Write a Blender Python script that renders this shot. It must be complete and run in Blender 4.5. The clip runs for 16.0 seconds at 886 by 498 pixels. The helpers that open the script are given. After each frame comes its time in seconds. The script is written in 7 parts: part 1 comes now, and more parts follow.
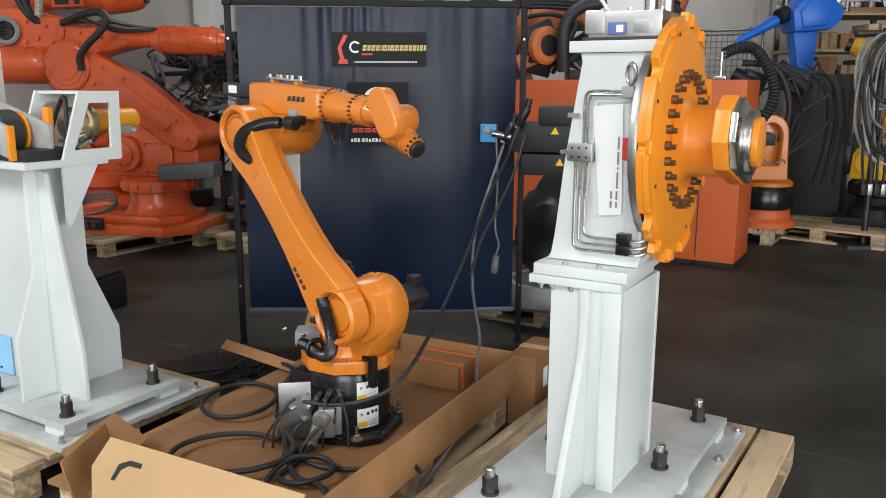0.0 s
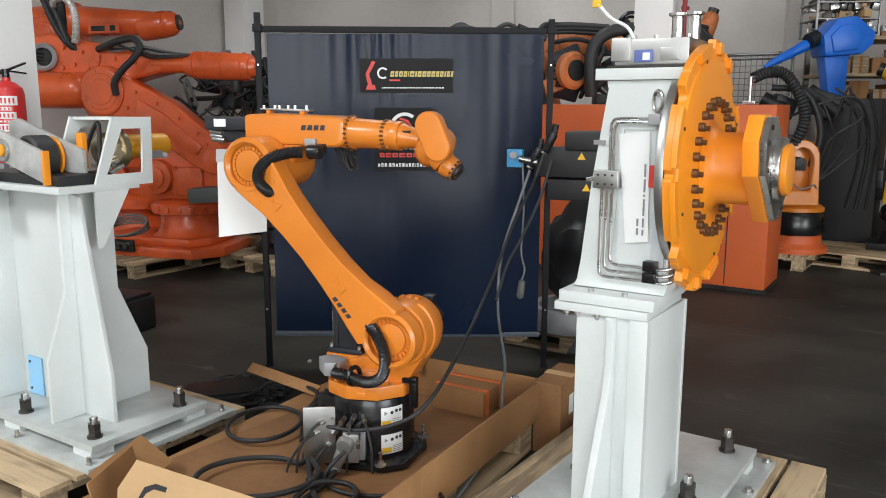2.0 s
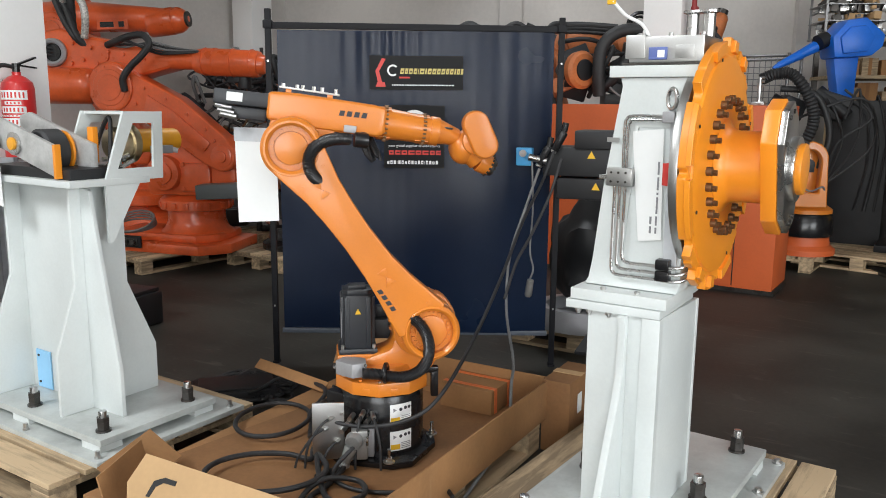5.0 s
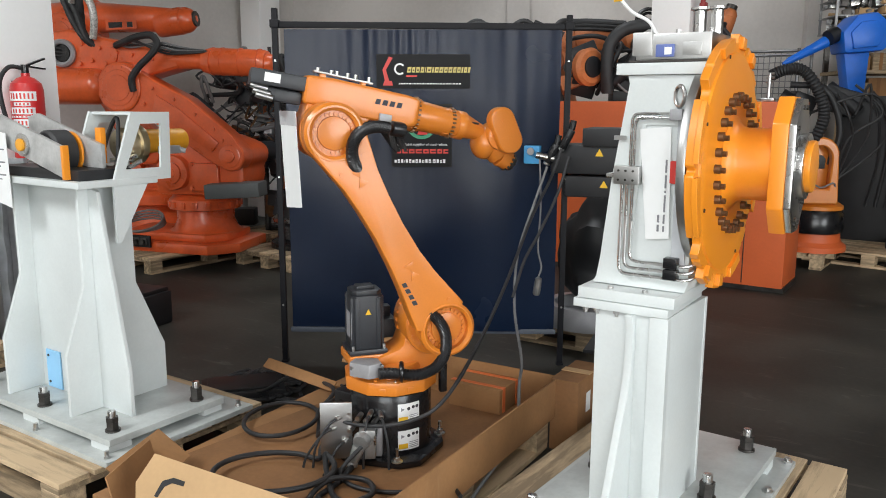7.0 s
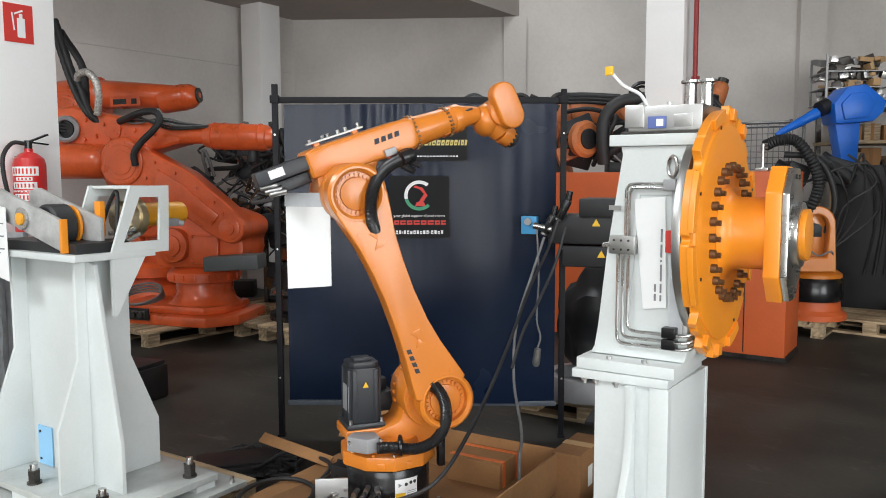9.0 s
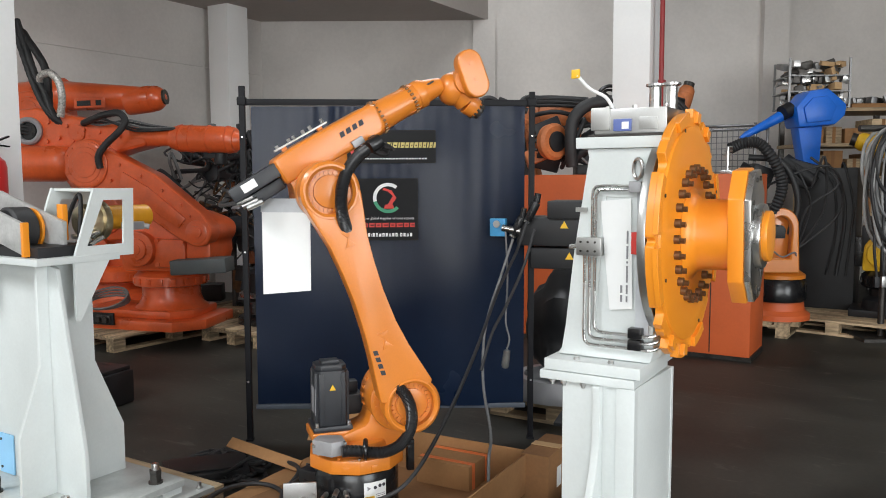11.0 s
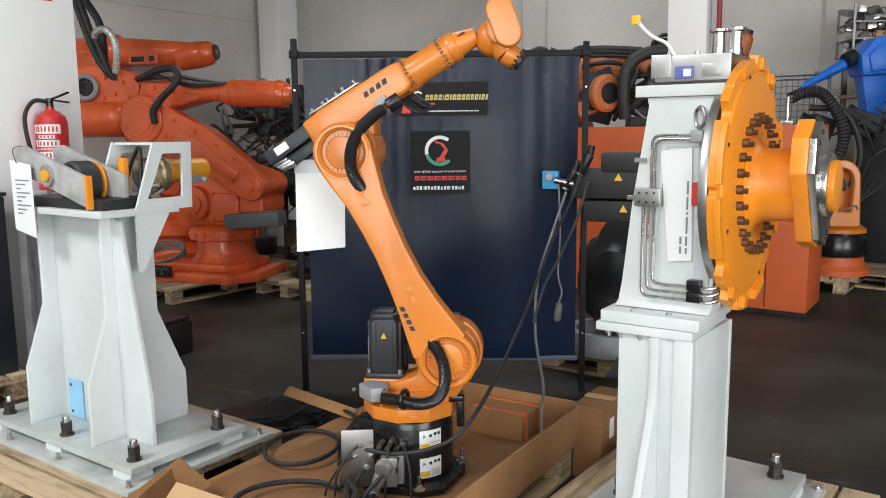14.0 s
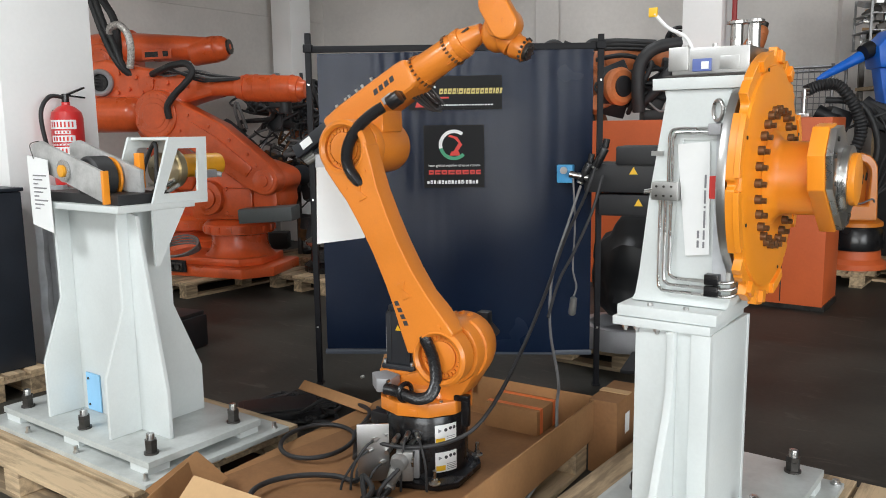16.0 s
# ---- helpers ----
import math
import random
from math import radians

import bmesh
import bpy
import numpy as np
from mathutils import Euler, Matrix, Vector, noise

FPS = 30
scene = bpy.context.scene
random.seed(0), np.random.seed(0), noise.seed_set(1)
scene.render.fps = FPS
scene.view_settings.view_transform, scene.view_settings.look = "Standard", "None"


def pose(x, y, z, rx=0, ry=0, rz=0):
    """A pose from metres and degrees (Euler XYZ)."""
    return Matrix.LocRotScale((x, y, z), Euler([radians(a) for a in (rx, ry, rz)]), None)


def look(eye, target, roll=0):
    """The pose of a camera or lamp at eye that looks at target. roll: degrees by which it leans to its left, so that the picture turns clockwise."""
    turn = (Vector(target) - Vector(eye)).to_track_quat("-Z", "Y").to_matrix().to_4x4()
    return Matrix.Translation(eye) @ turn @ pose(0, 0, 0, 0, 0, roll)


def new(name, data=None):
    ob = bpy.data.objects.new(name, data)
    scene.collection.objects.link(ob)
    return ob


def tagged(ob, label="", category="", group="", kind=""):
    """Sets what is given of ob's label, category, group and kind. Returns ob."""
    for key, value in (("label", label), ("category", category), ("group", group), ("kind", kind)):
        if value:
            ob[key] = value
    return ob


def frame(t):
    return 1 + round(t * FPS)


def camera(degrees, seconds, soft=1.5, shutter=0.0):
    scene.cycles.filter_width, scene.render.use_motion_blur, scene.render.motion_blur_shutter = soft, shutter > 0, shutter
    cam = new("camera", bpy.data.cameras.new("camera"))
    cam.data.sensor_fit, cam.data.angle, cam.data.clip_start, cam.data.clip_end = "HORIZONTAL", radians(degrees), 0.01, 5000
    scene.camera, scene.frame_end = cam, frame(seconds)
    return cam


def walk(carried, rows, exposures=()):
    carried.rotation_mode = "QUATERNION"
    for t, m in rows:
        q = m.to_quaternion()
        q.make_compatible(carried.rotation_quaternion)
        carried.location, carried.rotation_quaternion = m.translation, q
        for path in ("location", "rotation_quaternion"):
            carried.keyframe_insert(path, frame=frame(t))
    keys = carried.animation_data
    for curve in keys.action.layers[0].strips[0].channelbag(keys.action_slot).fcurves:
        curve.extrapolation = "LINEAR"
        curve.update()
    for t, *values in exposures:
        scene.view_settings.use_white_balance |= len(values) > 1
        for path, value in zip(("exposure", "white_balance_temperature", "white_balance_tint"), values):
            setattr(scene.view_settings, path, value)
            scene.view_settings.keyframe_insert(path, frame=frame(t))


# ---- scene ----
cam = camera(57.9, 16.0, soft=0.95)

PATH = [
    (0, (0.019, 0.116, 1.517), (0.019, 2.074, 1.109), 0.1),
    (0.5, (0.017, 0.115, 1.548), (-0.03, 2.077, 1.162), -0.1),
    (1, (0.016, 0.113, 1.542), (-0.046, 2.08, 1.183), -0.4),
    (1.5, (0.019, 0.113, 1.534), (-0.047, 2.08, 1.176), -0.1),
    (2, (0.024, 0.117, 1.529), (-0.043, 2.085, 1.176), 0.1),
    (2.5, (0.019, 0.113, 1.526), (-0.047, 2.081, 1.177), 0.2),
    (3, (0.019, 0.116, 1.528), (-0.049, 2.084, 1.177), 0.2),
    (5.5, (-0.003, 0.12, 1.516), (-0.084, 2.087, 1.161), 0.7),
    (6, (0.0, 0.121, 1.517), (-0.094, 2.086, 1.16), 0.5),
    (6.5, (0.005, 0.124, 1.519), (-0.095, 2.089, 1.162), 0.3),
    (7, (0.007, 0.127, 1.521), (-0.093, 2.092, 1.162), 0.2),
    (7.5, (-0.001, 0.128, 1.52), (-0.109, 2.093, 1.163), 0.0),
    (8, (0.001, 0.128, 1.521), (-0.112, 2.107, 1.259), -0.1),
    (8.5, (0.007, 0.131, 1.521), (-0.107, 2.12, 1.339), -0.1),
    (9, (0.019, 0.133, 1.52), (-0.083, 2.122, 1.336), -0.2),
    (11.5, (0.027, 0.132, 1.518), (0.004, 2.124, 1.341), -0.2),
    (12, (0.021, 0.124, 1.515), (-0.006, 2.114, 1.313), -0.2),
    (12.5, (0.007, 0.129, 1.512), (-0.065, 2.114, 1.285), -0.3),
    (13, (-0.003, 0.128, 1.507), (-0.117, 2.109, 1.257), -0.5),
    (13.5, (0.0, 0.128, 1.508), (-0.146, 2.104, 1.236), -0.6),
    (14, (-0.002, 0.13, 1.507), (-0.147, 2.104, 1.219), -0.6),
    (14.5, (-0.008, 0.132, 1.509), (-0.152, 2.105, 1.216), -0.6),
    (15, (-0.008, 0.133, 1.507), (-0.154, 2.106, 1.212), -0.7),
    (15.5, (-0.014, 0.133, 1.504), (-0.163, 2.105, 1.205), -0.6),
    (16, (-0.014, 0.133, 1.507), (-0.189, 2.102, 1.205), -0.8),
]
walk(cam, [(t, look(*p)) for t, *p in PATH])

# ---- daylight, lamps ----
world = bpy.data.worlds.new("sky")
scene.world = world
world.use_nodes = True
sky = world.node_tree.nodes.new("ShaderNodeTexSky")
sky.sky_type, sky.sun_disc, sky.sun_elevation, sky.sun_rotation = "NISHITA", False, radians(40), radians(200)
world.node_tree.links.new(sky.outputs[0], world.node_tree.nodes["Background"].inputs[0])
world.node_tree.nodes["Background"].inputs[1].default_value = 0.1


def area_lamp(name, m, sx, sy, power, color):
    data = bpy.data.lights.new(name, "AREA")
    data.shape, data.size, data.size_y, data.energy, data.color = "RECTANGLE", sx, sy, power, color
    ob = new(name, data)
    ob.matrix_basis = m
    return ob


T_HALL = pose(-3.6, 15.6, 0, 0, 0, -31.0)
# daylight of the loading door behind the camera, and of the four rooflights
area_lamp("door_daylight", T_HALL @ pose(15.0, -19.9, 2.3, 90, 0, 0), 7.8, 4.4, 690, (0.95, 0.98, 1.0))
area_lamp("side_door_daylight", T_HALL @ pose(19.9, -12.5, 2.2, 90, 0, 90), 6.0, 4.0, 620, (0.94, 0.98, 1.0))
for x, y, watts in ((7.0, -15.0, 500), (13.5, -15.0, 200), (7.0, -5.0, 105), (13.5, -5.0, 50)):
    area_lamp("rooflight_daylight", T_HALL @ pose(x, y, 5.95), 1.95, 2.95, watts, (0.94, 0.98, 1.0))
scene.view_settings.exposure = 0.0


# ---- materials ----
def material(name, color, rough=0.5, metal=0.0, var=0.12, scale=6.0, bump=0.05, bscale=60.0, spec=0.5, coat=0.0, var2=None, per_object=0.0, stretch=None, island=0.0):
    """A surface with a colour that varies at two scales and a fine relief, in metres of the thing's own space."""
    m = bpy.data.materials.new(name)
    m.use_nodes = True
    nt = m.node_tree
    b = nt.nodes["Principled BSDF"]
    b.inputs["Roughness"].default_value, b.inputs["Metallic"].default_value = rough, metal
    b.inputs["Specular IOR Level"].default_value, b.inputs["Coat Weight"].default_value = spec, coat
    b.inputs["Coat Roughness"].default_value = 0.15
    tc = nt.nodes.new("ShaderNodeTexCoord")
    src = tc.outputs["Object"]
    if stretch:
        mp = nt.nodes.new("ShaderNodeMapping")
        mp.inputs["Scale"].default_value = stretch
        nt.links.new(src, mp.inputs["Vector"])
        src = mp.outputs[0]
    big, fine = nt.nodes.new("ShaderNodeTexNoise"), nt.nodes.new("ShaderNodeTexNoise")
    for n, s, d in ((big, scale, 4), (fine, bscale, 3)):
        n.inputs["Scale"].default_value, n.inputs["Detail"].default_value = s, d
        nt.links.new(src, n.inputs["Vector"])
    ramp = nt.nodes.new("ShaderNodeValToRGB")
    dark = tuple(c * (1 - var) for c in color)
    light = var2 or tuple(min(1, c * (1 + var)) for c in color)
    ramp.color_ramp.elements[0].position, ramp.color_ramp.elements[1].position = 0.3, 0.7
    ramp.color_ramp.elements[0].color, ramp.color_ramp.elements[1].color = (*dark, 1), (*light, 1)
    add = nt.nodes.new("ShaderNodeMath")
    add.operation = "MULTIPLY_ADD"
    nt.links.new(fine.outputs[0], add.inputs[0])
    add.inputs[1].default_value = 0.25
    nt.links.new(big.outputs[0], add.inputs[2])
    off = nt.nodes.new("ShaderNodeMath")
    off.operation = "SUBTRACT"
    off.inputs[1].default_value = 0.125
    nt.links.new(add.outputs[0], off.inputs[0])
    out = off
    if per_object or island:
        rnd = nt.nodes.new("ShaderNodeNewGeometry" if island else "ShaderNodeObjectInfo")
        mul = nt.nodes.new("ShaderNodeMath")
        mul.operation = "MULTIPLY_ADD"
        nt.links.new(rnd.outputs["Random Per Island" if island else "Random"], mul.inputs[0])
        mul.inputs[1].default_value = per_object or island
        nt.links.new(off.outputs[0], mul.inputs[2])
        sub = nt.nodes.new("ShaderNodeMath")
        sub.operation = "SUBTRACT"
        sub.inputs[1].default_value = (per_object or island) / 2
        nt.links.new(mul.outputs[0], sub.inputs[0])
        out = sub
    nt.links.new(out.outputs[0], ramp.inputs[0])
    nt.links.new(ramp.outputs[0], b.inputs["Base Color"])
    rr = nt.nodes.new("ShaderNodeMapRange")
    rr.inputs["To Min"].default_value, rr.inputs["To Max"].default_value = max(0.03, rough - 0.1), min(1, rough + 0.1)
    nt.links.new(big.outputs[0], rr.inputs["Value"])
    nt.links.new(rr.outputs[0], b.inputs["Roughness"])
    if bump:
        bp = nt.nodes.new("ShaderNodeBump")
        bp.inputs["Strength"].default_value, bp.inputs["Distance"].default_value = bump, 0.004
        nt.links.new(fine.outputs[0], bp.inputs["Height"])
        nt.links.new(bp.outputs[0], b.inputs["Normal"])
    return m


def scuffed(m, light):
    """Adds sparse pale scuff streaks over a surface."""
    nt = m.node_tree
    b = nt.nodes["Principled BSDF"]
    base = b.inputs["Base Color"].links[0].from_socket
    tc, mp, no, cut, mix = (nt.nodes.new(k) for k in ("ShaderNodeTexCoord", "ShaderNodeMapping", "ShaderNodeTexNoise", "ShaderNodeMapRange", "ShaderNodeMixRGB"))
    mp.inputs["Scale"].default_value, mp.inputs["Rotation"].default_value = (1.2, 5.0, 1.0), (0, 0, 0.6)
    no.inputs["Scale"].default_value, no.inputs["Detail"].default_value = 2.6, 8
    no.inputs["Roughness"].default_value, no.inputs["Distortion"].default_value = 0.7, 0.8
    cut.inputs["From Min"].default_value, cut.inputs["From Max"].default_value, cut.inputs["To Max"].default_value = 0.58, 0.82, 0.8
    nt.links.new(tc.outputs["Object"], mp.inputs["Vector"])
    nt.links.new(mp.outputs[0], no.inputs["Vector"])
    nt.links.new(no.outputs[0], cut.inputs["Value"])
    nt.links.new(cut.outputs[0], mix.inputs["Fac"])
    nt.links.new(base, mix.inputs["Color1"])
    mix.inputs["Color2"].default_value = (*light, 1)
    nt.links.new(mix.outputs[0], b.inputs["Base Color"])


ORANGE = material("orange_paint", (0.67, 0.205, 0.022), 0.34, var=0.09, scale=3, bump=0.05, bscale=160, coat=0.35)
ORANGE2 = material("orange_disc_paint", (0.84, 0.285, 0.018), 0.36, var=0.05, scale=3, bump=0.03, bscale=150, coat=0.1)
REDORANGE = material("red_orange_paint", (0.70, 0.112, 0.028), 0.30, var=0.18, scale=4, bump=0.10, bscale=45, coat=0.3)
PANELORANGE = material("orange_panel_paint", (0.60, 0.112, 0.026), 0.5, var=0.1, scale=2, bump=0.02)
WHITE = material("white_paint", (0.63, 0.665, 0.655), 0.40, var=0.07, scale=2.5, bump=0.06, bscale=90, coat=0.1)
# base plates: scuffed paint, its grey partly the weak light on top faces
BASESHADED = material("scuffed_shaded_white_paint", (0.46, 0.485, 0.47), 0.38, var=0.16, scale=7, bump=0.08, bscale=70, coat=0.15)
HOSEBLACK = material("hose_black", (0.014, 0.014, 0.015), 0.28, var=0.2, scale=12, bump=0.02)
CONNECTOR = material("nickel_connector", (0.52, 0.52, 0.50), 0.30, 0.85, var=0.15, bump=0.03)
PLUGGREY = material("cast_plug_metal", (0.30, 0.30, 0.29), 0.38, 0.6, var=0.2, scale=20, bump=0.08, bscale=120)
WALLWHITE = material("wall_plaster", (0.63, 0.60, 0.57), 0.85, var=0.12, scale=0.7, bump=0.15, bscale=25)
PILLAR = material("pillar_paint", (0.88, 0.88, 0.87), 0.7, var=0.04, scale=1.2, bump=0.1, bscale=40)
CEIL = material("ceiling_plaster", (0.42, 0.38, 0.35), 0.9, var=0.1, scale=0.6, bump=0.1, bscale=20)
BLACK = material("black_paint", (0.009, 0.009, 0.010), 0.26, var=0.3, scale=5, bump=0.04, bscale=120)
DARK = material("dark_plastic", (0.011, 0.0115, 0.013), 0.5, var=0.3, scale=6, bump=0.06, bscale=150)
MOTOR = material("motor_black", (0.017, 0.019, 0.023), 0.42, var=0.2, scale=6, bump=0.04, bscale=200)
RUBBER = material("cable_rubber", (0.02, 0.02, 0.021), 0.55, var=0.3, scale=12, bump=0.04)
GREYCABLE = material("grey_cable_rubber", (0.16, 0.16, 0.16), 0.5, var=0.2, scale=12, bump=0.03)
LIGHTCABLE = material("light_grey_cable", (0.36, 0.36, 0.35), 0.45, var=0.2, scale=12, bump=0.03)
STEEL = material("steel", (0.55, 0.55, 0.54), 0.28, 1.0, var=0.15, scale=8, bump=0.03, bscale=200)
ALU = material("brushed_aluminium", (0.48, 0.48, 0.47), 0.38, 1.0, var=0.12, scale=4, bump=0.06, bscale=200)
BRASS = material("worn_brass", (0.55, 0.47, 0.32), 0.3, 1.0, var=0.2, scale=10, bump=0.03)
DARKSTEEL = material("dark_steel", (0.07, 0.065, 0.06), 0.4, 0.7, var=0.3, scale=15, bump=0.05)
GREYBOX = material("grey_cast", (0.35, 0.35, 0.36), 0.5, 0.3, var=0.1, scale=8, bump=0.08, bscale=150)
CARD = material("cardboard", (0.31, 0.155, 0.06), 0.85, var=0.18, scale=4, bump=0.05, bscale=60)
CARDLIGHT = material("light_cardboard", (0.50, 0.32, 0.16), 0.85, var=0.10, scale=3, bump=0.05, bscale=60)
CARDRED = material("dark_cardboard", (0.25, 0.12, 0.046), 0.85, var=0.22, scale=3, bump=0.05, bscale=60)
WOOD = material("pallet_wood", (0.42, 0.31, 0.19), 0.8, var=0.45, scale=4, bump=0.25, bscale=30, stretch=(1.0, 9.0, 9.0), per_object=0.35)
FLOORMAT = material("concrete_floor", (0.0325, 0.0305, 0.0252), 0.58, var=0.45, scale=1.4, bump=0.05, bscale=35, spec=0.3)
scuffed(FLOORMAT, (0.13, 0.12, 0.10))
scuffed(WOOD, (0.12, 0.085, 0.055))
scuffed(CARD, (0.40, 0.24, 0.12))
NAVY = material("navy_vinyl", (0.010, 0.022, 0.055), 0.24, var=0.15, scale=1.5, bump=0.02, bscale=100, spec=0.42)
SIGNBLACK = material("print_black", (0.008, 0.008, 0.009), 0.5, var=0.1, scale=5, bump=0.0, spec=0.2)
PAPER = material("paper", (0.80, 0.81, 0.80), 0.6, var=0.03, scale=5, bump=0.02)
INK = material("print_ink", (0.03, 0.03, 0.035), 0.6, var=0.1, bump=0.0)
GREYINK = material("grey_ink", (0.22, 0.22, 0.23), 0.6, var=0.1, bump=0.0)
PRINTWHITE = material("print_white", (0.82, 0.82, 0.82), 0.5, var=0.02, bump=0.0)
PRINTGOLD = material("print_gold", (0.62, 0.50, 0.16), 0.5, var=0.1, bump=0.0)
PRINTRED = material("print_red", (0.62, 0.04, 0.03), 0.45, var=0.05, bump=0.0)
PRINTGREEN = material("print_green", (0.05, 0.30, 0.16), 0.45, var=0.05, bump=0.0)
YELLOW = material("yellow_paint", (0.80, 0.47, 0.02), 0.42, var=0.08, scale=5, bump=0.03)
AMBER = material("amber_paint", (0.80, 0.36, 0.02), 0.4, var=0.08, scale=5, bump=0.03)
BLUE = material("blue_paint", (0.010, 0.155, 0.70), 0.38, var=0.12, scale=4, bump=0.03)
SKYBLUE = material("sky_blue_label", (0.28, 0.55, 0.80), 0.5, var=0.03, bump=0.0)
BLUEPLASTIC = material("blue_plastic", (0.05, 0.27, 0.52), 0.45, var=0.1, bump=0.03)
RED = material("red_paint", (0.55, 0.02, 0.02), 0.3, var=0.08, scale=5, bump=0.02, coat=0.2)
CABINET = material("navy_cabinet_paint", (0.018, 0.024, 0.034), 0.45, var=0.2, scale=3, bump=0.03)
SLEEVE = material("clear_wrap", (0.5, 0.52, 0.54), 0.22, var=0.2, scale=9, bump=0.5, bscale=14)
BOLTBROWN = material("burnished_screw", (0.16, 0.085, 0.04), 0.4, 0.6, var=0.3, scale=20, bump=0.0)
BRAID = material("braided_steel_sleeve", (0.52, 0.50, 0.47), 0.4, 0.5, var=0.5, scale=60, bump=0.6, bscale=140)
MESHWIRE = material("galvanised_wire", (0.30, 0.30, 0.30), 0.45, 0.8, var=0.2, bump=0.0)


# ---- building helpers ----
def T(x=0, y=0, z=0, rx=0, ry=0, rz=0):
    return pose(x, y, z, rx, ry, rz)


def bevelled(bm, w, seg=2):
    if w:
        edges = [e for e in bm.edges if len(e.link_faces) == 2 and e.calc_face_angle(0) > 0.5]
        bmesh.ops.bevel(bm, geom=edges, offset=w, segments=seg, profile=0.6, affect="EDGES", clamp_overlap=True)
    return bm


def box(sx, sy, sz, m=None, bevel=0.0, seg=2):
    bm = bmesh.new()
    bmesh.ops.create_cube(bm, size=1.0)
    bmesh.ops.scale(bm, vec=(sx, sy, sz), verts=bm.verts)
    bevelled(bm, bevel, seg)
    if m:
        bmesh.ops.transform(bm, matrix=m, verts=bm.verts)
    return bm


def span(x0, x1, y0, y1, z0, z1, bevel=0.0, m=None):
    """A box between two corners."""
    mm = T((x0 + x1) / 2, (y0 + y1) / 2, (z0 + z1) / 2)
    return box(abs(x1 - x0), abs(y1 - y0), abs(z1 - z0), m @ mm if m else mm, bevel)


def cyl(r, h, m=None, r2=None, seg=28, bevel=0.0):
    """A cylinder or cone along z, centred."""
    bm = bmesh.new()
    bmesh.ops.create_cone(bm, cap_ends=True, segments=seg, radius1=r, radius2=r if r2 is None else r2, depth=h)
    bevelled(bm, bevel)
    if m:
        bmesh.ops.transform(bm, matrix=m, verts=bm.verts)
    return bm


def rod(a, b, r, r2=None, seg=20, bevel=0.0):
    a, b = Vector(a), Vector(b)
    d = b - a
    m = Matrix.Translation((a + b) / 2) @ d.to_track_quat("Z", "Y").to_matrix().to_4x4()
    return cyl(r, d.length, m, r2, seg, bevel)


def ball(r, m=None, seg=20, scale=(1, 1, 1)):
    bm = bmesh.new()
    bmesh.ops.create_uvsphere(bm, u_segments=seg, v_segments=seg // 2 + 2, radius=r)
    bmesh.ops.scale(bm, vec=scale, verts=bm.verts)
    if m:
        bmesh.ops.transform(bm, matrix=m, verts=bm.verts)
    return bm


def prism(poly, h, m=None, bevel=0.0, seg=2):
    """A flat outline in x, y given thickness h along z, centred."""
    bm = bmesh.new()
    vs = [bm.verts.new((x, y, -h / 2)) for x, y in poly]
    f = bm.faces.new(vs)
    ext = bmesh.ops.extrude_face_region(bm, geom=[f])
    bmesh.ops.translate(bm, vec=(0, 0, h), verts=[v for v in ext["geom"] if isinstance(v, bmesh.types.BMVert)])
    bmesh.ops.recalc_face_normals(bm, faces=bm.faces)
    bevelled(bm, bevel, seg)
    if m:
        bmesh.ops.transform(bm, matrix=m, verts=bm.verts)
    return bm


def lathe(profile, m=None, seg=40):
    """Rings of (radius, height) round z, closed at both ends."""
    bm = bmesh.new()
    rings = [[bm.verts.new((r * math.cos(2 * math.pi * i / seg), r * math.sin(2 * math.pi * i / seg), z)) for i in range(seg)] for r, z in profile]
    for a, b in zip(rings, rings[1:]):
        for i in range(seg):
            bm.faces.new((a[i], a[(i + 1) % seg], b[(i + 1) % seg], b[i]))
    bm.faces.new(list(reversed(rings[0])))
    bm.faces.new(rings[-1])
    bmesh.ops.recalc_face_normals(bm, faces=bm.faces)
    if m:
        bmesh.ops.transform(bm, matrix=m, verts=bm.verts)
    return bm


def smooth_path(pts, n=8, closed=False):
    """A Catmull-Rom line through the points."""
    p = [Vector(v) for v in pts]
    out = []
    k = len(p)
    for i in range(k if closed else k - 1):
        a, b, c, d = (p[(i - 1) % k], p[i], p[(i + 1) % k], p[(i + 2) % k]) if closed else (p[max(i - 1, 0)], p[i], p[i + 1], p[min(i + 2, k - 1)])
        for j in range(n):
            t = j / n
            out.append(0.5 * (2 * b + (c - a) * t + (2 * a - 5 * b + 4 * c - d) * t * t + (3 * b - a - 3 * c + d) * t ** 3))
    if not closed:
        out.append(p[-1])
    return out


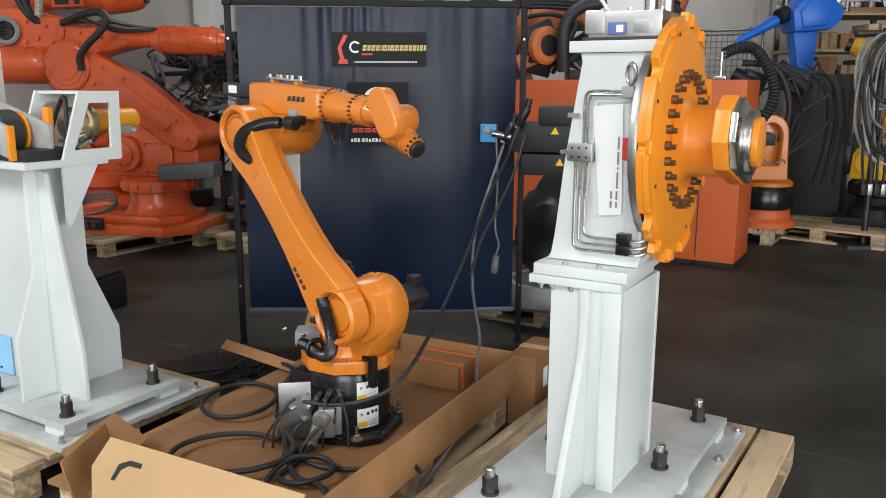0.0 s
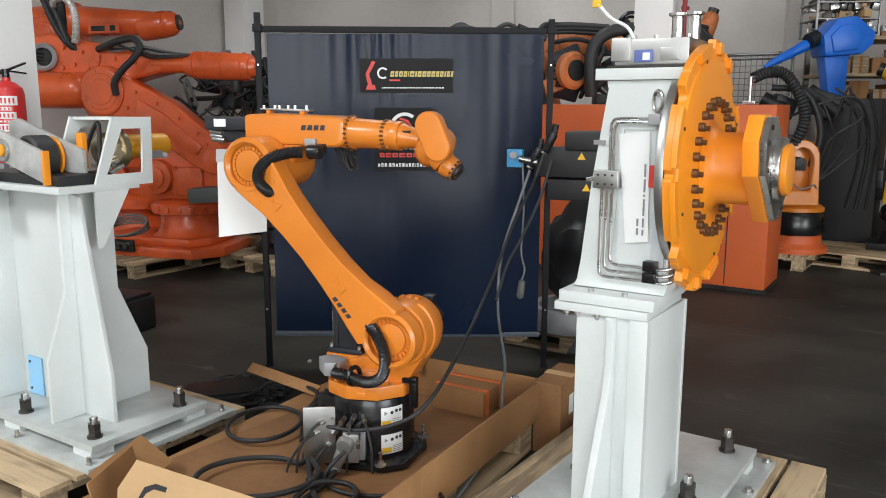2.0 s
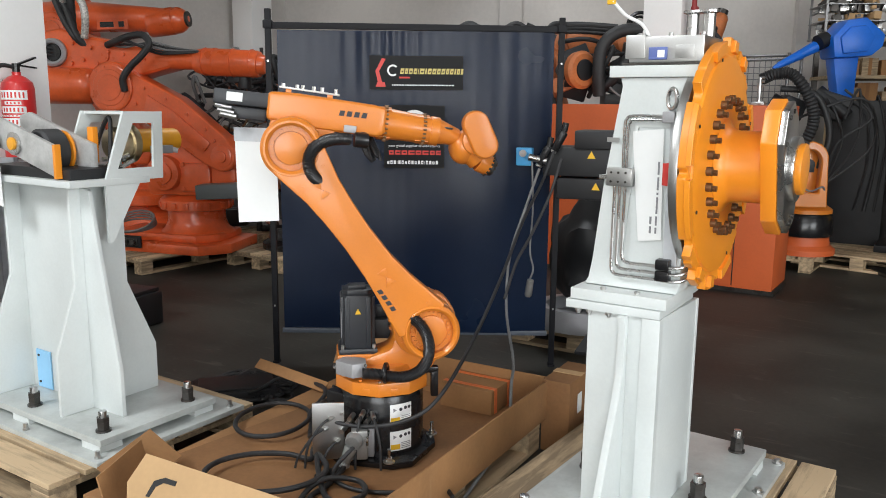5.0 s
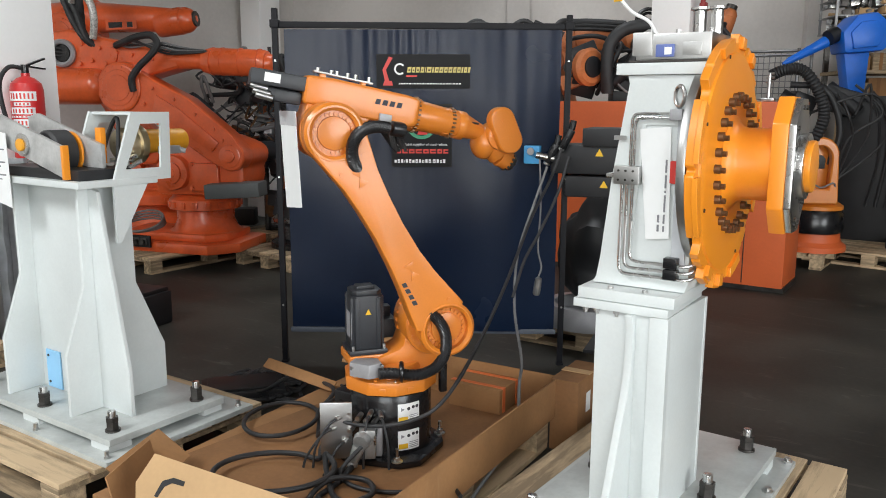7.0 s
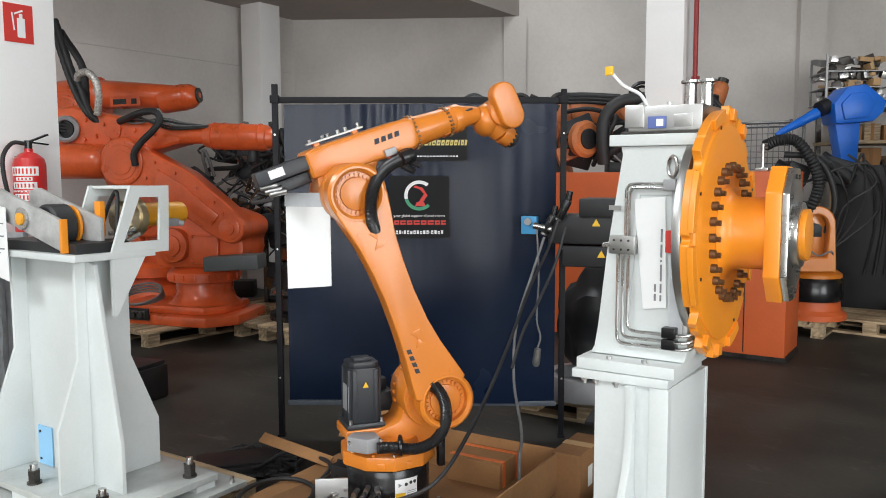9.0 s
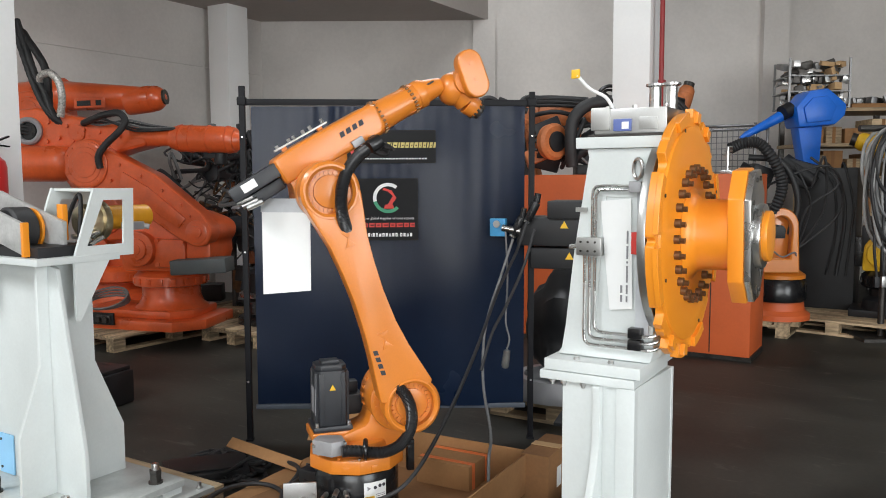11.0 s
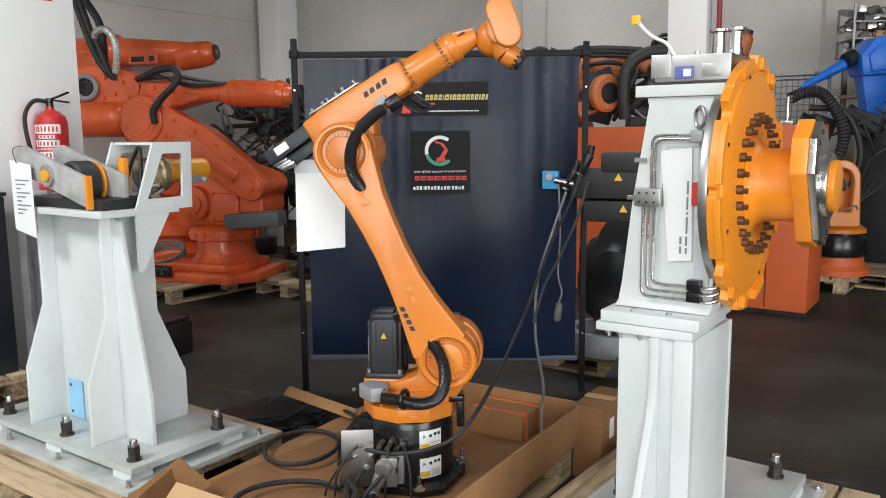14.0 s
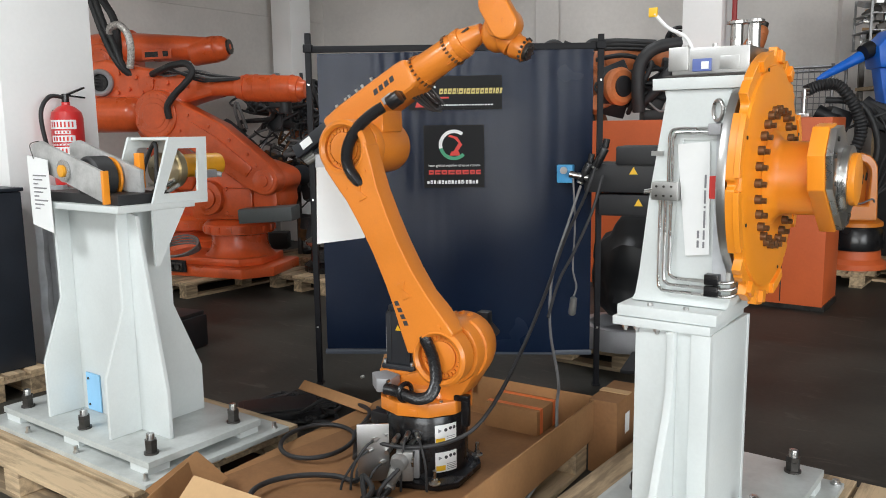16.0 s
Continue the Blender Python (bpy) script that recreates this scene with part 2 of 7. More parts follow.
def hose(pts, r, seg=10, n=8, closed=False, ribs=0.0):
    """A round tube along a smooth line; ribs: how far every other ring stands out."""
    path = smooth_path(pts, n, closed)
    bm = bmesh.new()
    rings = []
    up = Vector((0.13, 0.21, 0.97))
    k = len(path)
    for i, c in enumerate(path):
        d = (path[(i + 1) % k] - path[i - 1]) if closed or 0 < i < k - 1 else (path[min(i + 1, k - 1)] - path[max(i - 1, 0)])
        d = d.normalized()
        x = d.cross(up)
        x = x.normalized() if x.length > 1e-3 else d.orthogonal().normalized()
        up = x.cross(d)
        rr = r + (ribs if i % 2 else 0)
        rings.append([bm.verts.new(c + rr * (math.cos(2 * math.pi * j / seg) * x + math.sin(2 * math.pi * j / seg) * up)) for j in range(seg)])
    pairs = list(zip(rings, rings[1:] + rings[:1])) if closed else list(zip(rings, rings[1:]))
    for a, b in pairs:
        for j in range(seg):
            bm.faces.new((a[j], a[(j + 1) % seg], b[(j + 1) % seg], b[j]))
    if not closed:
        bm.faces.new(list(reversed(rings[0])))
        bm.faces.new(rings[-1])
    bmesh.ops.recalc_face_normals(bm, faces=bm.faces)
    return bm


def join(*bms):
    out = bmesh.new()
    for b in bms:
        me = bpy.data.meshes.new("tmp")
        b.to_mesh(me)
        out.from_mesh(me)
        b.free()
        bpy.data.meshes.remove(me)
    return out


def mesh_of(bm, mat, smooth=True):
    me = bpy.data.meshes.new("mesh")
    bm.to_mesh(me)
    bm.free()
    me.materials.append(mat)
    if smooth:
        me.shade_smooth()
        me.set_sharp_from_angle(angle=radians(35))
    return me


def part(name, bm, mat, parent, label="", m=None):
    ob = new(name, mesh_of(bm, mat))
    ob.parent = parent
    if m:
        ob.matrix_basis = m
    return tagged(ob, label)


def piece(name, me, parent, m):
    ob = new(name, me)
    ob.parent, ob.matrix_basis = parent, m
    return ob


def thing(name, m, label, category, group="", kind=""):
    ob = new(name)
    ob.matrix_basis = m
    return tagged(ob, label, category, group, kind)


def solid(name, bm, mat, m, label, category="", group="", kind=""):
    ob = new(name, mesh_of(bm, mat))
    ob.matrix_basis = m
    return tagged(ob, label, category, group, kind)


def arc(cx, cy, r, a0, a1, n=10):
    return [(cx + r * math.cos(radians(a0 + (a1 - a0) * i / n)), cy + r * math.sin(radians(a0 + (a1 - a0) * i / n))) for i in range(n + 1)]


# ---- the hall: side walls square to the stands, the back wall across the view ----
HALL = T(-3.6, 15.6, 0, rz=-31.0)
solid("floor", span(-1, 24, -22, 10, -0.1, 0.0), FLOORMAT, HALL, "dark worn concrete workshop floor with scuffs", kind="structure")
solid("wall_north", span(-3.4, 19, 11.9, 12.2, 0, 6), WALLWHITE, T(), "grey beige plastered back wall of the hall", kind="structure")
solid("wall_west", span(2.33, 2.63, -20.3, -2.6, 0, 6), WALLWHITE, HALL, "plastered side wall of the hall", kind="structure")
solid("wall_east", join(span(20, 20.3, -20.3, -15.6, 0, 6), span(20, 20.3, -9.4, 9, 0, 6), span(20, 20.3, -15.6, -9.4, 4.3, 6)), WALLWHITE, HALL, "plastered side wall with an open door", kind="structure")
solid("wall_south", join(span(2.3, 11.0, -20.3, -20, 0, 6), span(19, 20, -20.3, -20, 0, 6), span(11.0, 19, -20.3, -20, 4.6, 6)), WALLWHITE, HALL, "plastered wall with the open loading door", kind="structure")
roof = [span(0, 6.0, -20.4, 9, 6.0, 6.2), span(8.0, 12.5, -20.4, 9, 6.0, 6.2), span(14.5, 20.4, -20.4, 9, 6.0, 6.2)]
for x0 in (6.0, 12.5):
    for y0, y1 in ((-20.4, -16.5), (-13.5, -6.5), (-3.5, 9)):
        roof.append(span(x0, x0 + 2.0, y0, y1, 6.0, 6.2))
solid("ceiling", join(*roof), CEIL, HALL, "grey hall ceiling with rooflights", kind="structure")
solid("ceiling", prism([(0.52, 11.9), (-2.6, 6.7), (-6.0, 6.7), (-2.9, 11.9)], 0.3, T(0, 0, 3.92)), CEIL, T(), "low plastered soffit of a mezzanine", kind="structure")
for x, w, d in ((0.30, 0.32, 0.10), (4.42, 0.36, 0.14), (7.5, 0.36, 0.14)):
    solid("column", span(x, x + w, 11.9 - d, 11.9, 0, 3.76 if x < 1 else 6), WALLWHITE, T(), "shallow plastered wall pier", "column", kind="structure")
solid("trim", span(2.63, 2.65, -14, -2.8, 3.0, 3.03), WALLWHITE, HALL, "thin plaster seam along the wall", kind="structure")
solid("column", box(0.36, 0.36, 6, T(0, 0, 3), 0.01), PILLAR, T(-2.96, 10.9, 0, rz=-31), "white painted concrete column", "column", kind="structure")
solid("column", box(0.36, 0.36, 6, T(0, 0, 3), 0.01), PILLAR, T(1.78, 7.95, 0, rz=-31), "white painted concrete column", "column", kind="structure")
solid("pipe", join(rod((0, 0, 0), (0, 0, 6), 0.022, seg=14), *[box(0.06, 0.05, 0.03, T(0, 0.02, z)) for z in (1.2, 2.4, 3.4)]), material("red_pipe", (0.30, 0.03, 0.03), 0.5), T(1.95, 7.70, 0, rz=-31), "dark red pipe running up the white column", "pipe")
solid("column", box(0.6, 0.6, 6, T(0, 0, 3), 0.008), PILLAR, T(-3.15, 5.15, 0, rz=-31), "wide white painted concrete pillar", "column", kind="structure")
lampm = thing("pendant_lamp", T(-1.87, 9.6, 3.575), "small grey dome lamp hanging under the soffit", "lamp")
part("shade", lathe([(0.03, 0.13), (0.06, 0.11), (0.09, 0.04), (0.10, 0.0), (0.09, 0.0)]), GREYBOX, lampm)
part("stem", rod((0, 0, 0.12), (0, 0, 0.195), 0.012), GREYBOX, lampm)


def letters(name, text, size, mat, parent, m):
    """A line of raised lettering, standing upright in x, z."""
    cu = bpy.data.curves.new(name, "FONT")
    cu.body, cu.size, cu.extrude, cu.align_x, cu.resolution_u = text, size, 0.0008, "CENTER", 2
    ob = bpy.data.objects.new(name, cu)
    scene.collection.objects.link(ob)
    me = bpy.data.meshes.new_from_object(ob.evaluated_get(bpy.context.evaluated_depsgraph_get()))
    bpy.data.objects.remove(ob)
    bpy.data.curves.remove(cu)
    bm = bmesh.new()
    bm.from_mesh(me)
    bpy.data.meshes.remove(me)
    return part(name, bm, mat, parent, "", m)
YAW = -31.0

# ---- folding frame with the printed dark banner ----
POSTBLACK = material("matt_black_tube", (0.006, 0.006, 0.008), 0.55, var=0.3, scale=8, bump=0.04, bscale=120, spec=0.25)


def banner():
    a, b = Vector((-1.162, 4.662, 0)), Vector((0.466, 4.706, 0))
    wide = (b - a).length
    th = thing("banner_stand", Matrix.Translation(a) @ T(rz=math.degrees(math.atan2(b.y - a.y, b.x - a.x))), "navy blue printed vinyl banner on a black tube frame", "banner")
    for x, top in ((0, 2.033), (wide, 1.997)):
        part("post", join(span(x - 0.016, x + 0.016, -0.016, 0.016, 0.012, top, 0.003), span(x - 0.02, x + 0.02, -0.025, 0.025, 0, 0.012)), POSTBLACK, th)
    part("top_rail", span(0.016, wide - 0.016, -0.014, 0.014, -0.017, 0.017, 0.003, T(0, 0, 1.9445, ry=0.35)), POSTBLACK, th)
    for x in (0, wide):
        part("rail_clamp", box(0.05, 0.05, 0.045, T(x, 0, 1.949 if x == 0 else 1.939), 0.006), POSTBLACK, th)
    # the cloth, with hanging folds near the top
    bm = bmesh.new()
    nx, nz = 220, 60
    rows = []
    for j in range(nz + 1):
        z = 0.2 + (1.920 - 0.2) * j / nz
        row = []
        for i in range(nx + 1):
            x = 0.05 + (wide - 0.09) * i / nx
            u = x / wide
            fold = 0.0018 * math.sin(31 * x + 2.1 * math.sin(5 * x)) + 0.0013 * math.sin(83 * x + 3 * math.sin(7 * x))
            local = 0.10 + 2.2 * math.exp(-((u - 0.36) / 0.16) ** 2) + 0.5 * math.exp(-((u - 0.85) / 0.12) ** 2)
            sag = 0.0025 * math.sin(9.5 * x + 1.2) * math.sin(3 * x + 2.5 * z)
            y = sag + fold * local * (0.10 + 0.90 * (j / nz) ** 3.5) + 0.012 * math.sin(2.2 * u * math.pi) * (1 - j / nz) + 0.006 * noise.noise((x * 2, z * 2, 0))
            row.append(bm.verts.new((x, y - 0.004, z)))
        rows.append(row)
    for r0, r1 in zip(rows, rows[1:]):
        for i in range(nx):
            bm.faces.new((r0[i], r0[i + 1], r1[i + 1], r1[i]))
    bmesh.ops.solidify(bm, geom=bm.faces[:], thickness=0.003)
    part("cloth", bm, NAVY, th, "navy vinyl cloth with soft folds")
    part("hem_bar", span(0.04, wide - 0.03, -0.012, 0.010, 0.185, 0.214, 0.004), material("grey_hem", (0.07, 0.08, 0.10), 0.4, var=0.1), th, "grey bottom hem bar")
    for x in (0, wide):
        for z in (0.35, 1.1, 1.75):
            part("grommet", rod((x, -0.02, z), (x, 0.02, z), 0.006, seg=8), STEEL, th)

    def at(x, z):
        return T(x, -0.030, z)
    # upper print: a small red machine emblem, a gold line of lettering, and a white line
    p1 = part("print_panel", span(0.565, 1.085, -0.024, -0.020, 1.60, 1.785), SIGNBLACK, th, "black printed panel with a red emblem")
    for poly in (((0.60, 1.615), (0.655, 1.615), (0.65, 1.64), (0.608, 1.64)), ((0.612, 1.64), (0.635, 1.64), (0.618, 1.70), (0.598, 1.70)), ((0.598, 1.70), (0.618, 1.70), (0.655, 1.765), (0.635, 1.772))):
        part("print_emblem", prism(poly, 0.002, T(0, -0.0255, 0, 90)), PRINTRED, p1)
    ring = [(0.032 * math.cos(a), 0.032 * math.sin(a)) for a in np.linspace(0.7, 5.4, 16)] + [(0.022 * math.cos(a), 0.022 * math.sin(a)) for a in np.linspace(5.4, 0.7, 16)]
    part("print_ring", prism([(x + 0.695, y + 1.705) for x, y in ring], 0.002, T(0, -0.0255, 0, 90)), PRINTWHITE, p1)
    x = 0.735
    for k, w in enumerate((0.026, 0.022, 0.026, 0.024, 0.010, 0.030, 0.014, 0.026, 0.026, 0.024, 0.026, 0.022, 0.024, 0.014, 0.022, 0.018)):
        part("print_bar", prism([(x, 1.686), (x + w - 0.006, 1.686), (x + w - 0.001, 1.716), (x + 0.005, 1.716)], 0.002, T(0, -0.0255, 0, 90)), PRINTGOLD, p1)
        if k not in (4, 6, 13):
            part("print_bar", prism([(x + 0.007, 1.695), (x + w - 0.010, 1.695), (x + w - 0.007, 1.703), (x + 0.010, 1.703)], 0.002, T(0, -0.0275, 0, 90)), SIGNBLACK, p1)
        x += w
    part("print_bar", span(0.73, 0.79, -0.0265, -0.0245, 1.662, 1.671), PRINTRED, p1)
    x = 0.69
    for k in range(24):
        w = 0.016 if k % 5 else 0.009
        part("print_bar", span(x, x + w - 0.005, -0.0265, -0.0245, 1.622, 1.629), PRINTWHITE, p1)
        x += w
    # lower print: a ring emblem, a red line and two white lines
    p2 = part("print_panel", span(0.645, 0.985, -0.024, -0.020, 1.165, 1.515), SIGNBLACK, th, "black printed panel with a ring emblem")
    for a0, a1, mat in ((0.9, 3.4, PRINTWHITE), (3.4, 5.5, PRINTGREEN)):
        ring = [(0.085 * math.cos(a), 0.085 * math.sin(a)) for a in np.linspace(a0, a1, 16)] + [(0.066 * math.cos(a), 0.066 * math.sin(a)) for a in np.linspace(a1, a0, 16)]
        part("print_ring", prism([(x + 0.815, y + 1.405) for x, y in ring], 0.002, T(0, -0.0255, 0, 90)), mat, p2)
    for poly in (((0.79, 1.345), (0.85, 1.345), (0.842, 1.368), (0.80, 1.368)), ((0.812, 1.368), (0.836, 1.368), (0.862, 1.405), (0.842, 1.415)), ((0.842, 1.415), (0.862, 1.405), (0.835, 1.448), (0.815, 1.442)), ((0.815, 1.442), (0.835, 1.448), (0.79, 1.462), (0.783, 1.45))):
        part("print_emblem", prism(poly, 0.002, T(0, -0.0255, 0, 90)), PRINTRED, p2)
    letters("slogan", "your global supplier of used robots", 0.0205, PRINTWHITE, p2, T(0.815, -0.0255, 1.284, 90))
    x = 0.672
    for k, w in enumerate((0.034, 0.038, 0.038, 0.042, 0.038, 0.042, 0.034, 0.034)):
        part("print_bar", span(x, x + w - 0.007, -0.0265, -0.0245, 1.240, 1.264), PRINTRED, p2)
        part("print_bar", span(x + 0.008, x + w - 0.013 + 0.006 * (k % 2), -0.0285, -0.0263, 1.249, 1.255), SIGNBLACK, p2)
        x += w
    x = 0.662
    for i in range(17):
        w = 0.0185 if i not in (3, 12) else 0.008
        part("print_bar", span(x, x + w - 0.006, -0.0265, -0.0245, 1.187, 1.207 if i % 3 else 1.203), PRINTWHITE, p2)
        if w > 0.01 and i % 2:
            part("print_bar", span(x + 0.004, x + w - 0.009, -0.0285, -0.0263, 1.193, 1.198), SIGNBLACK, p2)
        x += w


# ---- pallets ----
def pallet(m, lx=1.2, ly=0.8, label="worn wooden pallet on the concrete floor", group="wooden pallets"):
    """Three skids with blocks along x, boards across."""
    th = thing("pallet", m, label, "pallet", group)
    deck = 7 if ly > 0.9 else 5
    for z0, n in ((0.122, deck), (0.0, 3)):
        wide = (ly - 0.02 * (deck - 1)) / deck if n == deck else 0.11
        me = mesh_of(box(lx, wide, 0.022, None, 0.002, 1), WOOD)
        for i in range(n):
            y = -ly / 2 + wide / 2 + (ly - wide) * i / (n - 1)
            piece("board", me, th, T(0, y, z0 + 0.011, rz=random.uniform(-0.4, 0.4)))
    me = mesh_of(box(0.12, ly, 0.022, None, 0.002, 1), WOOD)
    block = mesh_of(box(0.12, 0.11, 0.078, None, 0.003, 1), WOOD)
    for x in (-lx / 2 + 0.06, 0, lx / 2 - 0.06):
        piece("crossboard", me, th, T(x, 0, 0.111))
        for y in (-ly / 2 + 0.055, 0, ly / 2 - 0.055):
            piece("block", block, th, T(x, y, 0.061))
    return th


def stud(parent, m, name="levelling_bolt", r=0.02, h=0.075):
    b = part(name, join(cyl(r * 1.5, 0.008, T(0, 0, 0.004)), cyl(r * 1.25, 0.032, T(0, 0, 0.024), seg=6), cyl(r * 1.3, 0.018, T(0, 0, 0.05), seg=6)), DARKSTEEL, parent, "dark steel nut stack", m)
    part("thread", cyl(r * 0.8, h, T(0, 0, h / 2 + 0.01), seg=14, bevel=0.002), STEEL, b)
    return b


def ring_prism(outer, inner, h, m=None, bevel=0.0):
    """A flat frame between two outlines of as many corners, of thickness h along z."""
    bm = bmesh.new()
    rows = [[bm.verts.new((x, y, z)) for x, y in line] for line, z in ((outer, -h / 2), (outer, h / 2), (inner, h / 2), (inner, -h / 2))]
    n = len(outer)
    for a, b in zip(rows, rows[1:] + rows[:1]):
        for i in range(n):
            bm.faces.new((a[i], a[(i + 1) % n], b[(i + 1) % n], b[i]))
    bmesh.ops.recalc_face_normals(bm, faces=bm.faces)
    bevelled(bm, bevel, 1)
    if m:
        bmesh.ops.transform(bm, matrix=m, verts=bm.verts)
    return bm


CHEEK = material("scratched_grey_plate", (0.42, 0.42, 0.41), 0.42, 0.25, var=0.25, scale=14, bump=0.12, bscale=90)
scuffed(CHEEK, (0.60, 0.60, 0.58))


# ---- white stand with the sloped clamp ----
def left_stand():
    m = T(-1.464, 3.079, 0.144, rz=YAW)
    th = thing("tailstock_stand", m, "white welded steel tailstock stand with gusset plates on a pallet", "machine stand")
    part("lower_plate", span(-1.15, 0.13, -0.12, 0.62, 0, 0.022, 0.002), BASESHADED, th)
    part("base_plate", span(-1.08, 0.075, -0.065, 0.505, 0.053, 0.081, 0.002), BASESHADED, th)
    for x in (-1.0, -0.5, 0.0):
        for y in (-0.01, 0.45):
            part("spacer", span(x - 0.06, x + 0.06, y - 0.05, y + 0.05, 0.022, 0.053), WHITE, th)
    for x in (0, -0.488, -0.976):
        for y in (0.0, 0.414):
            stud(th, T(x, y, 0.081))
    for x, y in ((0.09, -0.09), (0.09, 0.57), (-0.4, -0.095), (-0.8, -0.095)):
        part("screw", join(cyl(0.009, 0.03, T(x, y, 0.037), seg=10), cyl(0.014, 0.01, T(x, y, 0.027), seg=6)), STEEL, th)
    top = 1.035
    side = [(-0.015, 0.081), (0.46, 0.081), (0.46, 0.29), (0.33, 0.60), (0.33, top), (0.085, top), (0.085, 0.62), (-0.015, 0.34)]
    for x in (-0.755, -0.27):
        part("flange_plate", prism(side, 0.018, T(x, 0, 0) @ Matrix(((0, 0, 1, 0), (1, 0, 0, 0), (0, 1, 0, 0), (0, 0, 0, 1))), 0.002), WHITE, th)
    part("web_plate", span(-0.746, -0.279, 0.15, 0.17, 0.081, top, 0.001), WHITE, th)
    part("web_plate", span(-0.746, -0.279, 0.25, 0.27, 0.081, top, 0.001), WHITE, th)
    fin = [(-0.261, 0.081), (-0.06, 0.081), (-0.062, 0.28), (-0.2, top - 0.02), (-0.261, top)]
    part("gusset_plate", prism(fin, 0.018, T(0, 0.14, 0, 90), 0.002), WHITE, th)
    lab = part("label_plate", span(-0.70, -0.59, 0.142, 0.148, 0.085, 0.262), SKYBLUE, th, "sky blue blank label plate")
    for z in (0.11, 0.235):
        part("screw", cyl(0.006, 0.004, T(-0.68, 0.140, z, 90), seg=10), DARKSTEEL, lab)
    part("top_plate", span(-0.80, -0.16, 0.03, 0.40, top, top + 0.028, 0.003), WHITE, th)
    # window frame bracket with a steel drum and an amber cylinder
    yz = Matrix(((0, 0, 1, 0), (1, 0, 0, 0), (0, 1, 0, 0), (0, 0, 0, 1)))
    outer, inner = [(0.19, 1.05), (0.29, 1.335), (0.48, 1.335), (0.47, 1.05)], [(0.250, 1.10), (0.332, 1.287), (0.434, 1.287), (0.424, 1.10)]
    for x in (-0.17, -0.46):
        b = part("bracket_plate", ring_prism(outer, inner, 0.014, T(x, 0, 0) @ yz), WHITE, th)
        part("bracket_gusset", prism([(0.19, 0.80), (0.21, 0.80), (0.36, 1.05), (0.19, 1.05)], 0.013, T(x, 0, 0) @ yz), WHITE, b)
    part("bracket_top", span(-0.453, -0.177, 0.30, 0.475, 1.322, 1.334, 0.002), WHITE, th)
    part("bracket_bottom", span(-0.453, -0.177, 0.24, 0.45, 1.056, 1.068, 0.002), WHITE, th)
    part("drum", lathe([(0.02, -0.07), (0.062, -0.065), (0.072, -0.05), (0.072, 0.0), (0.085, 0.004), (0.085, 0.035), (0.07, 0.04), (0.05, 0.06)], T(-0.315, 0.39, 1.195, -90)), BRASS, th, "worn steel drum")
    c = part("cylinder", rod((-0.315, 0.45, 1.205), (-0.315, 0.66, 1.205), 0.052, seg=32, bevel=0.008), AMBER, th, "amber painted cylinder")
    part("plug", join(span(-0.27, -0.225, 0.49, 0.58, 1.15, 1.185, 0.004), rod((-0.25, 0.57, 1.17), (-0.22, 0.60, 1.16), 0.012)), GREYBOX, c)
    for k in range(5):
        part("fitting", rod((-0.22 - 0.03 * k, 0.30, 1.10 + 0.03 * (k % 3)), (-0.21 - 0.03 * k, 0.36, 1.13 + 0.02 * (k % 2)), 0.010, seg=8), STEEL, th)
    part("hose", hose([(-0.25, 0.27, 1.08), (-0.30, 0.32, 1.30), (-0.38, 0.33, 1.25), (-0.42, 0.30, 1.10)], 0.009), RUBBER, th)
    # sloped clamp: two aluminium cheeks, rubber roller, orange end strip
    cheek = [(-0.80, 1.21), (-0.80, 1.31), (-0.73, 1.325), (-0.265, 1.20), (-0.265, 1.075), (-0.60, 1.165)]
    for y in (0.045, 0.22):
        ck = part("clamp_cheek", prism(cheek, 0.02, T(0, y, 0, 90), 0.002), CHEEK, th, "scratched aluminium cheek plate")
        if y < 0.1:
            part("strip", span(-0.265, -0.250, y - 0.014, y + 0.014, 1.068, 1.205, 0.002), ORANGE2, ck)
    part("bush", lathe([(0.02, 0), (0.044, 0), (0.048, 0.012), (0.036, 0.014), (0.02, 0.014)], T(-0.535, 0.036, 1.20, 90)), STEEL, ck)
    part("pin", cyl(0.026, 0.02, T(-0.535, 0.022, 1.20, 90), bevel=0.003), AMBER, ck)
    part("roller_cheek", cyl(0.088, 0.012, T(-0.460, 0.196, 1.165, 90), seg=40, bevel=0.002), ORANGE2, th)
    part("roller", lathe([(0.03, -0.05), (0.083, -0.05), (0.095, -0.04), (0.095, 0.04), (0.083, 0.05), (0.03, 0.05)], T(-0.465, 0.135, 1.165, 90)), RUBBER, th, "black rubber roller")
    part("clamp_base", span(-0.78, -0.2, 0.06, 0.30, top + 0.028, 1.105, 0.004), DARK, th)
    part("side_strip", span(-0.34, -0.30, 0.235, 0.26, 1.12, 1.27, 0.003), ORANGE2, th)
    # paper sheet on a wire
    sh = part("paper_sheet", prism([(-0.80, 0.96), (-0.63, 0.93), (-0.635, 1.245), (-0.805, 1.265)], 0.002, T(0, 0.015, 0, 90)), PAPER, th, "hanging white paper form")
    part("wire", hose([(-0.74, 0.01, 1.25), (-0.74, 0.0, 1.31), (-0.72, 0.03, 1.325)], 0.002, 6), DARKSTEEL, sh)
    for i in range(9):
        part("print_bar", span(-0.765, -0.765 + 0.04 + 0.035 * ((i * 7) % 3), 0.0125, 0.0135, 1.03 + 0.018 * i, 1.036 + 0.018 * i), GREYINK, sh)
    return th



# the housing with its disc sits over the middle of the post, a little smaller than first drawn
UPPER_PART = T(0.0657, -0.1825, 0.0964, rz=2.5) @ Matrix.Scale(0.93, 4)


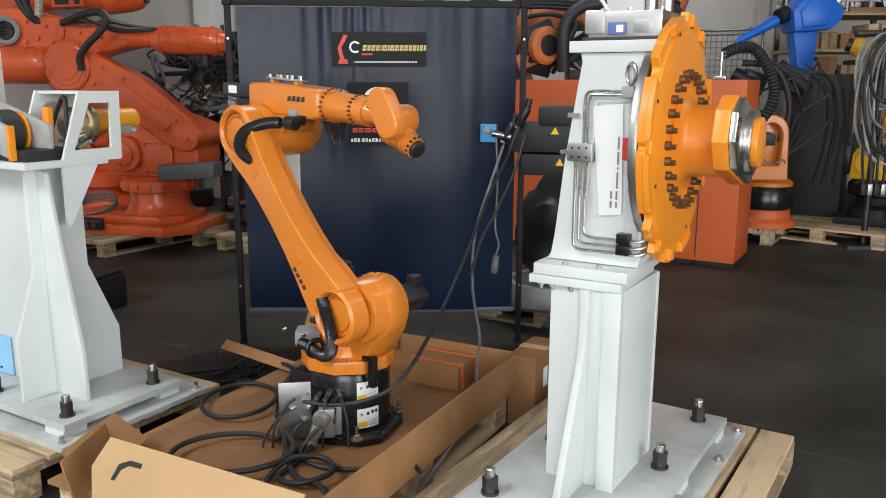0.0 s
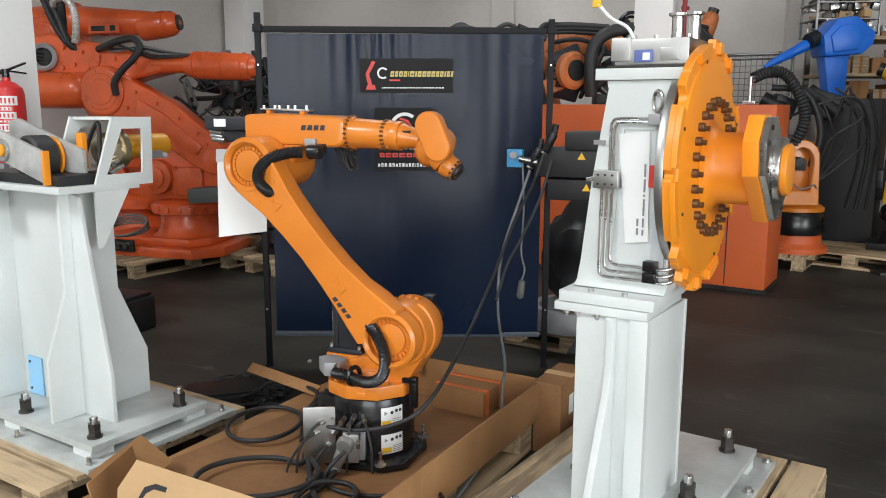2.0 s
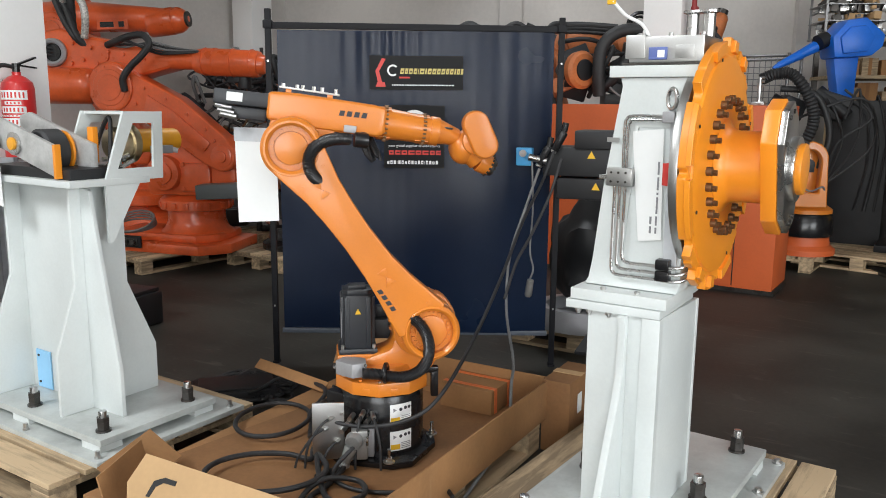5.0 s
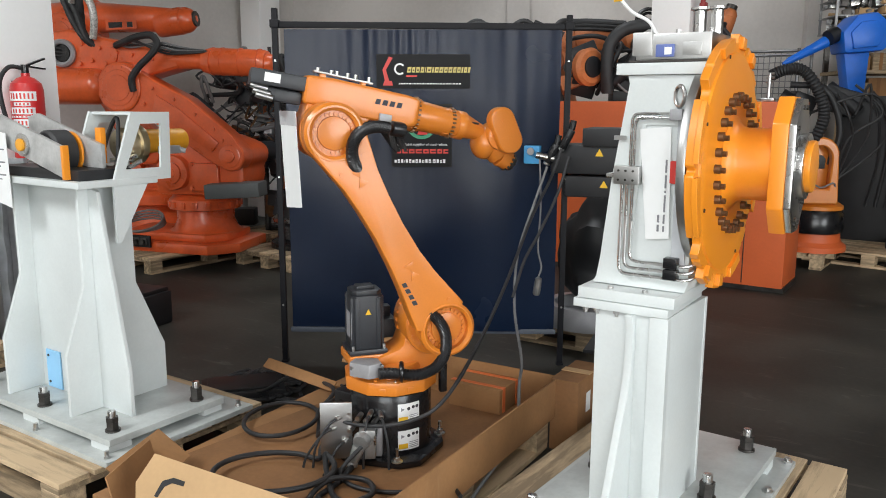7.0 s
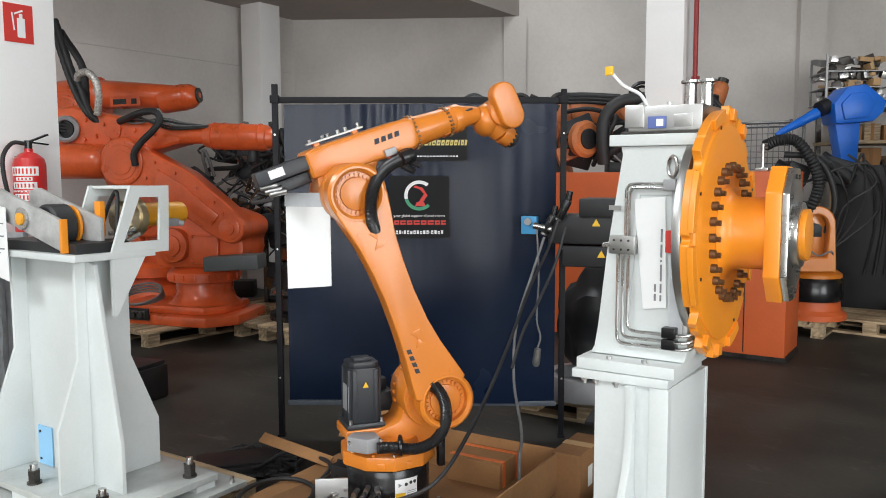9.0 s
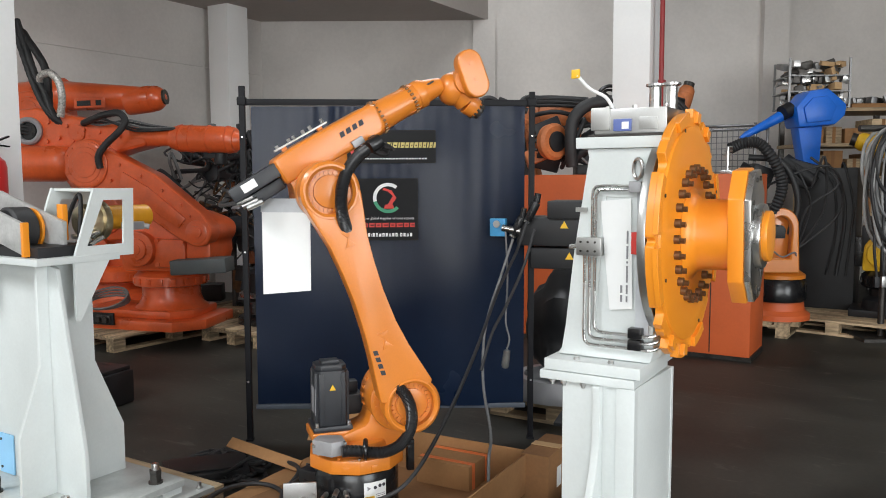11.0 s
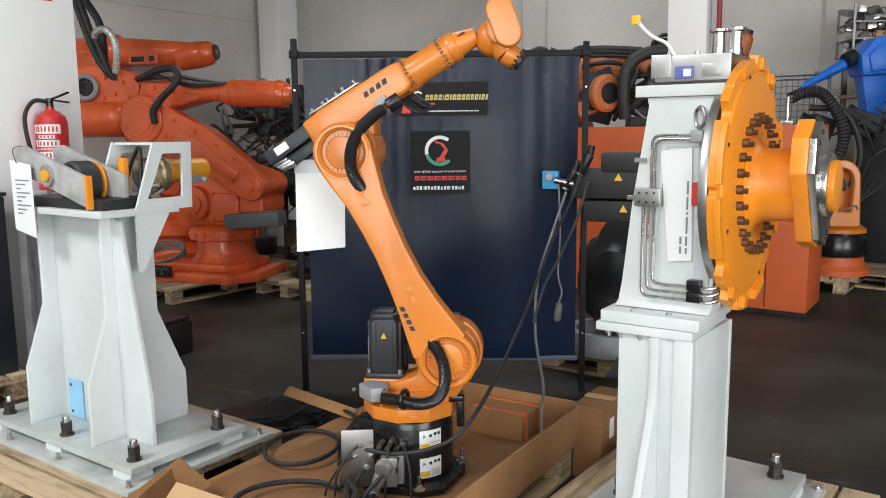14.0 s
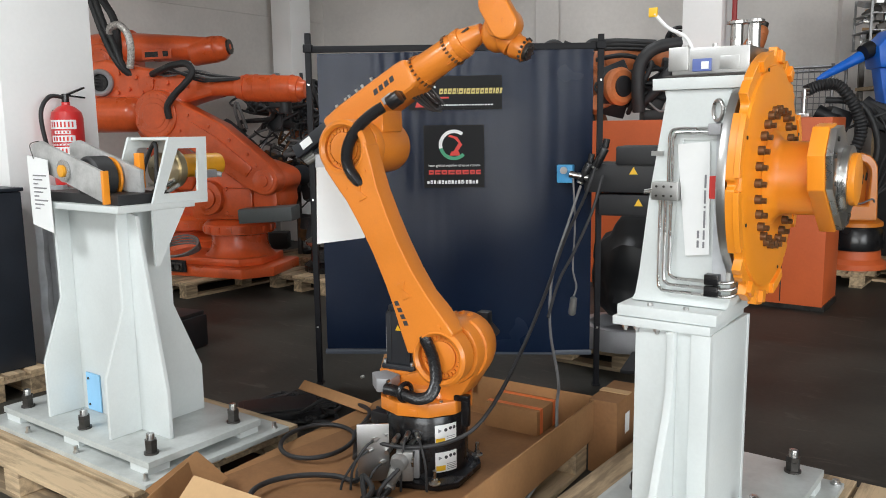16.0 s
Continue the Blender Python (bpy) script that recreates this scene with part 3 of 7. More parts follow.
# ---- white column with the turning disc ----
def right_stand():
    th = thing("headstock_stand", T(0.858, 2.818, 0.144, rz=-33), "white steel headstock column with hydraulic pipes on a pallet", "machine stand")
    part("lower_plate", span(-0.53, 0.16, -0.83, 0.42, 0, 0.022, 0.002), BASESHADED, th)
    part("base_plate", span(-0.46, 0.10, -0.745, 0.36, 0.053, 0.081, 0.002), BASESHADED, th)
    for y in (-0.66, -0.19, 0.277):
        for x in (-0.39, 0.01):
            stud(th, T(x, y, 0.081))
            part("spacer", span(x - 0.05, x + 0.09, y - 0.04, y + 0.04, 0.022, 0.053), WHITE, th)
    for x, y in ((0.135, 0.395), (0.138, 0.1), (0.138, -0.3)):
        part("screw", join(cyl(0.012, 0.02, T(x, y, 0.03), seg=10), cyl(0.02, 0.008, T(x, y, 0.026), seg=6)), STEEL, th)
    # lower post: front and back plates, side plate, recessed web, deep front gusset
    part("post_plate", span(-0.30, -0.062, -0.44, -0.42, 0.081, 0.742, 0.002), WHITE, th)
    part("post_flange", span(-0.118, -0.060, -0.452, -0.441, 0.081, 0.742, 0.002), WHITE, th)
    part("post_plate", span(-0.30, -0.062, -0.10, -0.08, 0.081, 0.742, 0.002), WHITE, th)
    part("post_side", span(-0.078, -0.064, -0.42, -0.10, 0.081, 0.742, 0.001), WHITE, th)
    part("post_web", span(-0.27, -0.255, -0.42, -0.10, 0.081, 0.742, 0.001), WHITE, th)
    yz = Matrix(((0, 0, 1, 0), (1, 0, 0, 0), (0, 1, 0, 0), (0, 0, 0, 1)))
    part("gusset_plate", prism([(-0.44, 0.081), (-0.63, 0.081), (-0.625, 0.11), (-0.52, 0.40), (-0.488, 0.48), (-0.468, 0.56), (-0.464, 0.70), (-0.475, 0.735), (-0.475, 0.742), (-0.44, 0.742)], 0.024, T(-0.176, 0, 0) @ yz, 0.002), WHITE, th)
    lower = set(th.children)
    part("shelf_plate", span(-0.478, -0.150, -0.285, 0.10, 0.695, 0.724, 0.003), WHITE, th)
    part("shelf_plate", span(-0.465, -0.133, -0.278, 0.10, 0.726, 0.764, 0.003), WHITE, th)
    for x in (-0.44, -0.40, -0.33, -0.20, -0.17):
        part("bolt", join(cyl(0.012, 0.012, T(x, -0.262, 0.689), seg=6), cyl(0.007, 0.018, T(x, -0.262, 0.683), seg=10)), STEEL, th)
    for x in (-0.36, -0.24):
        part("bolt", cyl(0.010, 0.012, T(x, -0.25, 0.768), seg=6), STEEL, th)
    # upper housing
    side = [(-0.450, 0.766), (-0.436, 0.79), (-0.424, 0.86), (-0.395, 1.12), (-0.345, 1.44), (-0.352, 1.468), (-0.125, 1.468), (-0.115, 0.80), (-0.125, 0.766)]
    part("housing", prism(side, 0.40, T(0, 0, 0, 90), 0.008), WHITE, th)
    part("top_plate", span(-0.385, -0.09, -0.215, 0.21, 1.468, 1.505, 0.003), WHITE, th)
    part("bearing_ring", cyl(0.355, 0.030, T(-0.1150, 0, 1.183, 0, 90), seg=64, bevel=0.006), ALU, th, "machined steel bearing ring")
    part("access_frame", ring_prism([(-0.33, 0.84), (-0.135, 0.84), (-0.15, 1.33), (-0.29, 1.33)], [(-0.315, 0.86), (-0.15, 0.86), (-0.165, 1.31), (-0.28, 1.31)], 0.006, T(0, -0.204, 0, 90)), WHITE, th)
    # label with bars for the lettering
    lab = part("label_sheet", prism([(-0.262, 0.935), (-0.185, 0.945), (-0.195, 1.305), (-0.298, 1.295)], 0.003, T(0, -0.207, 0, 90)), PAPER, th, "white paper label with two lines of print")
    for z0, z1 in ((0.965, 0.988), (0.995, 1.02)):
        part("print_bar", span(-0.226, -0.219, -0.2105, -0.2095, z0, z1), GREYINK, lab)
    for z0, z1 in ((0.965, 0.985), (0.992, 1.022), (1.03, 1.085), (1.093, 1.10), (1.108, 1.15), (1.158, 1.20)):
        part("print_bar", span(-0.207, -0.201, -0.2105, -0.2095, z0, z1), GREYINK, lab)
    part("arrow_sticker", prism([(-0.192, 1.125), (-0.15, 1.12), (-0.118, 1.155), (-0.15, 1.20), (-0.192, 1.195)], 0.004, T(0, -0.207, 0, 90)), PRINTRED, th, "red arrow sticker")
    part("cover_strip", span(-0.175, -0.13, -0.209, -0.2, 0.86, 1.33, 0.002), SLEEVE, th)
    part("type_plate", span(-0.385, -0.345, -0.209, -0.2, 1.258, 1.273), ALU, th)
    blk = part("valve_block", span(-0.372, -0.285, -0.235, -0.2, 1.115, 1.175, 0.003), ALU, th, "aluminium hydraulic distributor block")
    for x in (-0.355, -0.33, -0.305):
        for z in (1.13, 1.16):
            part("screw", cyl(0.004, 0.004, T(x, -0.237, z, 90), seg=8), DARKSTEEL, blk)
    part("fitting", rod((-0.40, -0.22, 1.14), (-0.372, -0.22, 1.145), 0.008, seg=10), STEEL, blk)
    for i, (x, z) in enumerate(((-0.345, 0.815), (-0.328, 0.837), (-0.31, 0.86))):
        part("pipe", hose([(x, -0.222, 1.115), (x, -0.222, 0.95), (x, -0.222, z + 0.03), (x + 0.008, -0.222, z + 0.007), (x + 0.03, -0.222, z), (-0.22, -0.222, z), (-0.12, -0.222, z), (-0.085, -0.19, z + 0.02), (-0.08, -0.12, z + 0.04)], 0.0055), STEEL, th)
    for z in (0.83, 0.868):
        part("pipe_clamp", span(-0.19, -0.145, -0.24, -0.2, z - 0.017, z + 0.017, 0.004), BLACK, th)
    for k in (0.0, 0.012):
        part("pipe", hose([(-0.32 + k, -0.222, 1.175), (-0.32 + k, -0.222, 1.30), (-0.315 + k, -0.222, 1.335 - k), (-0.29, -0.222, 1.345 - k), (-0.2, -0.222, 1.345 - k), (-0.10, -0.21, 1.345 - k)], 0.005), STEEL, th)
    part("pipe_clamp", span(-0.195, -0.155, -0.235, -0.2, 1.325, 1.36, 0.003), GREYBOX, th)
    part("lifting_eye", hose([(-0.17 + 0.018 * math.cos(a), -0.218 - 0.012 * math.cos(a), 1.40 + 0.032 * math.sin(a)) for a in np.linspace(0, 2 * math.pi, 12, endpoint=False)], 0.006, closed=True), STEEL, th)
    # unit on the top
    part("unit_tray", span(-0.365, -0.095, -0.16, 0.14, 1.508, 1.516, 0.001), DARKSTEEL, th)
    bx = part("drive_unit", span(-0.345, -0.10, -0.15, 0.13, 1.517, 1.60, 0.004), ALU, th, "scuffed aluminium drive box")
    part("end_block", span(-0.356, -0.29, -0.156, 0.02, 1.53, 1.605, 0.003), ALU, bx)
    part("sensor", span(-0.275, -0.215, -0.163, -0.15, 1.525, 1.565, 0.003), material("sensor_blue", (0.10, 0.14, 0.36), 0.4), bx, "small blue sensor")
    part("sensor_face", span(-0.245, -0.222, -0.1655, -0.163, 1.532, 1.555), PAPER, bx)
    part("cover_plate", span(-0.190, -0.130, -0.154, -0.15, 1.53, 1.57, 0.001), ALU, bx)
    for x in (-0.19, -0.135):
        part("post", lathe([(0.02, 1.60), (0.02, 1.68), (0.032, 1.684), (0.032, 1.692), (0.012, 1.694)], T(x, 0.02, 0)), STEEL, bx)
    for x in (-0.31, -0.22, -0.115):
        part("screw", cyl(0.009, 0.014, T(x, -0.11, 1.606), seg=6), STEEL, bx)
    tw = part("tag_wire", hose([(-0.29, -0.12, 1.60), (-0.31, -0.14, 1.64), (-0.36, -0.16, 1.67), (-0.40, -0.17, 1.715)], 0.006), PAPER, bx)
    part("tag", span(-0.42, -0.39, -0.175, -0.168, 1.705, 1.735, 0.002), YELLOW, tw)
    for ob in th.children:
        if ob not in lower:
            ob.matrix_basis = UPPER_PART @ ob.matrix_basis
    return th


def disc_part(stand):
    """The fixed notched disc and, on its axis x, the turning clamp head."""
    yz = Matrix(((0, 0, 1, 0), (1, 0, 0, 0), (0, 1, 0, 0), (0, 0, 0, 1)))

    def polar(r, deg):
        return r * math.sin(radians(deg)), r * math.cos(radians(deg))
    # outline, degrees clockwise from the top: two forked lugs, four deep notches with round ends, two slits
    pts = []
    for half in (0, 180):
        for a in range(-10, 170):
            r = 0.416
            for mid, wide, deep in ((54, 4.5, 0.370), (126, 4.5, 0.370), (90, 1.6, 0.396), (45, 1.0, 0.408), (140, 1.0, 0.408)):
                if abs(a - mid) < wide:
                    r = deep + 0.010 * ((a - mid) / wide) ** 2
            if 3 <= a <= 33:
                r = 0.434 if not 15 <= a <= 23 else 0.385 + 0.012 * ((a - 19) / 4) ** 2
            elif -7 < a < 3 or 33 < a < 40:
                r = 0.402
            pts.append(polar(r, a + half))
    disc = part("disc", join(prism(pts, 0.028, T(-0.029) @ yz, 0.0015, 1), lathe([(0.372, -0.016), (0.368, -0.008), (0.355, -0.004), (0.30, -0.003)], T(0, 0, 0, 0, 90), 72)), ORANGE2, stand, "orange cast disc with a notched rim")
    disc.matrix_basis = T(0.0227, -0.1845, 1.1966, rz=2.5) @ Matrix.Scale(0.90, 4)
    for a0, a1 in ((60, 87), (93, 120), (240, 267), (273, 300), (-28, -10), (152, 170)):
        rim = [polar(0.420, a) for a in np.linspace(a0, a1, 9)] + [polar(0.384, a) for a in np.linspace(a1, a0, 9)]
        part("rim_pad", prism(rim, 0.018, T(-0.0105) @ yz, 0.0012, 1), ORANGE2, disc)
    for a in (8, 30, 188, 210):
        rim = [polar(0.425, a - 3), polar(0.425, a + 3), polar(0.385, a + 3), polar(0.385, a - 3)]
        part("lug_cheek", prism(rim, 0.016, T(-0.009) @ yz, 0.0015, 1), ORANGE2, disc)
    for a in (68, 100, 112, 248, 292, 160, 340):
        part("tapped_hole", cyl(0.006, 0.003, T(-0.0015, *polar(0.372 if a % 8 else 0.345, a), 0, 90), seg=12), DARKSTEEL, disc)
    bolt = mesh_of(join(cyl(0.015, 0.026, T(0.006, 0, 0, 0, 90), seg=12, bevel=0.002), cyl(0.010, 0.018, T(0.024, 0.004, -0.004, 0, 90), seg=6)), BOLTBROWN)
    for i in range(27):
        piece("bolt", bolt, disc, T(-0.003, *polar(0.226, 242 + i * 360 / 27)))
    # turning head
    head = part("clamp_head", lathe([(0.16, -0.002), (0.145, 0.006), (0.128, 0.022), (0.122, 0.04), (0.122, 0.140)], T(0, 0, 0, 0, 90)), ORANGE2, stand, "orange turning clamp head with a steel face")
    head.scale = (0.90, 0.90, 0.90)

    def plate(l, w, c):
        return [(l, -w + c), (l, w - c), (l - c * 1.2, w), (-l + c * 1.2, w), (-l, w - c), (-l, -w + c), (-l + c * 1.2, -w), (l - c * 1.2, -w)]
    turn = T(rx=164.0)
    part("clamp_plate", prism(plate(0.224, 0.125, 0.072), 0.05, turn @ T(0.165) @ yz, 0.005), ORANGE2, head)
    part("wear_plate", prism(plate(0.218, 0.118, 0.070), 0.022, turn @ T(0.202) @ yz, 0.003), STEEL, head, "polished steel wear plate")
    part("boss", cyl(0.108, 0.024, T(0.225, 0, 0, 0, 90), seg=48, bevel=0.003), STEEL, head)
    part("cap", cyl(0.085, 0.02, T(0.246, 0, 0, 0, 90), seg=48, bevel=0.004), ORANGE2, head)
    for u, v in ((0.2, 0.03), (0.2, -0.03), (-0.2, 0.03), (-0.2, -0.03), (0.13, 0.09), (-0.13, -0.09)):
        part("screw", cyl(0.008, 0.006, turn @ T(0.215, u * 0.95, v, 0, 90), seg=10), DARKSTEEL, head)
    part("stop_screw", rod((0.165, 0.0, 0.12), (0.165, 0.0, 0.150), 0.012, seg=10), BRASS, head)
    return head

# ---- the orange arm ----
# seconds; heading of the arm, lean of the lower arm, rise of the forearm, bend of the wrist (degrees)
JOINTS = [
    (0, -41.2, -39.9, -2.4, 8.0), (0.5, -34.8, -40.6, -0.5, 3.1), (1, -29.0, -41.2, 0.5, -0.8), (1.5, -23.3, -42.1, 0.5, -0.6), (2, -18.7, -41.7, 0.2, -0.6),
    (2.5, -12.9, -41.3, -0.5, 0.0), (3, -7.1, -40.5, -0.9, 0.0), (5.5, 14.7, -33.8, -7.0, 7.8), (6, 17.4, -32.3, -7.8, 8.5), (6.5, 20.0, -30.3, -8.6, 8.6),
    (7, 22.3, -28.6, -9.7, 9.0), (7.5, 22.8, -28.5, -6.0, 6.1), (8, 23.3, -27.5, 2.4, -1.4), (8.5, 23.8, -25.4, 11.6, -10.1), (9, 24.2, -22.3, 20.0, -18.7),
    (11.5, 17.0, -20.2, 31.9, -36.0), (12, 14.1, -21.4, 32.2, -37.5), (12.5, 10.4, -22.5, 32.8, -38.5), (13, 6.7, -23.5, 32.7, -38.0), (13.5, 2.1, -24.4, 33.0, -38.0),
    (14, -2.0, -25.0, 33.0, -36.5), (14.5, -6.4, -25.6, 33.0, -35.0), (15, -10.8, -26.1, 32.9, -33.0), (15.5, -16.0, -26.5, 32.5, -29.5), (16, -21.9, -26.2, 31.9, -26.5),
]
DISC = [(0, 0), (0.5, 5.5), (1, 11.2), (1.5, 17.3), (2, 22.7), (2.5, 28.4), (3, 34.3), (5.5, 58.8), (6, 64.1), (6.5, 70.4), (7, 75.1), (7.5, 75.5), (8, 75.5), (8.5, 75.5), (9, 75.3),
        (11.5, 64.7), (12, 60.7), (12.5, 56.1), (13, 50.3), (13.5, 44.8), (14, 40.2), (14.5, 34.9), (15, 28.4), (15.5, 22.7), (16, 18.0)]


def between(table, t):
    """The table's values at t, on a smooth line through its rows."""
    ts = [r[0] for r in table]
    v = np.array([r[1:] for r in table], float)
    slope = np.gradient(v, ts, axis=0)
    i = min(max(int(np.searchsorted(ts, t, "right")) - 1, 0), len(ts) - 2)
    h = ts[i + 1] - ts[i]
    u = (t - ts[i]) / h
    return (2 * u ** 3 - 3 * u * u + 1) * v[i] + (u ** 3 - 2 * u * u + u) * h * slope[i] + (3 * u * u - 2 * u ** 3) * v[i + 1] + (u ** 3 - u * u) * h * slope[i + 1]


BASE_Z = 0.172
REACH, SHOULDER, UPPER, FORE, DROP = 0.154, 0.686 - BASE_Z, 0.833, 0.645, 0.047


def links(t):
    """Poses of turntable, lower arm, forearm and hand in the arm's own space."""
    psi, a2, a3, a5 = between(JOINTS, t)
    one = T(rz=psi)
    two = one @ T(REACH, 0, SHOULDER, ry=a2)
    elbow = two @ Vector((0, 0, UPPER))
    three = Matrix.Translation(elbow) @ T(rz=psi) @ T(ry=-a3)
    wrist = three @ Vector((FORE, 0, DROP))
    five = Matrix.Translation(wrist) @ T(rz=psi) @ T(ry=-(a3 + a5))
    return one, two, three, five


XZ = Matrix(((1, 0, 0, 0), (0, 0, 1, 0), (0, 1, 0, 0), (0, 0, 0, 1)))  # outlines in x, z with thickness along y


def rods(name, bms, mat, parent):
    for b in bms:
        part(name, b, mat, parent)


FLANGE = Vector((0.105, 0, -0.065))


def chamfered(h, c):
    """A square of half width h with its corners cut by c."""
    return [(h, -h + c), (h, h - c), (h - c, h), (-h + c, h), (-h, h - c), (-h, -h + c), (-h + c, -h), (h - c, -h)]


def arm_robot():
    th = thing("industrial_robot", T(-0.355, 3.138, BASE_Z), "orange six-axis industrial robot arm on a black foot", "robot")
    # black foot
    foot = part("foot", join(lathe([(0.163, 0.02), (0.163, 0.232), (0.155, 0.255), (0.13, 0.266)]), span(-0.175, 0.03, -0.135, 0.12, 0.02, 0.240, 0.01, T(rz=-28))), BLACK, th, "black cast foot")
    lobes = [(0.21, -0.04), (0.21, 0.04), (0.12, 0.19), (0.04, 0.21), (-0.17, 0.17), (-0.21, 0.1), (-0.21, -0.1), (-0.17, -0.17), (0.03, -0.235), (0.11, -0.215)]
    part("foot_plate", prism(lobes, 0.026, T(0, 0, 0.013, rz=8), 0.008), BLACK, foot)
    for x, y in ((0.195, 0.06), (0.05, -0.215), (-0.17, 0.13), (-0.16, -0.14)):
        part("anchor_bolt", join(cyl(0.022, 0.004, T(0, 0, 0.002)), cyl(0.013, 0.014, T(0, 0, 0.011), seg=6), cyl(0.007, 0.045, T(0, 0, 0.03), seg=12)), STEEL, foot, "steel anchor bolt", T(x, y, 0.026))
    for z in (0.150, 0.042):
        round_strip = lambda r, q0, q1: [(rr * math.cos(radians(q)), rr * math.sin(radians(q))) for rr, qs in ((r, np.linspace(q0, q1, 8)), (r - 0.002, np.linspace(q1, q0, 8))) for q in qs]
        lab = part("warning_label", prism(round_strip(0.1648, -73, -41), 0.078, T(0, 0, z + 0.039)), PAPER, foot, "white label with warning signs")
        part("print_bar", prism(round_strip(0.1656, -72, -59), 0.020, T(0, 0, z + 0.016)), YELLOW, lab)
        for k in range(4):
            part("print_bar", prism(round_strip(0.1656, -57, -43), 0.002, T(0, 0, z + 0.009 + 0.007 * k)), GREYINK, lab)
        part("print_sign", cyl(0.009, 0.002, T(rz=-67) @ T(0.1650, 0, z + 0.056, 0, 90), seg=3), GREYINK, lab)
        for q in (-58, -51, -45):
            part("print_sign", cyl(0.007, 0.002, T(rz=q) @ T(0.1650, 0, z + 0.057 + 0.004 * (q % 2), 0, 90), seg=7), INK, lab)
    # connector panel and plugs
    pan = part("connector_panel", span(-0.235, -0.115, -0.012, 0.0, 0.02, 0.243, 0.003, T(-0.01, -0.155, 0, rz=8)), ALU, foot, "bare metal connector panel")
    part("plug_block", span(-0.09, -0.01, -0.185, -0.13, 0.03, 0.145, 0.006), GREYBOX, pan)
    part("plug", join(box(0.062, 0.075, 0.115, T(-0.062, -0.200, 0.098, 0, 0, 8), 0.010), rod((-0.075, -0.225, 0.118), (-0.082, -0.255, 0.112), 0.036, 0.030, 20, 0.006), rod((-0.088, -0.235, 0.090), (-0.112, -0.245, 0.035), 0.026, 0.019, 16, 0.004), rod((-0.112, -0.245, 0.035), (-0.116, -0.247, 0.020), 0.022, seg=16, bevel=0.003)), PLUGGREY, pan, "angled metal power plug")
    part("plug_cable", hose([(-0.116, -0.247, 0.025), (-0.128, -0.255, 0.006), (-0.16, -0.28, 0.012), (-0.20, -0.33, 0.014)], 0.014), RUBBER, pan)
    part("latch", join(box(0.008, 0.09, 0.012, T(-0.029, -0.205, 0.13, 12), 0.002), rod((-0.029, -0.235, 0.10), (-0.029, -0.235, 0.135), 0.005)), STEEL, pan)
    for x, z, dx in ((-0.15, 0.19, -0.10), (-0.165, 0.15, -0.12), (-0.05, 0.205, -0.02), (-0.02, 0.20, 0.04), (-0.13, 0.10, -0.08)):
        part("fitting", rod((x, -0.165, z), (x + dx * 0.3, -0.20, z - 0.008), 0.010, seg=10, bevel=0.002), STEEL, pan)
        part("thin_cable", hose([(x + dx * 0.3, -0.20, z - 0.008), (x + dx * 0.6, -0.225, z - 0.03), (x + dx, -0.24, z - 0.10), (x + dx * 1.1, -0.25, 0.01)], 0.005, 8), RUBBER, pan)
    for x, z in ((-0.10, 0.17), (-0.12, 0.14), (-0.06, 0.18), (-0.09, 0.19), (-0.03, 0.175)):
        part("fitting", rod((x, -0.16, z), (x - 0.01, -0.20, z - 0.005), 0.010, seg=10), STEEL, pan)
    for x in (-0.22, -0.13):
        part("screw", cyl(0.006, 0.006, T(x, -0.19 + 0.0, 0.20, 90), seg=8), STEEL, pan)
    # turntable
    oct_ = [(0.185 * math.cos(radians(a)), 0.185 * math.sin(radians(a))) for a in (10, 35, 70, 110, 150, 190, 228, 262, 300, 335)]
    one = part("turntable", join(prism(oct_, 0.052, T(0, 0, 0.292), 0.006), cyl(0.135, 0.05, T(0.0, 0, 0.335), r2=0.12, bevel=0.006)), ORANGE, th, "orange turntable casting")
    lug = [(-0.10, 0.29), (0.12, 0.29), (0.19, 0.34), (0.255, 0.44), (0.24, 0.58), (0.154, 0.61), (0.07, 0.56), (0.03, 0.42), (-0.09, 0.38)]
    part("shoulder", join(prism(lug, 0.15, T(0, 0.0, 0) @ XZ, 0.02), rod((REACH, -0.115, SHOULDER), (REACH, 0.065, SHOULDER), 0.122, seg=40, bevel=0.012), rod((REACH, 0.065, SHOULDER), (REACH, 0.105, SHOULDER), 0.09, 0.07, seg=40), prism(arc(REACH, SHOULDER, 0.132, -80, 60, 12) + [(0.18, 0.62), (0.12, 0.4)], 0.08, T(0, -0.01, 0) @ XZ, 0.01)), ORANGE, one)
    rods("gear_screw", [rod((REACH + 0.104 * math.cos(a), -0.118, SHOULDER + 0.104 * math.sin(a)), (REACH + 0.104 * math.cos(a), -0.108, SHOULDER + 0.104 * math.sin(a)), 0.007, seg=8) for a in np.linspace(0, 2 * math.pi, 30, endpoint=False)], ORANGE, one)
    rods("gear_screw", [rod((REACH + 0.122 * math.cos(a), 0.0, SHOULDER + 0.122 * math.sin(a)), (REACH + 0.122 * math.cos(a), 0.025, SHOULDER + 0.122 * math.sin(a)), 0.008, seg=8) for a in np.linspace(0, 2 * math.pi, 24, endpoint=False)], ORANGE, one)
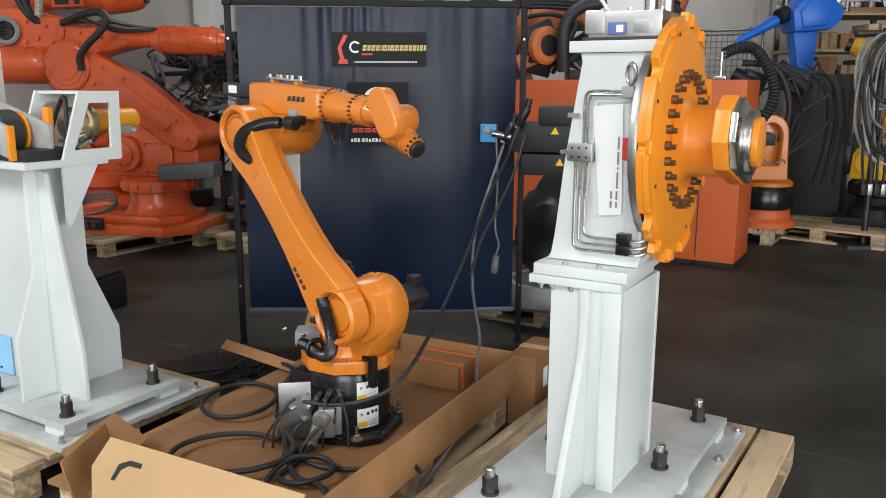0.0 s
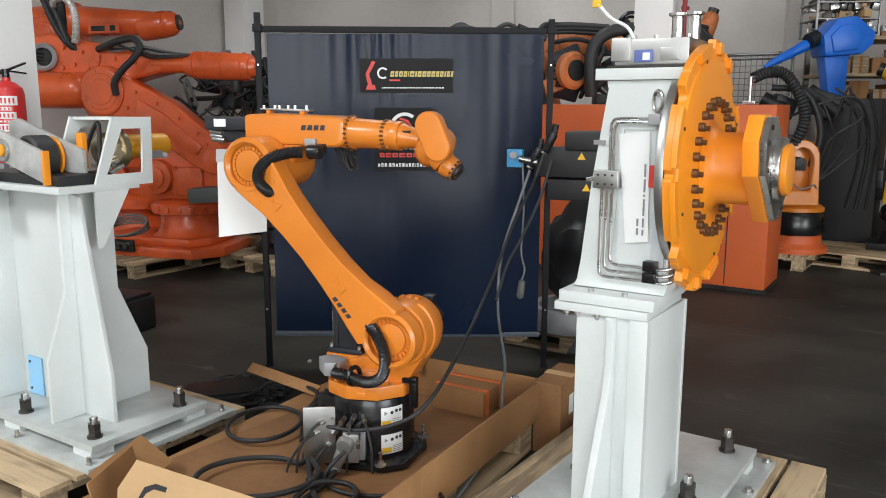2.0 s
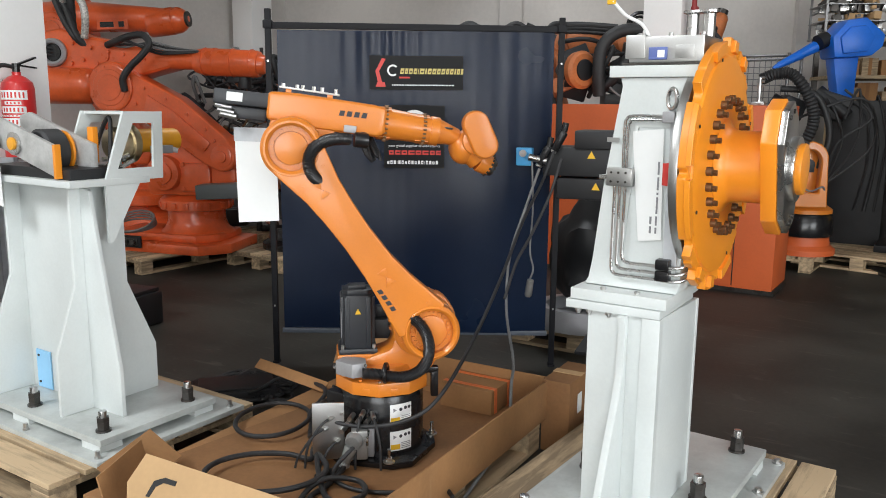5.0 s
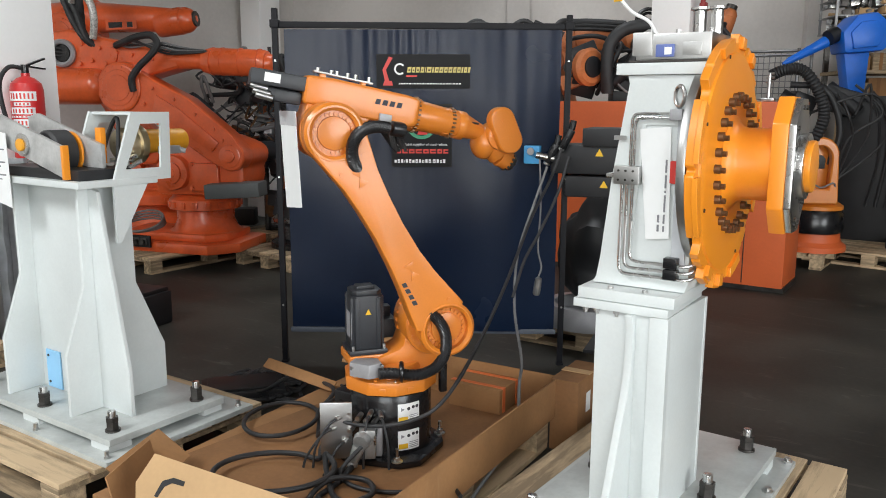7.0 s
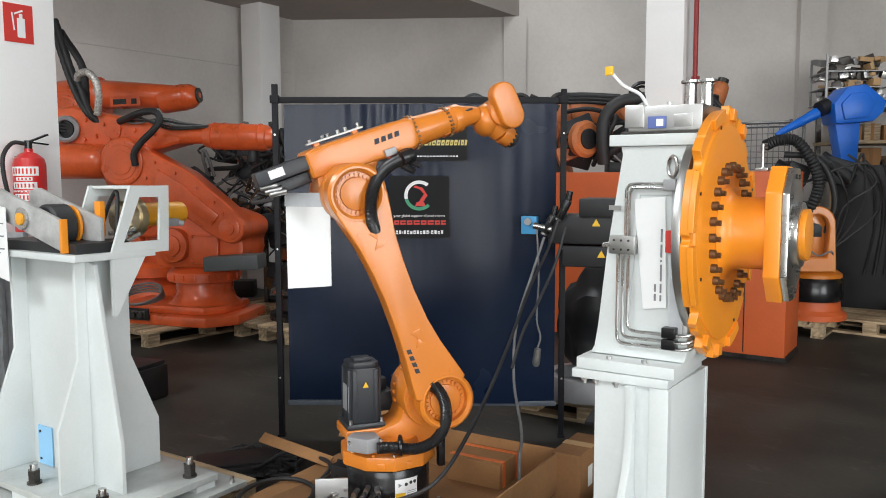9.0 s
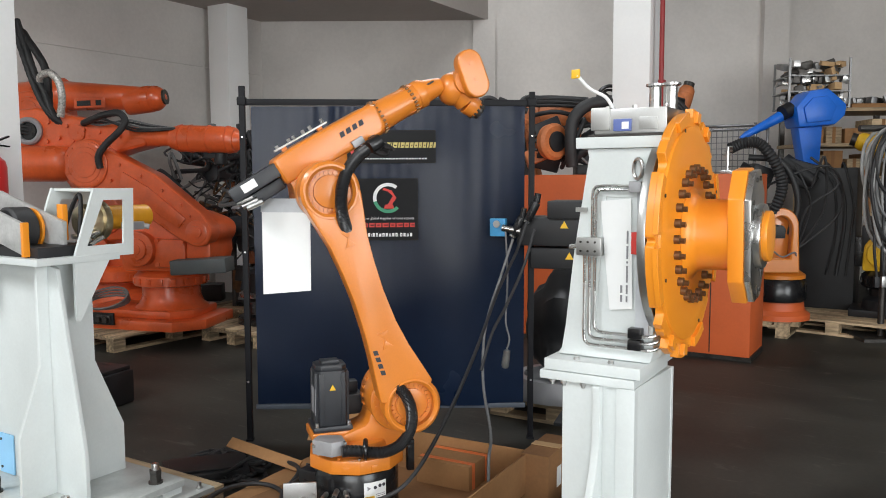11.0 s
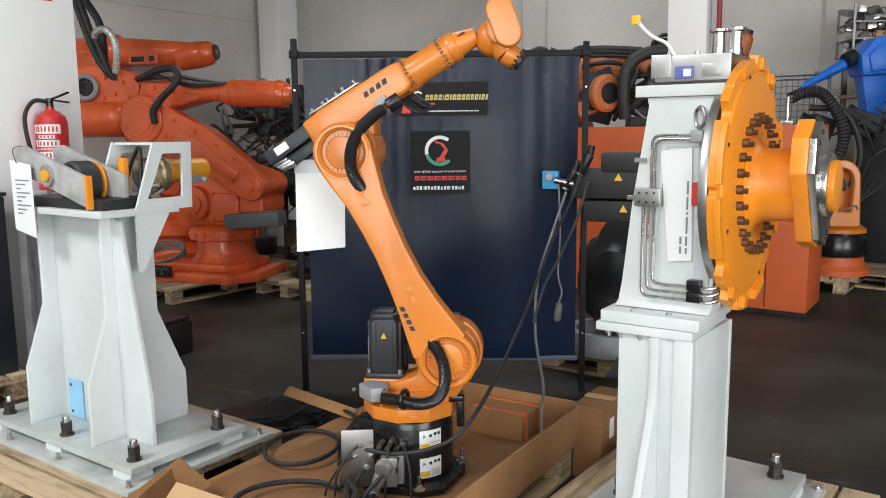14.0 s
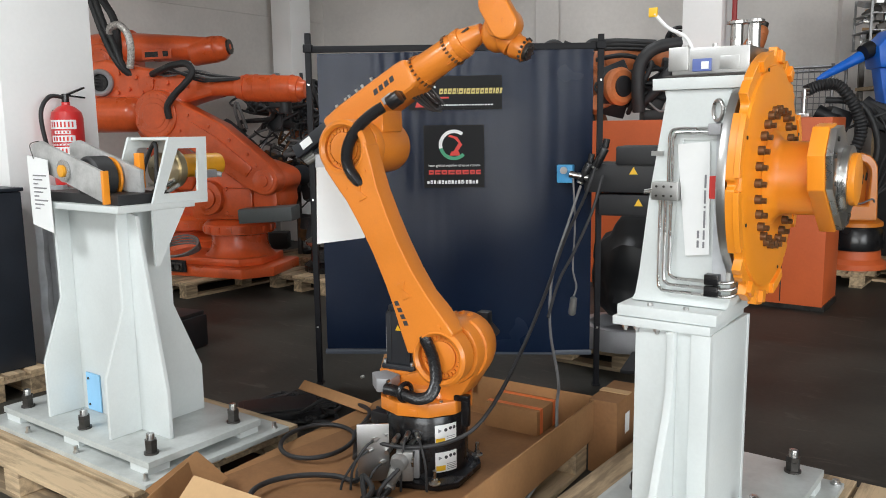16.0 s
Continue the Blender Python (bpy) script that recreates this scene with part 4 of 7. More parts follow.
    mo = part("motor", join(prism(chamfered(0.062, 0.018), 0.215, T(-0.095, 0.02, 0.52), 0.004), prism(chamfered(0.058, 0.018), 0.022, T(-0.095, 0.02, 0.636), 0.006), box(0.07, 0.06, 0.016, T(-0.095, 0.02, 0.652), 0.006), *[box(0.018, 0.130, 0.200, T(x, 0.02, 0.52), 0.003) for x in (-0.136, -0.054)], *[box(0.130, 0.018, 0.200, T(-0.095, y, 0.52), 0.003) for y in (-0.021, 0.061)], span(-0.17, -0.02, -0.055, 0.095, 0.395, 0.42, 0.01)), MOTOR, one, "black servo motor")
    part("warning_sign", prism([(-0.107, 0.555), (-0.083, 0.555), (-0.095, 0.577)], 0.002, T(0, -0.0465, 0) @ XZ), YELLOW, mo)
    part("type_label", span(-0.159, -0.157, -0.03, 0.05, 0.46, 0.56), GREYINK, mo)
    part("motor_flange", span(-0.175, -0.015, -0.06, 0.10, 0.365, 0.398, 0.006), ORANGE, mo)
    for x, y in ((-0.155, -0.047), (-0.035, -0.047)):
        part("screw", cyl(0.007, 0.016, T(x, y, 0.427), seg=8), STEEL, mo)
    m2 = part("motor", join(rod((REACH, 0.10, SHOULDER), (REACH, 0.25, SHOULDER), 0.062, seg=4, bevel=0.01),), MOTOR, one, "black servo motor")
    part("plug", box(0.05, 0.05, 0.05, T(REACH, 0.22, SHOULDER + 0.06), 0.008), MOTOR, m2)
    part("motor", join(box(0.08, 0.12, 0.08, T(0.01, 0.13, 0.46), 0.01), box(0.05, 0.05, 0.05, T(0.01, 0.13, 0.52), 0.008)), MOTOR, one, "black servo motor")
    jb = part("junction_block", prism([(-0.185, -0.10), (-0.125, -0.165), (-0.07, -0.15), (-0.07, -0.08), (-0.15, -0.05)], 0.055, T(0, 0, 0.366), 0.006), GREYBOX, one, "grey cast junction block")
    for x, z in ((-0.075, 0.388), (-0.075, 0.348), (-0.19, 0.39)):
        part("screw", rod((x, -0.155, z), (x, -0.17, z), 0.006, seg=8), STEEL, jb)
    part("hose_clamp", hose([(0.0 + 0.03 * math.cos(a) * 0.3, -0.165 + 0.032 * math.cos(a), 0.357 + 0.032 * math.sin(a)) for a in np.linspace(0, 2 * math.pi, 10, endpoint=False)], 0.009, closed=True), BLACK, one)
    part("cable_clip", join(box(0.03, 0.03, 0.11, T(0.20, -0.06, 0.275), 0.008), box(0.06, 0.03, 0.025, T(0.185, -0.06, 0.33), 0.006)), BLACK, one)
    for a in (200, 235, 262, 290, 318):
        part("screw", cyl(0.007, 0.008, T(0.163 * math.cos(radians(a)), 0.163 * math.sin(radians(a)), 0.321), seg=8), ORANGE if a % 2 else STEEL, one)
    for a in (245, 281):
        part("lug", box(0.03, 0.012, 0.022, T(rz=a) @ T(0.172, 0, 0.285, rz=90), 0.003), ORANGE, one)
    # lower arm
    prof = [(-0.120, 0.0), (-0.112, 0.047), (-0.085, 0.085), (-0.04, 0.112), (0.0, 0.119), (0.06, 0.114), (0.13, 0.098), (0.22, 0.077), (0.32, 0.062), (0.44, 0.057), (0.55, 0.061), (0.65, 0.070), (0.73, 0.087), (0.80, 0.101), (0.84, 0.103), (0.89, 0.088), (0.92, 0.057), (0.935, 0.0)]
    outline = [(w, s) for s, w in prof] + [(-w, s) for s, w in reversed(prof[1:-1])]
    HUB = 0.014
    side = [(w, s) for s, w in prof if 0.05 < s < 0.82]
    slim = lambda s: 0.80 + 0.20 * min(1, max(0, (s - 0.05) / 0.28))
    body = side + arc(0, UPPER, 0.088, -5, -175, 14) + [(-w * slim(s), s) for w, s in reversed(side)] + arc(HUB, 0, 0.096, 150, 30, 14)
    circ = lambda r, z: [((HUB if z == 0 else 0) + r * math.cos(q), z + r * math.sin(q)) for q in np.linspace(0, 2 * math.pi, 48, endpoint=False)]
    two = part("lower_arm", join(prism(body, 0.085, T(0, -0.178, 0) @ XZ, 0.014, 3), ring_prism(circ(0.106, 0), circ(0.082, 0), 0.088, T(0, -0.178, 0) @ XZ, 0.010), ring_prism(circ(0.105, UPPER), circ(0.078, UPPER), 0.088, T(0, -0.178, 0) @ XZ, 0.010)), ORANGE, th, "orange lower arm casting")
    part("inner_rib", prism([(x * 0.70 + (0.012 if s < 0.2 else 0), 0.02 + s * 0.96) for x, s in outline], 0.05, T(0, -0.115, 0) @ XZ, 0.01), ORANGE, two)
    part("hub_cover", join(rod((HUB, -0.135, 0), (HUB, -0.186, 0), 0.0825, seg=40), rod((HUB, -0.18, 0), (HUB, -0.194, 0), 0.058, seg=40, bevel=0.004)), ORANGE, two)
    part("hub_cover", join(rod((0, -0.135, UPPER), (0, -0.196, UPPER), 0.0785, seg=40), rod((0, -0.19, UPPER), (0, -0.205, UPPER), 0.058, seg=40, bevel=0.004)), ORANGE, two)
    part("elbow_drum", rod((0, -0.14, UPPER), (0, -0.085, UPPER), 0.107, seg=40, bevel=0.01), ORANGE, two)
    for s, n, r, yy in ((0, 26, 0.070, -0.186), (UPPER, 26, 0.066, -0.196)):
        rods("ring_screw", [rod(((HUB if s == 0 else 0) + r * math.cos(a), yy + 0.003, s + r * math.sin(a)), ((HUB if s == 0 else 0) + r * math.cos(a), yy - 0.007, s + r * math.sin(a)), 0.0068, seg=8) for a in np.linspace(0, 2 * math.pi, n, endpoint=False)], ORANGE, two)
    # recess through which the hose leaves the hub, emboss marks, brand mark as plain blocks
    for s in (0.27, 0.66):
        for k in (-1, 1):
            part("emboss", prism([(0, s), (0.02, s + 0.03 * k), (-0.02, s + 0.03 * k)], 0.005, T(0.0, -0.2215, 0) @ XZ, 0.001), ORANGE, two)
    for k in range(4):
        part("brand_mark", prism([(-0.056, 0.155 + 0.026 * k), (-0.040, 0.150 + 0.026 * k), (-0.040, 0.168 + 0.026 * k), (-0.056, 0.172 + 0.026 * k)], 0.002, T(0, -0.2212, 0) @ XZ), INK, two)
    for x, s in ((0.05, 0.72), (-0.05, 0.70), (0.07, 0.1)):
        part("screw", rod((x, -0.218, s), (x, -0.2235, s), 0.009, seg=8), ORANGE, two)
    # forearm
    ax = lambda a: 0.142 - 0.05 * a
    back = [(-0.10, 0.205), (-0.10, 0.088), (-0.03, 0.085), (0.05, 0.07), (0.30, 0.065), (0.33, 0.08), (0.33, 0.19), (0.28, 0.198), (0.0, 0.21)]
    three = part("forearm", join(prism(back, 0.165, XZ, 0.022, 3), rod((0, -0.10, 0), (0, 0.12, 0), 0.101, seg=40, bevel=0.012), prism([(-0.095, 0.02), (0.11, 0.0), (0.16, 0.09), (-0.08, 0.12)], 0.15, XZ, 0.012), rod((0, 0.12, 0), (0, 0.17, 0), 0.08, 0.06, seg=32)), ORANGE, th, "orange forearm casting")
    part("forearm_tube", join(rod((0.30, 0, ax(0.30)), (0.51, 0, ax(0.51)), 0.068, 0.058, 36, 0.004), rod((0.50, 0, ax(0.50)), (0.535, 0, ax(0.535)), 0.062, 0.062, 36, 0.005), rod((0.53, 0, ax(0.53)), (0.61, 0, 0.10), 0.055, 0.035, 32)), ORANGE, three)
    for a0, r in ((0.325, 0.073), (0.47, 0.064)):
        rods("ring_screw", [rod((a0, r * math.cos(q), ax(a0) + r * math.sin(q)), (a0 + 0.012, r * math.cos(q), ax(a0) + r * math.sin(q)), 0.0045, seg=6) for q in np.linspace(0, 2 * math.pi, 22, endpoint=False)], BOLTBROWN, three)
        for q in (200, 340, 90):
            part("cut_out", box(0.05, 0.004, 0.035, Matrix.Translation((a0 + 0.0, r * 1.0 * math.sin(radians(q)) * 0.92, ax(a0) + r * math.cos(radians(q)) * 0.92)) @ T(rx=-q + 90), 0.006), ORANGE, three)
    for k in range(4):
        part("brand_mark", prism([(0.155 + 0.027 * k, 0.138), (0.174 + 0.027 * k, 0.138), (0.177 + 0.027 * k, 0.160), (0.160 + 0.027 * k, 0.160)], 0.002, T(0, -0.0838, 0) @ XZ), INK, three)
    mt = part("motor", box(0.19, 0.06, 0.06, T(-0.19, -0.045, 0.165), 0.006), MOTOR, three, "black servo motor")
    part("motor", box(0.19, 0.06, 0.06, T(-0.185, 0.035, 0.16), 0.006), MOTOR, three, "black servo motor")
    part("motor", box(0.15, 0.055, 0.05, T(-0.175, -0.02, 0.105), 0.006), MOTOR, three, "black servo motor")
    part("type_label", span(-0.24, -0.185, -0.0765, -0.075, 0.15, 0.185), PAPER, mt)
    for x, y, z in ((-0.27, -0.05, 0.11), (-0.25, 0.0, 0.10), (-0.28, -0.04, 0.13), (-0.26, -0.055, 0.095)):
        part("plug", rod((x, y, z), (x + 0.06, y - 0.005, z - 0.008), 0.014, seg=12, bevel=0.003), ALU, mt)
    st = part("top_rail", box(0.22, 0.035, 0.008, T(0.045, 0.0, 0.225, ry=2), 0.002), ALU, three, "thin metal rail with studs")
    for x in (-0.05, 0.0, 0.02, 0.06, 0.09, 0.14):
        part("stud", cyl(0.007, 0.02, T(x, -0.008, 0.235), seg=8), STEEL, st)
    for x in (-0.03, 0.12):
        part("foot", box(0.02, 0.03, 0.02, T(x, 0, 0.213), 0.002), ORANGE, st)
    part("air_block", box(0.045, 0.02, 0.03, T(0.20, -0.09, 0.088), 0.003), GREYBOX, three)
    part("hose_clamp", join(box(0.025, 0.04, 0.04, T(0.25, -0.10, 0.062), 0.006), rod((0.215, -0.135, 0.052), (0.265, -0.13, 0.052), 0.028, seg=20, bevel=0.004)), BLACK, three)
    for k in range(6):
        part("wire", hose([(0.24 + 0.01 * k, 0.02 + 0.015 * k, 0.07), (0.27 + 0.012 * k, 0.03, 0.0 - 0.01 * (k % 3)), (0.30 + 0.01 * (k % 2), 0.05, -0.03 + 0.01 * k), (0.25, 0.10, 0.03)], 0.006, 6), RUBBER, three)
    part("slot", box(0.035, 0.012, 0.008, T(0.565, -0.038, 0.135), 0.002), DARK, three)
    # wrist and hand
    five = part("hand", join(ball(0.058, T(-0.01, 0.01, 0.015), 24, (1.0, 1.15, 1.15)), rod((-0.005, 0.0, 0.03), (0.055, 0.0, -0.035), 0.052, 0.048, 28, 0.006), rod((0.055, 0.0, -0.035), (0.10, 0.0, -0.062), 0.046, 0.040, 28, 0.004), rod((0.03, -0.07, 0.045), (0.03, 0.05, 0.045), 0.055, seg=28, bevel=0.01)), ORANGE, th, "orange wrist hand")
    pod = [(u, v) for u, v in arc(0.0, 0.052, 0.052, 0, 180, 12) + arc(0.0, -0.036, 0.052, 180, 360, 12)]
    part("gear_cover", prism(pod, 0.06, T(0.045, -0.075, 0.062, ry=-24) @ XZ, 0.012, 3), ORANGE, five)
    for v in (0.04, -0.02):
        part("plug_screw", rod((0.045 - 0.42 * v, -0.104, 0.066 + v), (0.045 - 0.42 * v, -0.1065, 0.066 + v), 0.010, seg=12), ORANGE, five)
    fl = part("tool_flange", join(rod((0.098, 0, -0.061), (0.112, 0, -0.070), 0.033, seg=28, bevel=0.002), *[rod((0.112 + 0.024 * math.cos(a) * 0.53, 0.024 * math.sin(a), -0.070 + 0.024 * math.cos(a) * 0.85), (0.117 + 0.024 * math.cos(a) * 0.53, 0.024 * math.sin(a), -0.073 + 0.024 * math.cos(a) * 0.85), 0.005, seg=8) for a in np.linspace(0, 2 * math.pi, 8, endpoint=False)]), DARKSTEEL, five, "dark steel tool flange")
    rods("ring_screw", [rod((0.092 + 0.042 * math.cos(a) * 0.53, 0.042 * math.sin(a), -0.057 + 0.042 * math.cos(a) * 0.85), (0.099 + 0.042 * math.cos(a) * 0.53, 0.042 * math.sin(a), -0.061 + 0.042 * math.cos(a) * 0.85), 0.005, seg=8) for a in np.linspace(0, 2 * math.pi, 14, endpoint=False)], DARKSTEEL, five)
    # loose sheet that hangs from the motor
    sheet = part("paper_sheet", prism([(-0.10, -0.335), (0.09, -0.315), (0.10, 0.0), (-0.09, 0.0)], 0.002, XZ), PAPER, th, "white paper in a clear sleeve")
    part("sleeve_edge", prism([(-0.095, -0.03), (0.102, -0.03), (0.103, 0.02), (-0.092, 0.02)], 0.004, XZ), SLEEVE, sheet)
    # hoses in short rigid pieces
    ring = mesh_of(hose([(0, 0, z) for z in np.linspace(-0.014, 0.014, 13)], 0.0200, 14, 1, ribs=0.0020), HOSEBLACK)
    segs = [[piece("hose_piece", ring, th, T()) for _ in range(n)] for n in (34, 30)]
    # the forearm casting is flat on top, the hand compact
    seen = set()
    for root, change in ((three, lambda c: Vector((c.x, c.y, 0.06 + (c.z - 0.06) * 0.87 if c.z > 0.06 else c.z))), (five, lambda c: FLANGE + (c - FLANGE) * 0.96)):
        for ob in [root] + list(root.children_recursive):
            if ob.data.name not in seen and ob.matrix_basis == Matrix():
                seen.add(ob.data.name)
                for v in ob.data.vertices:
                    v.co = change(v.co)
    return th, one, two, three, five, sheet, segs


def hermite(p0, d0, p1, d1, u):
    return (2 * u ** 3 - 3 * u * u + 1) * p0 + (u ** 3 - 2 * u * u + u) * d0 + (3 * u * u - 2 * u ** 3) * p1 + (u ** 3 - u * u) * d1


def hose_poses(pieces, one_ends):
    """Poses of the pieces, evenly spaced, along a chain of smooth spans."""
    pts = []
    for p0, d0, p1, d1 in one_ends:
        pts += [hermite(p0, d0, p1, d1, i / 23) for i in range(24)]
    pts = [p for i, p in enumerate(pts) if i == 0 or (p - pts[i - 1]).length > 1e-6]
    run = np.cumsum([0] + [(b - a).length for a, b in zip(pts, pts[1:])])
    out = []
    for k in range(pieces):
        s = run[-1] * (k + 0.5) / pieces
        i = min(int(np.searchsorted(run, s)), len(pts) - 1)
        a, b = pts[max(i - 1, 0)], pts[i]
        d = (b - a).normalized()
        c = a + d * float(s - run[max(i - 1, 0)])
        x = Vector((0.2, 0.9, 0.1)).cross(d).normalized()
        out.append(Matrix.Translation(c) @ Matrix((x, d.cross(x), d)).transposed().to_4x4())
    return out


SWING = [(0, 0.10), (0.5, 0.07), (1, 0.02), (1.5, 0.0), (4, 0.0), (16, 0.0)]
SHEET = [(0, -15), (1, 0), (2, 10), (3, 16), (5.5, -36), (6.3, -50), (7, -60), (8, -32), (9, -22), (11.5, -12), (12.5, -8), (14.5, 0), (16, 10)]


def motions():
    th, one, two, three, five, sheet, segs = ROBOT
    rows = {ob: [] for ob in (one, two, three, five, sheet, *segs[0], *segs[1])}
    for k in range(65):
        t = k * 0.25
        m = links(t)
        for ob, mm in zip((one, two, three, five), m):
            rows[ob].append((t, mm))
        hook = m[2] @ Vector((-0.139, -0.035, 0.031))
        rows[sheet].append((t, Matrix.Translation(hook) @ T(float(between(SWING, t)[0])) @ T(rx=3, rz=float(between(SHEET, t)[0]))))
        at = lambda mm, *v: mm @ Vector(v)
        to = lambda mm, *v: mm.to_3x3() @ Vector(v)
        low = [(at(m[0], -0.08, -0.165, 0.358), to(m[0], 0.25, 0.0, 0), at(m[0], 0.105, -0.195, 0.360), to(m[0], 0.20, -0.04, 0.10)),
               (at(m[0], 0.105, -0.195, 0.360), to(m[0], 0.24, -0.048, 0.12), at(m[1], -0.02, -0.195, 0.095), to(m[1], -0.16, 0.16, 0.20))]
        high = [(at(m[1], 0.01, -0.205, 0.690), to(m[1], -0.06, -0.24, 0.24), at(m[2], 0.19, -0.155, 0.05), to(m[2], 0.42, 0.20, 0.0))]
        for piece_set, ends in zip(segs, (low, high)):
            for ob, mm in zip(piece_set, hose_poses(len(piece_set), ends)):
                rows[ob].append((t, mm))
    for ob, r in rows.items():
        walk(ob, r)
    walk(TURNING, [(k * 0.25, T(0.0227, -0.1845, 1.1966, rz=2.5) @ T(rx=-float(between(DISC, k * 0.25)[0]))) for k in range(65)])


# ---- cardboard tray under the arm ----
TRAY = T(0.353, 3.553, 0, rz=-28)


def sheet_box(name, x0, x1, y0, y1, z0, z1, mat, parent, m=None, label=""):
    return part(name, span(x0, x1, y0, y1, z0, z1, 0.0015), mat, parent, label, m)


def tray():
    th = thing("cardboard_tray", TRAY, "open brown cardboard tray with torn flaps on a pallet", "cardboard box")
    sheet_box("bottom", -1.09, 0.0, -1.58, 0.0, 0.150, 0.166, CARD, th)
    sheet_box("side", -0.004, 0.004, -1.58, 0.0, 0.150, 0.325, CARD, th)
    sheet_box("side", -1.09, 0.0, -0.002, 0.006, 0.150, 0.325, CARD, th)
    sheet_box("side", -0.80, 0.0, -1.586, -1.578, 0.150, 0.30, CARD, th)
    # torn hand hole in the near side: dark slit with a bent tab
    fl = part("flap", prism([(-0.34, -0.10), (0.40, -0.10), (0.40, 0.10), (-0.37, 0.10), (-0.40, 0.0)], 0.006, T(-0.36, -1.645, 0.325, 56), 0.001), CARDLIGHT, th, "pale folded flap with a hand hole")
    part("hand_hole", prism([(-0.30, -0.02), (-0.29, 0.03), (-0.25, 0.05), (-0.20, 0.05), (-0.20, 0.035), (-0.25, 0.033), (-0.275, 0.015), (-0.285, -0.02)], 0.003, T(-0.36, -1.645, 0.325, 56) @ T(0, 0, -0.0035)), DARK, fl)
    part("hand_hole", prism([(-0.30, -0.02), (-0.29, 0.03), (-0.25, 0.05), (-0.20, 0.05), (-0.20, 0.035), (-0.25, 0.033), (-0.275, 0.015), (-0.285, -0.02)], 0.003, T(-0.36, -1.645, 0.325, 56) @ T(0, 0, 0.0035)), DARK, fl)
    part("flap", box(0.006, 0.30, 0.17, T(-0.93, -1.52, 0.235, 0, -14, 24), 0.001), CARD, th)
    part("flap", box(0.16, 0.26, 0.006, T(-0.98, -1.42, 0.25, 12, 34, 14), 0.001), CARD, th)
    part("flap", box(0.46, 0.006, 0.055, T(-1.22, -0.34, 0.215, -50, 4, -4), 0.001), CARD, th)
    part("flap", box(0.30, 0.006, 0.16, T(-0.98, -0.06, 0.30, -35, 0, 10), 0.001), CARD, th)
    part("flap", box(0.22, 0.006, 0.16, T(-0.72, 0.02, 0.33, -30, 0, -6), 0.001), CARD, th)
    part("liner", prism([(-1.09, -1.4), (-0.2, -1.52), (-0.05, -1.2), (-0.08, -0.1), (-0.9, -0.06)], 0.004, T(0, 0, 0.168)), CARDRED, th, "darker brown liner sheet")


def small_boxes():
    th = thing("cardboard_box", T(0.02, 3.62, 0.17, rz=-28), "small brown carton with orange tape", "cardboard box", "cartons by the arm")
    part("carton", box(0.26, 0.2, 0.11, T(0, 0, 0.055), 0.004), CARD, th)
    tape = material("orange_tape", (0.75, 0.18, 0.05), 0.4)
    part("tape", join(box(0.264, 0.025, 0.114, T(0, -0.06, 0.055)), box(0.264, 0.025, 0.114, T(0, 0.07, 0.055))), tape, th, "orange packing tape")
    th = thing("cardboard_box", T(0.44, 3.62, 0, rz=-28), "tall brown carton with a white label", "cardboard box", "cartons by the arm")
    part("carton", box(0.13, 0.30, 0.33, T(0, 0, 0.165), 0.004), CARDRED, th)
    part("label", box(0.002, 0.05, 0.09, T(0.067, -0.03, 0.21)), PAPER, th)
    part("tape", box(0.134, 0.05, 0.003, T(0, 0, 0.331)), CARDLIGHT, th)


def coil(name, turns, r, label, mat=RUBBER):
    return solid(name, hose(turns, r, 10, 10), mat, T(), label, "cable", "cables by the arm")


